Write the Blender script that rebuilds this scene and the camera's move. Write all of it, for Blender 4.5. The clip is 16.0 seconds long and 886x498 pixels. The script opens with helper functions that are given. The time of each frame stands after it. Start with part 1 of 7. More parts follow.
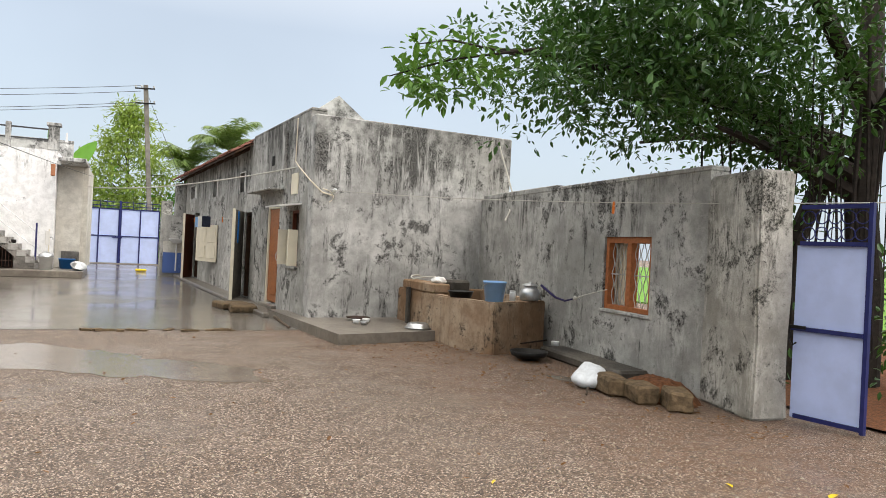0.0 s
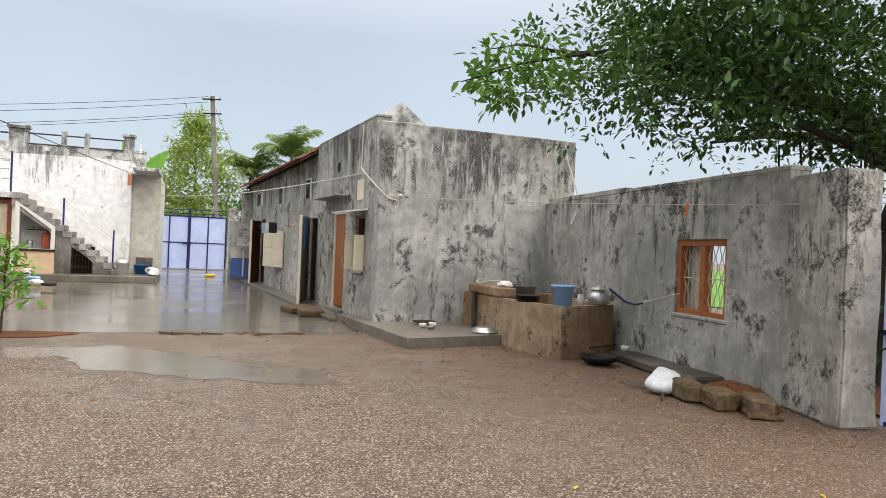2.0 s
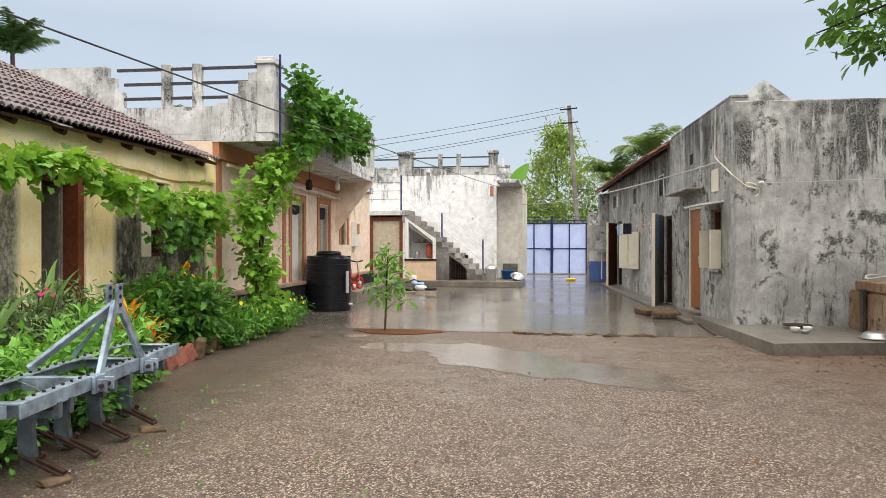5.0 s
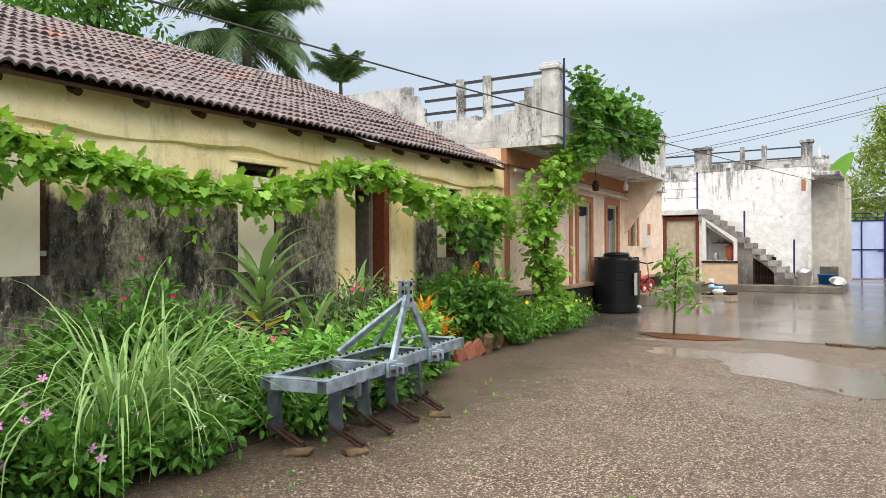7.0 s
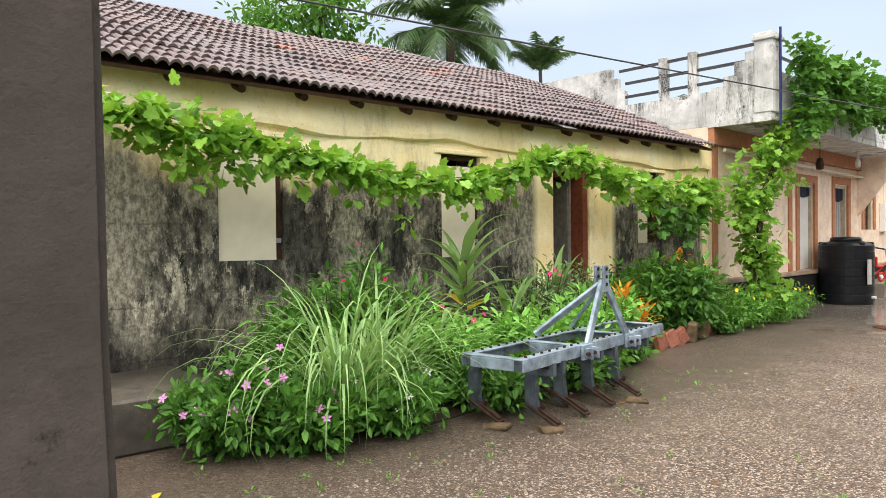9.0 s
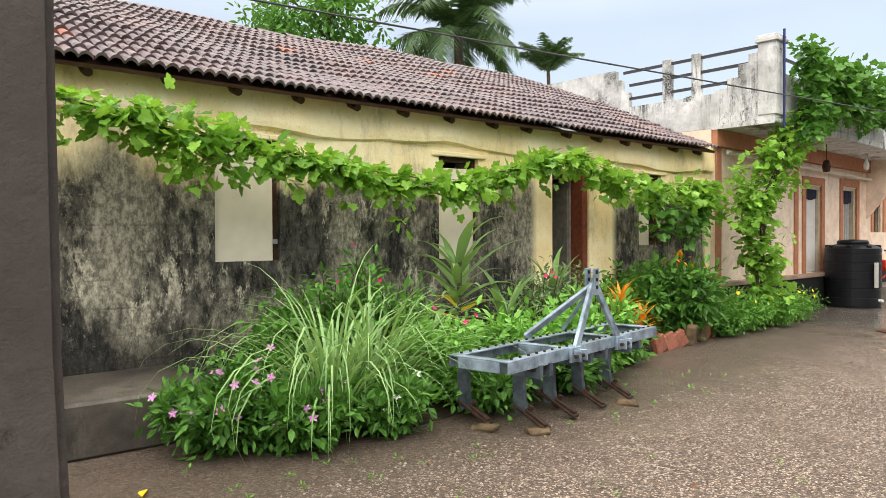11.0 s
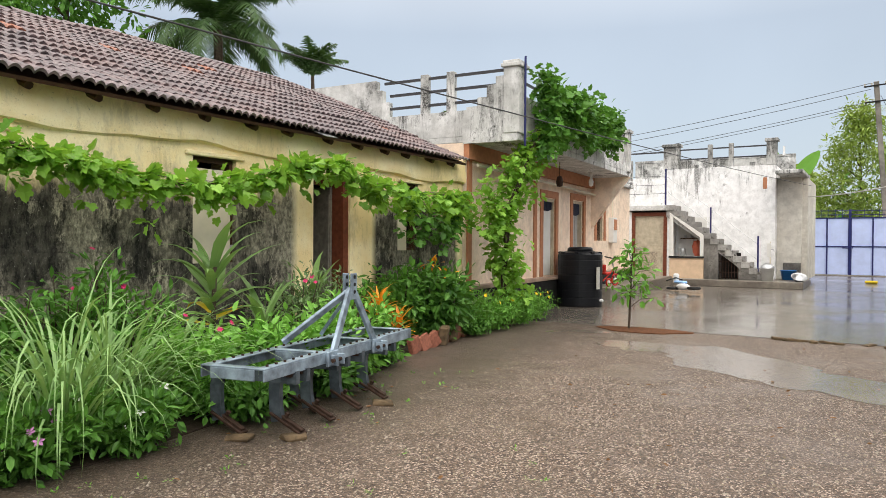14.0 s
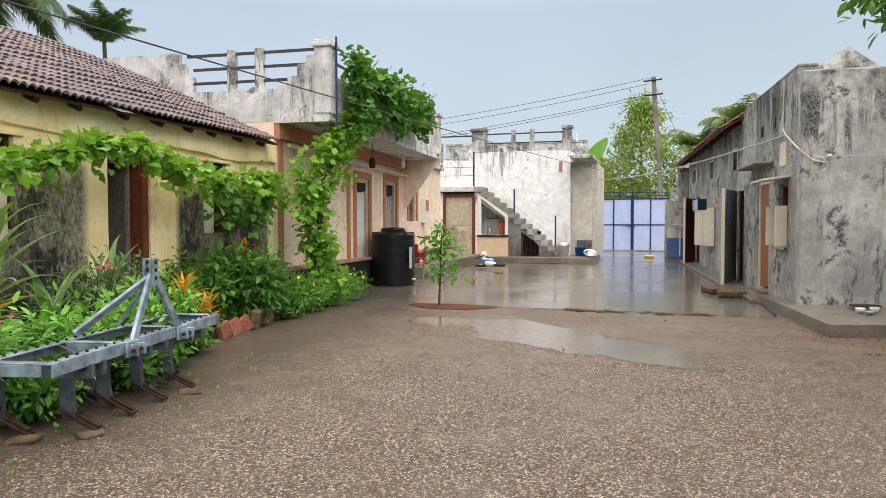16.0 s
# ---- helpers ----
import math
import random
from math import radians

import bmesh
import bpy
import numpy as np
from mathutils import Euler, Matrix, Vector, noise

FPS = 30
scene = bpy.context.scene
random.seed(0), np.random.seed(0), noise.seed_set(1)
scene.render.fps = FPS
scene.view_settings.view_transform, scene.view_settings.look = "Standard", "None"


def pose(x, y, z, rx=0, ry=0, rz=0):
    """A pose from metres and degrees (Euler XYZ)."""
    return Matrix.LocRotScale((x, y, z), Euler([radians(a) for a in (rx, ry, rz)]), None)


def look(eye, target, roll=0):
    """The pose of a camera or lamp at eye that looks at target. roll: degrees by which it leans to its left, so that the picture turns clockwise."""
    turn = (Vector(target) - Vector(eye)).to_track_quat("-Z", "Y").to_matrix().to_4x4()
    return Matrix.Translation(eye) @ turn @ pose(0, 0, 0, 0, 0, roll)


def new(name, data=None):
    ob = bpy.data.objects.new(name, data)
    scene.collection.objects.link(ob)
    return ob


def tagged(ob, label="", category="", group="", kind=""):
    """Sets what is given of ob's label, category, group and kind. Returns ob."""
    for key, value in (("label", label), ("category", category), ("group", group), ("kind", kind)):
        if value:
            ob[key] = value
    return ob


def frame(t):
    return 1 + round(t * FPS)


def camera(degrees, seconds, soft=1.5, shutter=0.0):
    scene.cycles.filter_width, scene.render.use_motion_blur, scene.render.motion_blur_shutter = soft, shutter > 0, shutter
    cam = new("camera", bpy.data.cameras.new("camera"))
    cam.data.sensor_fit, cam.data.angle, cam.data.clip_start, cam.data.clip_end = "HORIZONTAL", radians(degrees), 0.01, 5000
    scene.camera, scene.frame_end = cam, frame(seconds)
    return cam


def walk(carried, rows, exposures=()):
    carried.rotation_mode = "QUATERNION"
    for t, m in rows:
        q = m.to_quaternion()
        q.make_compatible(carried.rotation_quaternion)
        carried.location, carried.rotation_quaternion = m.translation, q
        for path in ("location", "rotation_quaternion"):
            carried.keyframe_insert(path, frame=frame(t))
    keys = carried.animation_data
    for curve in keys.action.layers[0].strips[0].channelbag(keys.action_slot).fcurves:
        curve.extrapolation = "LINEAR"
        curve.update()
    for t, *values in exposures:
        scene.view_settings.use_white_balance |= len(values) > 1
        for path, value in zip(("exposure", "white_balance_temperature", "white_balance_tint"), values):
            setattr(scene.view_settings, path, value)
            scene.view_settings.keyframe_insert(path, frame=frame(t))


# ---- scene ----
cam = camera(64.1, 16.0, soft=0.5)
PATH = [
    (0, (0.242, 0.009, 1.466), (1.059, 1.835, 1.465), 2.8),
    (0.5, (0.173, -0.016, 1.466), (1.017, 1.797, 1.468), 2.8),
    (1, (0.155, 0.001, 1.473), (0.987, 1.82, 1.474), 2.9),
    (1.5, (0.128, 0.023, 1.473), (0.903, 1.867, 1.476), 2.7),
    (2, (0.096, 0.042, 1.463), (0.764, 1.928, 1.466), 2.4),
    (2.5, (0.11, 0.072, 1.462), (0.61, 2.009, 1.465), 2.4),
    (3, (0.19, 0.07, 1.449), (0.509, 2.045, 1.445), 2.4),
    (3.2, (0.215, 0.069, 1.444), (0.469, 2.053, 1.442), 2.3),
    (5.3, (0.477, 0.346, 1.386), (0.018, 2.293, 1.381), 0.0),
    (5.5, (0.498, 0.35, 1.387), (-0.053, 2.272, 1.379), 0.1),
    (6, (0.577, 0.344, 1.38), (-0.197, 2.188, 1.371), 0.0),
    (6.5, (0.601, 0.359, 1.371), (-0.345, 2.122, 1.359), -0.1),
    (7, (0.604, 0.367, 1.368), (-0.488, 2.042, 1.37), -0.2),
    (7.5, (0.619, 0.332, 1.372), (-0.615, 1.905, 1.381), -0.3),
    (8, (0.666, 0.269, 1.377), (-0.687, 1.742, 1.36), -0.4),
    (8.5, (0.718, 0.242, 1.375), (-0.726, 1.625, 1.341), -1.0),
    (9, (0.753, 0.273, 1.356), (-0.765, 1.575, 1.325), -0.6),
    (9.2, (0.755, 0.289, 1.355), (-0.781, 1.57, 1.324), -0.3),
    (11.3, (0.922, 0.37, 1.378), (-0.62, 1.644, 1.346), -0.3),
    (11.5, (0.93, 0.367, 1.375), (-0.589, 1.668, 1.345), -0.3),
    (12, (0.942, 0.378, 1.372), (-0.52, 1.742, 1.34), 0.1),
    (12.5, (0.94, 0.374, 1.372), (-0.444, 1.817, 1.338), 0.4),
    (13, (0.949, 0.366, 1.374), (-0.331, 1.902, 1.349), 0.5),
    (13.5, (0.955, 0.366, 1.382), (-0.213, 1.99, 1.362), 0.4),
    (14, (0.97, 0.362, 1.388), (-0.076, 2.066, 1.368), 0.4),
    (14.5, (0.986, 0.364, 1.39), (0.07, 2.141, 1.375), 0.4),
    (15, (1.013, 0.35, 1.396), (0.238, 2.194, 1.377), 0.3),
    (15.5, (1.033, 0.328, 1.412), (0.379, 2.217, 1.361), 0.5),
    (16, (1.056, 0.291, 1.402), (0.48, 2.205, 1.328), 0.0),
]
walk(cam, [(t, look(eye, target, roll)) for t, eye, target, roll in PATH],
     exposures=[(0.0, 0.08), (3.0, -0.04), (5.5, -0.04), (7.0, 0.04), (9.0, 0.28), (11.5, 0.26), (13.0, 0.07), (14.5, -0.1), (16.0, -0.08)])

# ---- light ----
world = bpy.data.worlds.new("overcast")
scene.world = world
world.use_nodes = True
_n, _l = world.node_tree.nodes, world.node_tree.links
_n.clear()
_out = _n.new("ShaderNodeOutputWorld")
_sky = _n.new("ShaderNodeTexSky")
_sky.sky_type, _sky.sun_disc = "NISHITA", False
_sky.sun_elevation, _sky.sun_rotation = radians(50), radians(150)
_sky.dust_density, _sky.air_density = 4.0, 1.0
_bg1 = _n.new("ShaderNodeBackground")
_bg1.inputs["Strength"].default_value = 0.05
_l.new(_sky.outputs[0], _bg1.inputs["Color"])
_tc = _n.new("ShaderNodeTexCoord")
_sep = _n.new("ShaderNodeSeparateXYZ")
_l.new(_tc.outputs["Generated"], _sep.inputs[0])
_ramp = _n.new("ShaderNodeValToRGB")
_e = _ramp.color_ramp.elements
_e[0].position, _e[0].color = 0.0, (0.58, 0.66, 0.73, 1)
_e[1].position, _e[1].color = 1.0, (3.1, 2.95, 2.7, 1)
_m = _ramp.color_ramp.elements.new(0.28)
_m.color = (0.50, 0.56, 0.63, 1)
_m = _ramp.color_ramp.elements.new(0.45)
_m.color = (0.95, 0.95, 0.95, 1)
_l.new(_sep.outputs["Z"], _ramp.inputs[0])
_cn = _n.new("ShaderNodeTexNoise")
_cn.inputs["Scale"].default_value = 2.2
_cn.inputs["Detail"].default_value = 4
_l.new(_tc.outputs["Generated"], _cn.inputs["Vector"])
_cr = _n.new("ShaderNodeMapRange")
_cr.inputs[1].default_value, _cr.inputs[2].default_value = 0.3, 0.7
_cr.inputs[3].default_value, _cr.inputs[4].default_value = 0.93, 1.07
_l.new(_cn.outputs[0], _cr.inputs[0])
_bg2 = _n.new("ShaderNodeBackground")
_l.new(_ramp.outputs[0], _bg2.inputs["Color"])
_l.new(_cr.outputs[0], _bg2.inputs["Strength"])
_add = _n.new("ShaderNodeAddShader")
_l.new(_bg1.outputs[0], _add.inputs[0])
_l.new(_bg2.outputs[0], _add.inputs[1])
_l.new(_add.outputs[0], _out.inputs[0])

sun = new("sun", bpy.data.lights.new("sun", "SUN"))
sun.data.energy, sun.data.angle, sun.data.color = 1.9, radians(70), (1.0, 0.93, 0.83)
sun.matrix_world = look((18, -13, 27), (0, 6, 0))


# ---- materials ----
class Mat:
    """A node material under construction."""

    def __init__(self, name, rough=0.8, metal=0.0, spec=0.22):
        self.m = bpy.data.materials.new(name)
        self.m.use_nodes = True
        self.n, self.l = self.m.node_tree.nodes, self.m.node_tree.links
        self.b = self.n["Principled BSDF"]
        self.b.inputs["Roughness"].default_value = rough
        self.b.inputs["Metallic"].default_value = metal
        self.b.inputs["Specular IOR Level"].default_value = spec
        self.tc = self.n.new("ShaderNodeTexCoord")
        geo = self.n.new("ShaderNodeNewGeometry")
        self.pos = geo.outputs["Position"]
        self.island = geo.outputs["Random Per Island"]
        self.obj = self.n.new("ShaderNodeObjectInfo").outputs["Random"]

    def mapped(self, scale=(1, 1, 1), vec=None):
        k = self.n.new("ShaderNodeMapping")
        k.inputs["Scale"].default_value = scale
        self.l.new(vec or self.pos, k.inputs["Vector"])
        return k.outputs[0]

    def noise(self, scale=5.0, detail=6, rough=0.6, stretch=(1, 1, 1), dist=0.0):
        k = self.n.new("ShaderNodeTexNoise")
        k.inputs["Scale"].default_value = scale
        k.inputs["Detail"].default_value = detail
        k.inputs["Roughness"].default_value = rough
        k.inputs["Distortion"].default_value = dist
        self.l.new(self.mapped(stretch), k.inputs["Vector"])
        return k.outputs[0]

    def voronoi(self, scale=50.0, out="Color", feature="F1", stretch=(1, 1, 1)):
        k = self.n.new("ShaderNodeTexVoronoi")
        k.feature = feature
        k.inputs["Scale"].default_value = scale
        self.l.new(self.mapped(stretch), k.inputs["Vector"])
        return k.outputs[out]

    def ramp(self, v, lo=0.4, hi=0.6, a=0.0, b=1.0):
        k = self.n.new("ShaderNodeMapRange")
        k.inputs[1].default_value, k.inputs[2].default_value = lo, hi
        k.inputs[3].default_value, k.inputs[4].default_value = a, b
        self.l.new(v, k.inputs[0])
        return k.outputs[0]

    def math(self, op, a, b=0.0):
        k = self.n.new("ShaderNodeMath")
        k.operation = op
        for i, v in enumerate((a, b)):
            if isinstance(v, (int, float)):
                k.inputs[i].default_value = v
            else:
                self.l.new(v, k.inputs[i])
        return k.outputs[0]

    def axis(self, which="Z", vec=None):
        k = self.n.new("ShaderNodeSeparateXYZ")
        self.l.new(vec or self.pos, k.inputs[0])
        return k.outputs[which]

    def mix(self, f, a, b):
        k = self.n.new("ShaderNodeMix")
        k.data_type = "RGBA"
        for s, v in ((k.inputs[0], f), (k.inputs[6], a), (k.inputs[7], b)):
            if isinstance(v, (int, float)):
                s.default_value = v
            elif isinstance(v, tuple):
                s.default_value = (*v, 1)
            else:
                self.l.new(v, s)
        return k.outputs[2]

    def colour(self, v):
        if isinstance(v, tuple):
            self.b.inputs["Base Color"].default_value = (*v, 1)
        else:
            self.l.new(v, self.b.inputs["Base Color"])
        return self

    def rough(self, v):
        self.l.new(v, self.b.inputs["Roughness"])
        return self

    def bump(self, v, strength=0.4, distance=0.01):
        k = self.n.new("ShaderNodeBump")
        k.inputs["Strength"].default_value = strength
        k.inputs["Distance"].default_value = distance
        self.l.new(v, k.inputs["Height"])
        self.l.new(k.outputs[0], self.b.inputs["Normal"])
        return self


def plain(name, col, rough=0.6, metal=0.0, vary=0.25, scale=8.0, bump=0.1):
    """Paint, plastic or metal with light grime and unevenness."""
    k = Mat(name, rough, metal)
    dark = tuple(c * (1 - vary) for c in col)
    k.colour(k.mix(k.ramp(k.noise(scale, 8), 0.35, 0.65), dark, col))
    if bump:
        k.bump(k.noise(scale * 8, 4), bump, 0.004)
    return k.m


def stained_plaster(name, light, mid, dark, amount=0.5, streak=0.5, rough=0.85, top=0.0):
    """Old lime or cement render: soft patches, crisp black mould, rain streaks that run down from the wall's top edge."""
    k = Mat(name, rough)
    c = k.mix(k.ramp(k.noise(0.75, 7, 0.62), 0.40, 0.60), mid, light)
    mottle = k.ramp(k.noise(4.5, 9, 0.72), 0.42, 0.60)
    c = k.mix(k.math("MULTIPLY", mottle, 0.5), c, tuple(v * 0.62 for v in mid))
    bleach = k.ramp(k.noise(1.7, 9, 0.75, (1.5, 1.5, 0.5)), 0.56, 0.68)
    c = k.mix(k.math("MULTIPLY", bleach, 0.5), c, tuple(min(0.9, v * 1.25) for v in light))
    fall = k.math("MULTIPLY", k.ramp(k.axis("Z"), top - 1.7, top), 0.09 + 0.05 * streak) if top else 0.0
    run = k.math("ADD", k.noise(2.2, 12, 0.80, (2.2, 2.2, 0.30), 0.25), fall)
    runs = k.ramp(run, 0.63 - 0.06 * streak, 0.71 - 0.06 * streak)
    runs = k.math("MULTIPLY", runs, k.ramp(k.noise(0.9, 5, 0.65), 0.42, 0.54, 0.08, 1.0))
    mould = k.ramp(k.noise(1.5, 13, 0.80, dist=0.2), 0.615 - 0.065 * amount, 0.67 - 0.065 * amount)
    spots = k.ramp(k.noise(15, 8, 0.78), 0.61 - 0.03 * amount, 0.66)
    both = k.math("MAXIMUM", k.math("MAXIMUM", runs, mould), k.math("MULTIPLY", spots, 0.45 * min(1.0, amount)))
    grain = k.ramp(k.noise(42, 7, 0.78), 0.36, 0.56, 0.3, 1.0)
    c = k.mix(k.math("MULTIPLY", both, grain), c, dark)
    c = k.mix(k.ramp(k.noise(130, 3, 0.7), 0.55, 0.70, 0.0, 0.35), c, tuple(v * 0.45 for v in mid))
    k.colour(c)
    k.bump(k.math("ADD", k.noise(7, 8, 0.7), k.math("MULTIPLY", k.noise(60, 4), 0.5)), 0.4, 0.02)
    return k.m


def yellow_house_paint():
    """Yellow limewash over stone, blackened by damp on the lower wall."""
    k = Mat("yellow_limewash", 0.85)
    y = k.mix(k.ramp(k.noise(1.3, 8, 0.65), 0.42, 0.58), (0.88, 0.71, 0.38), (0.96, 0.84, 0.54))
    black = k.mix(k.ramp(k.noise(11, 10, 0.8, (1, 1, 0.45)), 0.42, 0.62), (0.011, 0.011, 0.010), (0.105, 0.098, 0.080))
    z = k.axis("Z")
    yy = k.axis("Y")
    edge = k.math("ADD", k.math("MULTIPLY", k.noise(0.9, 7, 0.7, (1, 1, 0.35)), 1.3), k.math("MULTIPLY", k.noise(9, 9, 0.78, (1, 1, 0.35)), 0.6))
    lower = k.ramp(k.math("SUBTRACT", k.math("ADD", edge, 0.98), z), -0.2, 0.16)

    def band(a, b):
        return k.math("MULTIPLY", k.ramp(yy, a - 0.06, a + 0.06), k.ramp(yy, b - 0.06, b + 0.06, 1.0, 0.0))

    # the door surround and the end pilaster were painted afresh
    clean = k.math("MAXIMUM", band(6.62, 8.18), band(10.42, 10.9))
    clean = k.math("MULTIPLY", clean, k.ramp(k.noise(5, 6), 0.1, 0.3))
    pale = k.ramp(k.noise(0.9, 9, 0.74, (1, 1, 0.6)), 0.50, 0.57)
    lower = k.math("MULTIPLY", lower, k.ramp(clean, 0.0, 1.0, 1.0, 0.0))
    washed = k.mix(k.ramp(k.noise(24, 9, 0.8, (1, 1, 0.6)), 0.42, 0.60), (0.17, 0.158, 0.12), (0.62, 0.575, 0.44))
    drips = k.ramp(k.noise(3.0, 13, 0.82, (1.3, 1.3, 0.6)), 0.515, 0.56)
    drips = k.math("MULTIPLY", drips, k.ramp(k.noise(0.8, 5, 0.6), 0.40, 0.56, 0.12, 1.0))
    lowcol = k.mix(k.math("MAXIMUM", k.math("MULTIPLY", pale, 0.62), drips), black, washed)
    course = k.ramp(k.math("MODULO", k.math("ADD", z, k.math("MULTIPLY", k.noise(2, 3), 0.04)), 0.215), 0.0, 0.022, 1.0, 0.0)
    lowcol = k.mix(k.math("MULTIPLY", course, k.ramp(k.noise(3.0, 6, 0.7), 0.45, 0.60, 0.0, 0.55)), lowcol, (0.020, 0.019, 0.017))
    flecks = k.ramp(k.noise(40, 5, 0.75), 0.635, 0.655)
    lowcol = k.mix(k.math("MULTIPLY", flecks, 0.6), lowcol, (0.55, 0.53, 0.46))
    foot = k.ramp(k.math("ADD", z, k.math("MULTIPLY", k.noise(2.5, 8, 0.7), 1.2)), 0.95, 1.5, 1.0, 0.0)
    lowcol = k.mix(k.math("MULTIPLY", foot, 0.85), lowcol, (0.013, 0.012, 0.011))
    specks = k.ramp(k.noise(30, 6, 0.8), 0.60, 0.64)
    grime = k.math("MULTIPLY", k.ramp(k.noise(1.6, 10, 0.78, (1.3, 1.3, 0.5)), 0.52, 0.66), 0.55)
    y = k.mix(grime, y, (0.36, 0.29, 0.16))
    k.colour(k.mix(k.math("MULTIPLY", specks, 0.4), k.mix(lower, y, lowcol), (0.12, 0.09, 0.06)))
    k.bump(k.math("ADD", k.noise(5, 8, 0.7), k.math("MULTIPLY", k.noise(40, 4), 0.4)), 0.5, 0.03)
    return k.m


def gravel_ground():
    """Wet tarred gravel, paler stones and brown leaf litter in drifts."""
    k = Mat("wet_gravel", 0.5, spec=0.4)
    stone = k.voronoi(84, "Color")
    sv = k.n.new("ShaderNodeSeparateColor")
    k.l.new(stone, sv.inputs[0])
    c = k.mix(k.ramp(sv.outputs[0], 0.1, 0.9), (0.052, 0.034, 0.023), (0.29, 0.20, 0.14))
    pale = k.ramp(sv.outputs[1], 0.74, 0.80)
    c = k.mix(pale, c, (0.66, 0.54, 0.44))
    gap = k.ramp(k.voronoi(84, "Distance", "DISTANCE_TO_EDGE"), 0.0, 0.13)
    c = k.mix(gap, (0.018, 0.012, 0.009), c)
    grit = k.n.new("ShaderNodeSeparateColor")
    k.l.new(k.voronoi(190, "Color"), grit.inputs[0])
    c = k.mix(k.math("MULTIPLY", k.ramp(grit.outputs[0], 0.55, 0.75), 0.5), c, (0.05, 0.035, 0.026))
    wide = k.ramp(k.noise(0.5, 8, 0.65), 0.44, 0.60)
    mud = k.mix(k.ramp(k.noise(22, 8, 0.75), 0.42, 0.58), (0.075, 0.052, 0.035), (0.18, 0.135, 0.097))
    c = k.mix(k.math("MULTIPLY", wide, 0.22), c, mud)
    xx, yy = k.axis("X"), k.axis("Y")
    near = k.math("SUBTRACT", k.math("ADD", xx, k.math("MULTIPLY", yy, 0.12)), k.math("MULTIPLY", k.noise(1.2, 8, 0.7), 2.4))
    litter = k.math("MULTIPLY", k.ramp(near, 2.2, 3.4), k.ramp(k.noise(11, 8, 0.75), 0.42, 0.54))
    c = k.mix(k.math("MULTIPLY", litter, 0.5), c, (0.17, 0.085, 0.042))
    # dark wet soil washed out of the flower bed
    washed = k.math("SUBTRACT", k.math("MULTIPLY", xx, -1.0), k.math("ADD", k.math("MULTIPLY", k.noise(1.4, 8, 0.7), 2.2), k.math("MULTIPLY", yy, 0.05)))
    c = k.mix(k.math("MULTIPLY", k.ramp(washed, 0.35, 1.5), 0.72), c, k.mix(k.ramp(k.noise(26, 8, 0.75), 0.42, 0.6), (0.035, 0.025, 0.018), (0.12, 0.09, 0.065)))
    k.colour(c)
    k.rough(k.ramp(wide, 0.0, 1.0, 0.6, 0.32))
    h = k.math("ADD", gap, k.math("MULTIPLY", sv.outputs[2], 0.8))
    k.bump(k.math("MULTIPLY", h, k.ramp(wide, 0.0, 1.0, 1.0, 0.4)), 0.7, 0.012)
    return k.m


def wet_concrete():
    k = Mat("wet_concrete", 0.2, spec=0.6)
    w = k.ramp(k.noise(0.5, 6, 0.6), 0.36, 0.66)
    c = k.mix(k.ramp(k.noise(3, 8, 0.65), 0.35, 0.65), (0.11, 0.098, 0.084), (0.20, 0.18, 0.155))
    c = k.mix(k.math("MULTIPLY", w, 0.6), c, (0.09, 0.08, 0.07))
    k.colour(c)
    k.rough(k.ramp(w, 0.0, 1.0, 0.26, 0.10))
    k.bump(k.math("ADD", k.noise(6, 6), k.math("MULTIPLY", k.noise(80, 3), 0.25)), 0.12, 0.01)
    return k.m


def roof_clay(name="weathered_tile", spread=1.0):
    k = Mat(name, 0.5, spec=0.45)
    r = k.math("ADD", k.math("MULTIPLY", k.obj, 0.5), k.math("MULTIPLY", k.island, 0.5))
    c = k.mix(k.ramp(k.noise(11, 8, 0.7), 0.35, 0.65), (0.048, 0.040, 0.043), (0.235, 0.175, 0.178))
    fresh = k.ramp(k.island, 0.965, 0.975)
    c = k.mix(k.math("MULTIPLY", fresh, spread), c, (0.36, 0.12, 0.055))
    c = k.mix(k.ramp(k.noise(1.2, 5), 0.48, 0.60, 0.0, 0.28), c, (0.20, 0.105, 0.09))
    c = k.mix(k.ramp(r, 0.30, 0.75, 0.0, 0.5), c, (0.085, 0.068, 0.078))
    c = k.mix(k.ramp(k.noise(40, 5, 0.8), 0.6, 0.7, 0.0, 0.5), c, (0.22, 0.19, 0.16))
    k.colour(c)
    k.bump(k.noise(30, 6), 0.3, 0.01)
    return k.m


def leafy(name, a, b, rough=0.4, thin=0.17):
    k = Mat(name, rough)
    r = k.math("ADD", k.math("MULTIPLY", k.island, 0.5), k.math("ADD", k.math("MULTIPLY", k.obj, 0.25), k.math("MULTIPLY", k.noise(3.0, 3), 0.4)))
    k.colour(k.mix(k.ramp(r, 0.15, 0.95), a, b))
    k.b.inputs["Subsurface Weight"].default_value = 0.0
    tr = k.n.new("ShaderNodeBsdfTranslucent")
    tr.inputs["Color"].default_value = (b[0] * 1.5, b[1] * 1.5, b[2] * 0.9, 1)
    ms = k.n.new("ShaderNodeMixShader")
    ms.inputs[0].default_value = thin
    out = k.n["Material Output"]
    k.l.new(k.b.outputs[0], ms.inputs[1])
    k.l.new(tr.outputs[0], ms.inputs[2])
    k.l.new(ms.outputs[0], out.inputs[0])
    return k.m


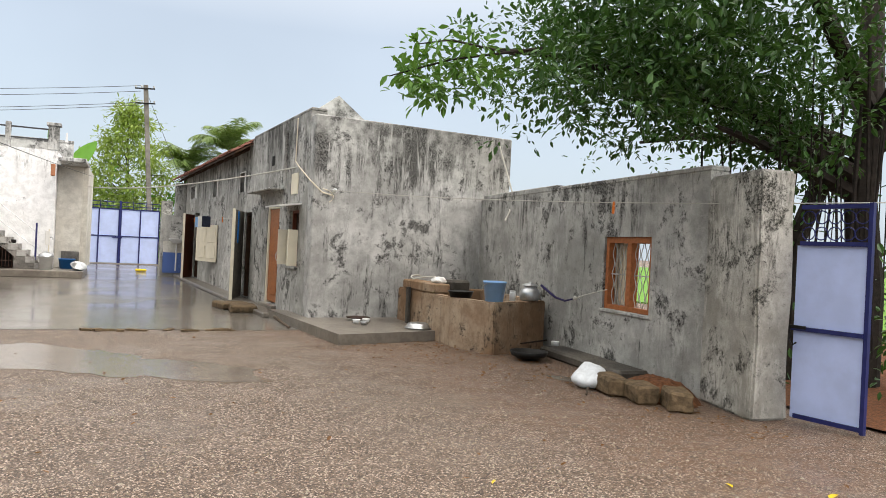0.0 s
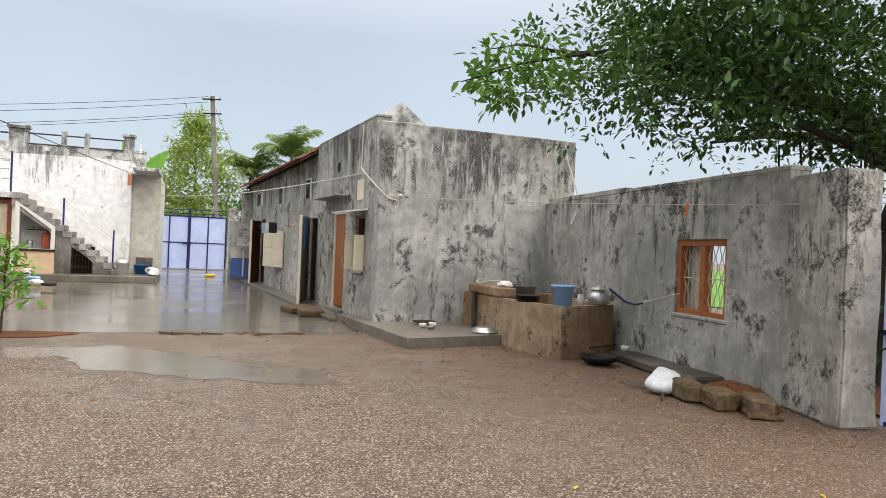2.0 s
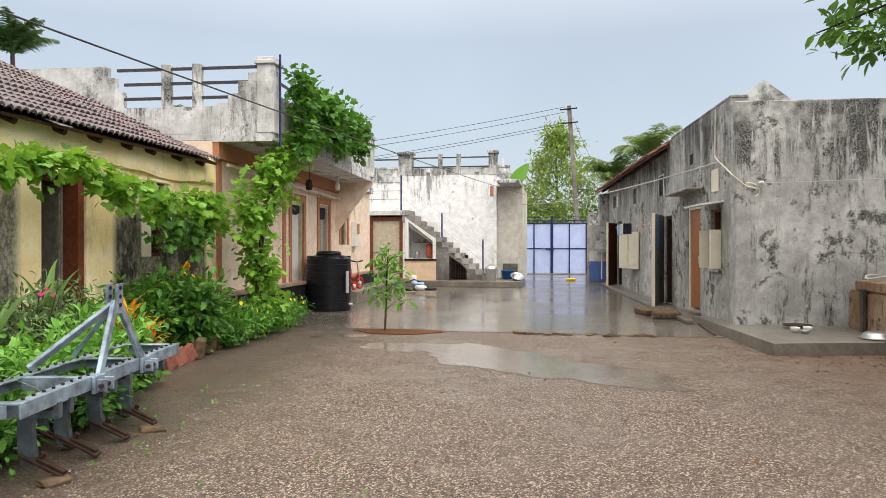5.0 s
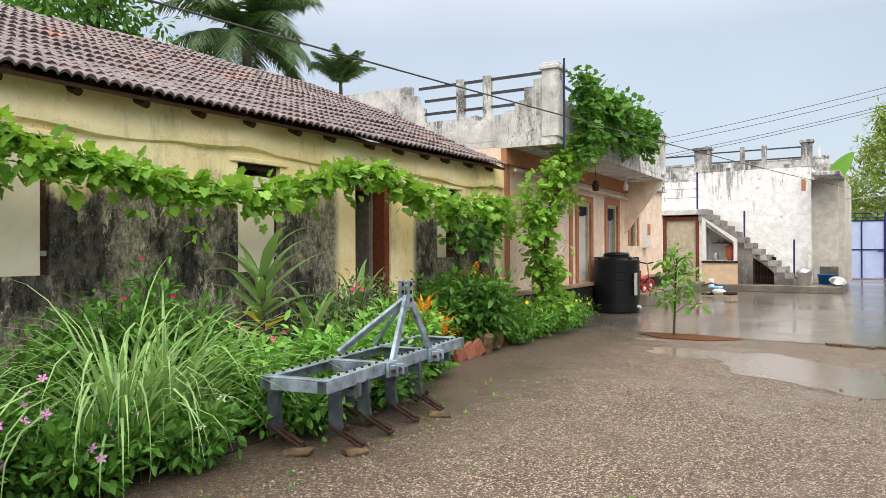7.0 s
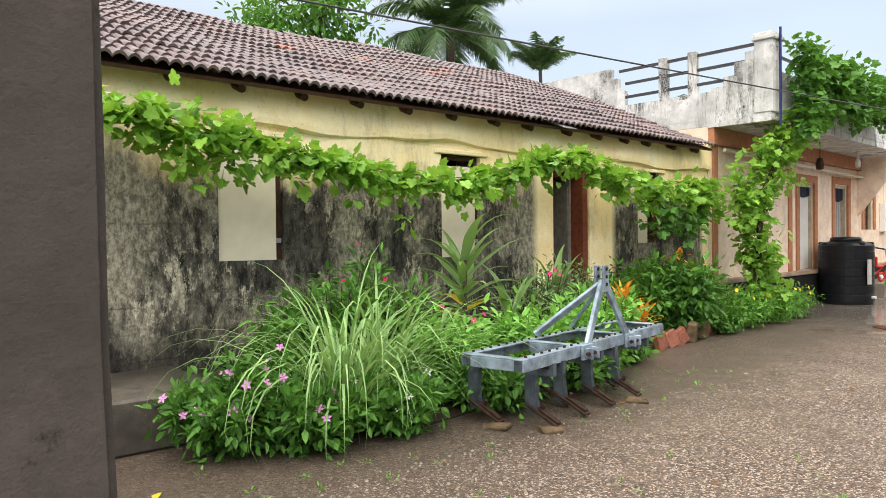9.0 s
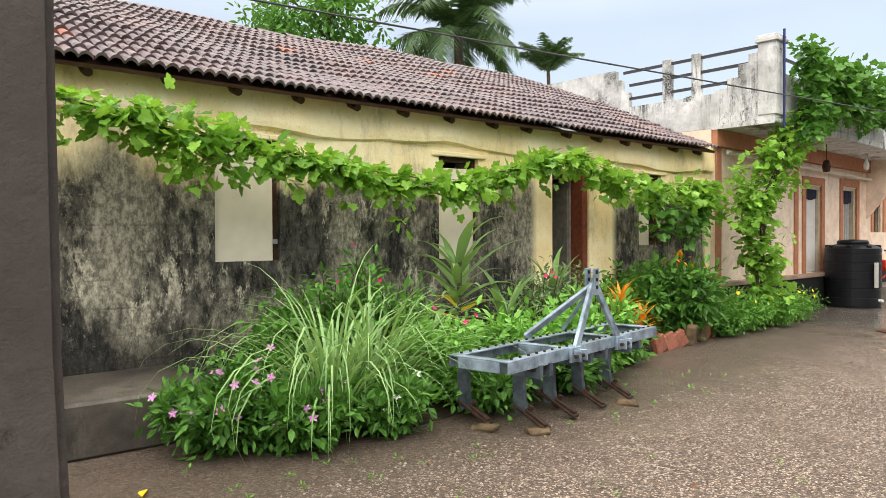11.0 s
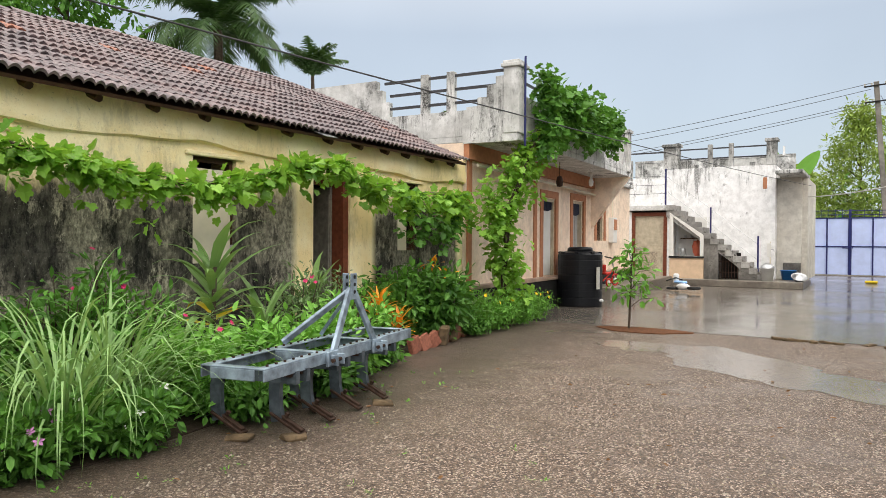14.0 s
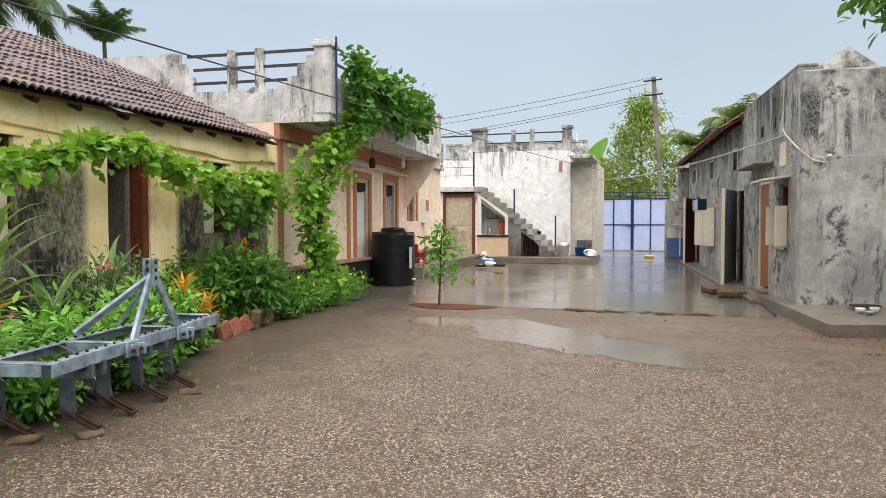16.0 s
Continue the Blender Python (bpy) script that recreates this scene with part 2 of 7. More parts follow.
M_GRAVEL = gravel_ground()
M_CONC = wet_concrete()
M_YELLOW = yellow_house_paint()
M_TILE = roof_clay()
M_GREY = stained_plaster("grey_render", (0.58, 0.575, 0.555), (0.34, 0.335, 0.32), (0.018, 0.017, 0.016), 1.0, 1.6, top=3.8)
M_YARDWALL = stained_plaster("yard_wall_render", (0.54, 0.53, 0.50), (0.30, 0.295, 0.275), (0.016, 0.015, 0.014), 1.25, 0.8, top=2.7)
M_GREYDARK = stained_plaster("dark_grey_render", (0.58, 0.57, 0.54), (0.29, 0.285, 0.265), (0.015, 0.014, 0.013), 1.3, 1.2, top=3.8)
M_WHITE = stained_plaster("white_limewash", (0.94, 0.94, 0.95), (0.86, 0.86, 0.86), (0.14, 0.14, 0.135), 0.25, 0.7, top=4.1)
M_PARAPET = stained_plaster("weathered_parapet", (0.80, 0.80, 0.79), (0.52, 0.52, 0.50), (0.03, 0.03, 0.028), 0.9, 1.3, top=4.5)
M_PINK = stained_plaster("pink_distemper", (0.92, 0.76, 0.61), (0.85, 0.67, 0.52), (0.38, 0.27, 0.2), -0.4, -0.3)
M_PINKTRIM = plain("terracotta_trim", (0.48, 0.21, 0.11), 0.7)
M_BLACKBASE = plain("black_painted_base", (0.02, 0.02, 0.02), 0.6, vary=0.5)
M_BLUE = plain("lilac_blue_gate_paint", (0.50, 0.585, 0.88), 0.4, vary=0.14, scale=3)
M_NAVY = plain("navy_gate_paint", (0.025, 0.03, 0.13), 0.4)
M_CREAM = plain("cream_paint", (0.72, 0.66, 0.52), 0.5, vary=0.12, scale=4)
M_OLDDOOR = plain("faded_door_paint", (0.55, 0.48, 0.36), 0.6, vary=0.3, scale=6)
M_WOOD = plain("orange_varnished_wood", (0.36, 0.125, 0.035), 0.45, vary=0.35, scale=20)
M_DARKWOOD = plain("dark_wood", (0.08, 0.04, 0.022), 0.6, vary=0.4, scale=15)
# near-black colour that stands in for the shade inside rooms and openings
M_SHADE = plain("hollow_shade_black", (0.015, 0.014, 0.013), 0.9, bump=0)
M_BRICK = plain("laterite_brick", (0.30, 0.115, 0.075), 0.85, vary=0.45, scale=25, bump=0.5)
M_STONE = plain("mossy_laterite_stone", (0.17, 0.12, 0.07), 0.9, vary=0.6, scale=12, bump=0.8)
M_TUB = stained_plaster("rusty_cement", (0.42, 0.33, 0.24), (0.25, 0.155, 0.09), (0.02, 0.017, 0.014), 1.15, 1.4)
M_STEEL = plain("blue_grey_enamel", (0.34, 0.43, 0.52), 0.32, 0.3, vary=0.65, scale=7)
M_TINE = plain("worn_blue_black_steel", (0.13, 0.16, 0.19), 0.4, 0.4, vary=0.6, scale=9)
M_RUST = plain("rusty_steel", (0.075, 0.045, 0.033), 0.6, 0.5, vary=0.5, scale=20)
M_PLASTICBLACK = plain("black_polythene", (0.012, 0.013, 0.016), 0.32, vary=0.2)
M_LEAF = leafy("garden_leaf", (0.012, 0.048, 0.008), (0.14, 0.33, 0.055))
M_LEAFDARK = leafy("dark_tree_leaf", (0.007, 0.024, 0.007), (0.062, 0.14, 0.034), 0.28, 0.14)
M_VINE = leafy("vine_leaf", (0.03, 0.10, 0.012), (0.33, 0.58, 0.09), 0.4, 0.25)
M_GRASS = leafy("lemongrass", (0.045, 0.125, 0.03), (0.34, 0.52, 0.21))
M_BARK = plain("bark", (0.10, 0.075, 0.055), 0.9, vary=0.5, scale=18, bump=0.8)
M_LITTER = plain("red_earth_litter", (0.17, 0.07, 0.03), 0.9, vary=0.6, scale=25, bump=0.9)


M_LEDGE = stained_plaster("black_stained_cement", (0.13, 0.115, 0.095), (0.045, 0.04, 0.034), (0.010, 0.009, 0.009), 0.7, 0.7, 0.45)
M_LEDGE2 = stained_plaster("wet_cement_step", (0.24, 0.215, 0.18), (0.15, 0.13, 0.11), (0.04, 0.036, 0.03), 0.3, 0.4, 0.3)
M_PINKLEDGE = plain("pinkish_cement", (0.42, 0.30, 0.23), 0.5, vary=0.35, scale=5)
M_STEELPLAIN = plain("dull_aluminium", (0.55, 0.56, 0.57), 0.35, 0.85, vary=0.3, scale=12)
M_REDWOOD = plain("red_brown_wood", (0.20, 0.06, 0.032), 0.5, vary=0.4, scale=16)
M_GREYWOOD = plain("weathered_grey_wood", (0.24, 0.22, 0.19), 0.75, vary=0.4, scale=14)
M_CURTAIN = plain("grey_cotton", (0.42, 0.41, 0.39), 0.9, vary=0.2, scale=25)
M_WHITEPAINT = plain("off_white_paint", (0.74, 0.73, 0.70), 0.5, vary=0.12, scale=5)
M_DARKCLOTH = plain("dark_blue_cloth", (0.03, 0.035, 0.06), 0.9, vary=0.4, scale=40)

M_STAIR = stained_plaster("blackened_stair", (0.42, 0.41, 0.39), (0.22, 0.21, 0.2), (0.03, 0.03, 0.028), 0.5, 0.6)
M_STAIRBLACK = stained_plaster("mouldy_flank", (0.26, 0.245, 0.225), (0.085, 0.08, 0.072), (0.012, 0.011, 0.010), 1.2, 0.8)
M_PEACH = plain("peach_paint", (0.70, 0.52, 0.36), 0.7, vary=0.2, scale=4)
M_PEEL = plain("peeling_paint", (0.52, 0.44, 0.33), 0.7, vary=0.6, scale=22)
M_WHITEWING = stained_plaster("dirty_white_wall", (0.70, 0.68, 0.62), (0.58, 0.55, 0.49), (0.12, 0.11, 0.10), 0.12, 0.25)
M_TILERED = plain("red_tile", (0.20, 0.075, 0.05), 0.7, vary=0.5, scale=7, bump=0.3)

M_WOODPALE = plain("orange_window_wood", (0.42, 0.15, 0.055), 0.55, vary=0.35, scale=22)
M_IRONPALE = plain("pale_painted_iron", (0.55, 0.54, 0.50), 0.5, vary=0.3, scale=30)
M_IRONDARK = plain("black_iron", (0.02, 0.019, 0.018), 0.5, 0.4, vary=0.4, scale=20)
M_PILLAR = stained_plaster("patched_pillar_render", (0.60, 0.58, 0.53), (0.30, 0.285, 0.25), (0.018, 0.018, 0.014), 1.4, 1.2, top=2.6)
M_PIER = stained_plaster("dark_pier_render", (0.11, 0.093, 0.084), (0.062, 0.053, 0.048), (0.012, 0.011, 0.010), 0.6, 0.2)
M_PURPLE = plain("purple_net", (0.05, 0.04, 0.12), 0.9, vary=0.5, scale=80)
M_SOIL = plain("wet_soil", (0.045, 0.032, 0.022), 0.8, vary=0.5, scale=12, bump=0.9)
M_DEADLEAF = leafy("dead_leaf", (0.10, 0.045, 0.02), (0.26, 0.14, 0.06))
M_PEBBLE = leafy("loose_stone", (0.10, 0.08, 0.065), (0.46, 0.42, 0.37), 0.5)
M_BARKDARK = plain("dark_fig_bark", (0.035, 0.028, 0.023), 0.9, vary=0.5, scale=16, bump=0.8)
M_LEAFTIP = leafy("fig_tip_leaf", (0.04, 0.11, 0.02), (0.12, 0.24, 0.05), 0.35)
M_PALMDARK = leafy("dark_palm_frond", (0.014, 0.038, 0.012), (0.075, 0.14, 0.045))
M_FARPALM = leafy("far_palm_frond", (0.09, 0.15, 0.05), (0.22, 0.30, 0.10))
M_SACK = plain("woven_sack", (0.72, 0.75, 0.78), 0.5, vary=0.2, scale=14, bump=0.4)
M_REDTOY = plain("red_plastic", (0.55, 0.04, 0.03), 0.4, vary=0.15)


def puddle_water():
    k = Mat("muddy_water", 0.13, spec=0.9)
    k.colour(k.mix(k.ramp(k.noise(2.5, 5), 0.35, 0.65), (0.13, 0.105, 0.085), (0.20, 0.165, 0.135)))
    k.bump(k.noise(30, 3), 0.25, 0.01)
    return k.m


M_WATER = puddle_water()
M_BLUEPLASTIC = plain("light_blue_plastic", (0.30, 0.52, 0.86), 0.35, vary=0.1)
M_BLUEDEEP = plain("deep_blue_plastic", (0.02, 0.14, 0.42), 0.35, vary=0.15)
M_WHITEPLASTIC = plain("white_plastic", (0.75, 0.76, 0.76), 0.4, vary=0.1)
M_REDCLAY = plain("red_clay", (0.42, 0.10, 0.055), 0.7, vary=0.25)
M_ORANGE = plain("orange_plastic", (0.75, 0.2, 0.03), 0.4, vary=0.1, bump=0)
M_TILEBLUE = plain("blue_glazed_tile", (0.13, 0.22, 0.55), 0.2, vary=0.5, scale=30)
M_ROPE = plain("pale_rope", (0.55, 0.53, 0.48), 0.8, vary=0.2, scale=60)
M_CABLE = plain("grey_cable", (0.06, 0.06, 0.065), 0.5, bump=0)
M_FLOWERPINK = plain("pink_petal", (0.65, 0.28, 0.60), 0.6, vary=0.25, bump=0)
M_FLOWERWHITE = plain("white_petal", (0.8, 0.8, 0.78), 0.6, vary=0.1, bump=0)
M_FLOWERYEL = plain("yellow_petal", (0.85, 0.62, 0.03), 0.6, vary=0.15, bump=0)
M_FLOWERRED = plain("magenta_petal", (0.55, 0.03, 0.14), 0.6, vary=0.2, bump=0)
M_CROTON = leafy("croton_leaf", (0.38, 0.02, 0.015), (0.85, 0.42, 0.03))
M_STRAP = leafy("strap_leaf", (0.035, 0.09, 0.024), (0.24, 0.38, 0.13), 0.28)
M_YELLEAF = leafy("yellow_leaf", (0.6, 0.42, 0.02), (0.8, 0.62, 0.04))
M_GREYLEAF = leafy("grey_green_leaf", (0.04, 0.09, 0.03), (0.20, 0.30, 0.13))
M_LIME = leafy("bright_green_leaf", (0.04, 0.14, 0.016), (0.23, 0.48, 0.085))
M_FARTREE = leafy("yellow_green_crown", (0.14, 0.22, 0.04), (0.36, 0.46, 0.11))
M_FIELD = plain("green_field", (0.13, 0.28, 0.04), 0.9, vary=0.3, scale=3, bump=0)
M_POLE = stained_plaster("cement_pole", (0.26, 0.24, 0.215), (0.16, 0.147, 0.13), (0.06, 0.056, 0.052), 0.3, 0.4)


# ---- building helpers ----
def part(name, bm, material, parent=None, label="", smooth=False):
    """Links a bmesh as one mesh object under a thing or part."""
    me = bpy.data.meshes.new(name)
    bm.to_mesh(me)
    bm.free()
    if smooth:
        for p in me.polygons:
            p.use_smooth = True
    me.materials.append(material)
    ob = new(name, me)
    ob.parent = parent
    if label:
        ob["label"] = label
    return ob


def shared(name, me, parent, m=None):
    ob = new(name, me)
    ob.parent = parent
    if m is not None:
        ob.matrix_basis = m
    return ob


def thing(name, label, category, m=None, group="", kind=""):
    ob = new(name)
    ob.empty_display_size = 0.2
    if m is not None:
        ob.matrix_basis = m
    return tagged(ob, label, category, group, kind)


def box(bm, x0, y0, z0, x1, y1, z1, m=None):
    v = [bm.verts.new((x, y, z)) for x in (x0, x1) for y in (y0, y1) for z in (z0, z1)]
    if m is not None:
        for q in v:
            q.co = m @ q.co
    for f in ((0, 1, 3, 2), (4, 6, 7, 5), (0, 4, 5, 1), (2, 3, 7, 6), (0, 2, 6, 4), (1, 5, 7, 3)):
        bm.faces.new([v[i] for i in f])
    return v


def boxes(*rows, m=None, bevel=0.0):
    bm = bmesh.new()
    for r in rows:
        box(bm, *r, m=m)
    bmesh.ops.recalc_face_normals(bm, faces=bm.faces)
    if bevel:
        bmesh.ops.bevel(bm, geom=bm.edges[:], offset=bevel, segments=1, affect="EDGES")
    return bm


def tube(bm, pts, r, sides=8, r1=None, cap=True):
    """A round bar along points, tapering from r to r1."""
    pts = [Vector(p) for p in pts]
    r1 = r if r1 is None else r1
    rings = []
    for i, p in enumerate(pts):
        d = (pts[min(i + 1, len(pts) - 1)] - pts[max(i - 1, 0)]).normalized()
        a = d.cross(Vector((0, 0, 1)) if abs(d.z) < 0.9 else Vector((1, 0, 0))).normalized()
        b = d.cross(a)
        rr = r + (r1 - r) * i / max(1, len(pts) - 1)
        rings.append([bm.verts.new(p + a * rr * math.cos(2 * math.pi * k / sides) + b * rr * math.sin(2 * math.pi * k / sides)) for k in range(sides)])
    for s, t in zip(rings, rings[1:]):
        for k in range(sides):
            bm.faces.new((s[k], s[(k + 1) % sides], t[(k + 1) % sides], t[k]))
    if cap:
        bm.faces.new(rings[0][::-1])
        bm.faces.new(rings[-1])
    return bm


def lathe(profile, sides=24, bm=None, m=None):
    """A turned body from (radius, height) pairs."""
    bm = bm or bmesh.new()
    rings = []
    for r, z in profile:
        if r < 1e-5:
            rings.append([bm.verts.new((0, 0, z))])
        else:
            rings.append([bm.verts.new((r * math.cos(2 * math.pi * k / sides), r * math.sin(2 * math.pi * k / sides), z)) for k in range(sides)])
    if m is not None:
        for ring in rings:
            for v in ring:
                v.co = m @ v.co
    for s, t in zip(rings, rings[1:]):
        for k in range(sides):
            a, b = s[k % len(s)], s[(k + 1) % len(s)]
            c, d = t[(k + 1) % len(t)], t[k % len(t)]
            f = [v for i, v in enumerate((a, b, c, d)) if v not in (a, b, c, d)[:i]]
            if len(f) > 2:
                bm.faces.new(f)
    return bm


def wall_with(length, height, thick, openings, axis="y", z0=0.0):
    """Solid wall pieces round openings (a, b, low, high) along the given axis; its outer face lies at 0, its body behind."""
    cuts = sorted({0.0, length, *[o[0] for o in openings], *[o[1] for o in openings]})
    bm = bmesh.new()
    for a, b in zip(cuts, cuts[1:]):
        mid = (a + b) / 2
        spans, at = [], z0
        for o in sorted((o for o in openings if o[0] < mid < o[1]), key=lambda o: o[2]):
            if o[2] > at:
                spans.append((at, o[2]))
            at = o[3]
        if at < height:
            spans.append((at, height))
        for lo, hi in spans:
            if axis == "y":
                box(bm, -thick, a, lo, 0, b, hi)
            else:
                box(bm, a, 0, lo, b, thick, hi)
    bmesh.ops.remove_doubles(bm, verts=bm.verts, dist=0.0005)
    bmesh.ops.recalc_face_normals(bm, faces=bm.faces)
    return bm


# ---- leaf and bar helpers ----
def mesh_from(name, verts, faces, material, parent=None, label="", smooth=False):
    me = bpy.data.meshes.new(name)
    me.from_pydata([tuple(v) for v in verts], [], [tuple(f) for f in faces])
    me.materials.append(material)
    if smooth:
        me.polygons.foreach_set("use_smooth", [True] * len(me.polygons))
    ob = new(name, me)
    ob.parent = parent
    if label:
        ob["label"] = label
    return ob


def leaf_shape(kind):
    """Unit leaf lying along +y, with a fold down its middle."""
    if kind == "oval":
        v = [(0, 0, 0), (0.22, 0.35, 0.05), (0.17, 0.72, 0.04), (0, 1, -0.06), (-0.17, 0.72, 0.04), (-0.22, 0.35, 0.05), (0, 0.5, -0.02)]
        f = [(0, 1, 6), (1, 2, 6), (2, 3, 6), (3, 4, 6), (4, 5, 6), (5, 0, 6)]
    elif kind == "lobed":
        half = [(0.16, -0.13, 0.02), (0.38, -0.10, 0.05), (0.47, 0.12, 0.03), (0.37, 0.24, 0.0), (0.52, 0.42, 0.07), (0.44, 0.62, 0.03), (0.26, 0.62, 0.0), (0.20, 0.82, -0.03)]
        v = [(0, 0, 0)] + half + [(0, 1, -0.10)] + [(-x, y, z) for x, y, z in half[::-1]] + [(0, 0.4, -0.06)]
        f = [(i, i + 1, 18) for i in range(17)] + [(17, 0, 18)]
    else:
        v = [(0.0, 0, 0), (0.15, 0.3, 0.03), (0.14, 0.65, 0.0), (0, 1, -0.15), (-0.14, 0.65, 0.0), (-0.15, 0.3, 0.03), (0, 0.45, -0.02)]
        f = [(0, 1, 6), (1, 2, 6), (2, 3, 6), (3, 4, 6), (4, 5, 6), (5, 0, 6)]
    return np.array(v), f


def scatter(points, dirs, sizes, kind, rng, droop=0.0):
    """Leaves of one kind at many points, each turned along its direction: vertices and faces."""
    tv, tf = leaf_shape(kind)
    n, k = len(points), len(tv)
    y = dirs / (np.linalg.norm(dirs, axis=1, keepdims=True) + 1e-9)
    y[:, 2] -= droop
    y /= np.linalg.norm(y, axis=1, keepdims=True) + 1e-9
    up = np.tile([0.0, 0.0, 1.0], (n, 1)) + rng.normal(0, 0.45, (n, 3))
    x = np.cross(y, up)
    x /= np.linalg.norm(x, axis=1, keepdims=True) + 1e-9
    z = np.cross(x, y)
    p = points[:, None, :] + sizes[:, None, None] * (tv[None, :, 0:1] * x[:, None, :] + tv[None, :, 1:2] * y[:, None, :] + tv[None, :, 2:3] * z[:, None, :])
    faces = (np.array(tf)[None] + (np.arange(n) * k)[:, None, None]).reshape(-1, 3)
    return p.reshape(-1, 3), faces


def clusters(centres, per, spread, size, kind, seed, outward=None, droop=0.25, flat=1.0):
    """Clusters of leaves round the given centres."""
    rng = np.random.default_rng(seed)
    c = np.repeat(np.asarray(centres, float), per, axis=0)
    d = rng.normal(0, 1, c.shape)
    d[:, 2] = d[:, 2] * flat + 0.15
    p = c + d * spread * rng.uniform(0.3, 1.0, (len(c), 1))
    s = size * rng.uniform(0.65, 1.25, len(c))
    return scatter(p, d + (0 if outward is None else outward), s, kind, rng, droop)


def merge_leaves(*sets):
    vs, fs, at = [], [], 0
    for v, f in sets:
        vs.append(v)
        fs.append(f + at)
        at += len(v)
    return np.concatenate(vs), np.concatenate(fs)


def blades(base, count, length, width, seed, spread=0.12, bend=1.0, lean=0.5, segs=6, out=None, tilt0=0.05):
    """Arching grass or strap leaves from one root."""
    rng = np.random.default_rng(seed)
    vs, fs = [], []
    for _ in range(count):
        a = rng.uniform(0, 2 * math.pi) if out is None else rng.normal(out, 0.3)
        h = np.array([math.cos(a), math.sin(a), 0])
        side = np.array([-h[1], h[0], 0])
        p = np.array(base, float) + h * rng.uniform(0, spread)
        tilt = rng.uniform(tilt0, lean)
        ln = length * rng.uniform(0.6, 1.15)
        w = width * rng.uniform(0.7, 1.2)
        bd = bend * rng.uniform(0.5, 1.3)
        i0 = len(vs)
        for s in range(segs + 1):
            f = s / segs
            ww = w * (0.55 + 0.9 * f) if f < 0.4 else w * max(0.04, (1 - f) / 0.6 * 0.95)
            vs.append(p - side * ww)
            vs.append(p + [0, 0, -0.25 * ww])
            vs.append(p + side * ww)
            ang = tilt + bd * f * f * 1.9
            p = p + (h * math.sin(ang) + np.array([0, 0, 1]) * math.cos(ang)) * ln / segs
        for s in range(segs):
            k = i0 + 3 * s
            fs += [(k, k + 1, k + 4, k + 3), (k + 1, k + 2, k + 5, k + 4)]
    return vs, fs


def wire(name, a, b, sag, r, material, label, category, group="", n=14):
    a, b = Vector(a), Vector(b)
    pts = [a.lerp(b, i / n) - Vector((0, 0, sag * 4 * (i / n) * (1 - i / n))) for i in range(n + 1)]
    return tagged(part(name, tube(bmesh.new(), pts, r, 6), material), label, category, group)


# ---- ground ----
bm = bmesh.new()
bmesh.ops.create_grid(bm, x_segments=8, y_segments=8, size=400)
tagged(part("ground", bm, M_GRAVEL), "wet brown gravel yard with leaf litter", "ground", kind="structure")


def outline_sheet(pts, z0, z1):
    """A low slab with the given outline."""
    bm = bmesh.new()
    top = [bm.verts.new((x, y, z1)) for x, y in pts]
    low = [bm.verts.new((x, y, z0)) for x, y in pts]
    bm.faces.new(top)
    n = len(pts)
    for i in range(n):
        bm.faces.new((low[i], low[(i + 1) % n], top[(i + 1) % n], top[i]))
    bmesh.ops.recalc_face_normals(bm, faces=bm.faces)
    return bm


def ragged(a, b, n, amp, seed):
    rnd = random.Random(seed)
    out = []
    for i in range(n):
        f = i / (n - 1)
        j = amp * (math.sin(f * 17 + seed) * 0.6 + rnd.uniform(-0.5, 0.5))
        out.append((a[0] + (b[0] - a[0]) * f, a[1] + (b[1] - a[1]) * f + j))
    return out


front = ragged((-5.0, 11.95), (3.2, 11.62), 70, 0.07, 3)
tagged(part("pavement", outline_sheet(front + [(5.5, 40), (-9, 40)], -0.05, 0.009), M_CONC), "rain-wet grey concrete yard paving", "pavement", kind="structure")


def puddle(cx, cy, rx, ry, turn, seed, z, label):
    rnd = random.Random(seed)
    ph = [rnd.uniform(0, 6.28) for _ in range(5)]
    pts = []
    for i in range(90):
        a = 2 * math.pi * i / 90
        r = 1 + 0.22 * math.sin(2 * a + ph[0]) + 0.13 * math.sin(3 * a + ph[1]) + 0.08 * math.sin(7 * a + ph[2]) + 0.05 * math.sin(13 * a + ph[3]) + 0.03 * math.sin(23 * a + ph[4])
        x, y = rx * r * math.cos(a), ry * r * math.sin(a)
        c, s = math.cos(turn), math.sin(turn)
        pts.append((cx + x * c - y * s, cy + x * s + y * c))
    return tagged(part("puddle", outline_sheet(pts, -0.01, z), M_WATER), label, "puddle", "rain puddles", "stuff")


puddle(-0.02, 8.85, 1.6, 0.8, -0.72, 4, 0.006, "shallow muddy rain puddle on the gravel")
puddle(-1.45, 9.9, 0.75, 0.5, 0.2, 7, 0.005, "shallow muddy rain puddle on the gravel")
puddle(5.1, 6.95, 0.16, 0.28, 0.3, 9, 0.004, "small rain puddle beside the bag")
puddle(-3.0, 10.9, 0.45, 0.22, 0.6, 12, 0.005, "small muddy rain puddle beside the flower bed")
crack = ragged((-0.9, 11.78), (1.9, 11.7), 26, 0.10, 11)
bm = bmesh.new()
rnd = random.Random(5)
for x, y in crack:
    if rnd.random() < 0.6:
        w = rnd.uniform(0.05, 0.16)
        box(bm, -w, -0.05, 0, w, 0.05, rnd.uniform(0.018, 0.035), m=pose(x, y - 0.1, 0.0, rnd.uniform(-6, 6), rnd.uniform(-6, 6), rnd.uniform(0, 180)))
tagged(part("broken_edge", bm, M_STONE), "crumbled concrete bits along the paving edge", "rubble", kind="stuff")

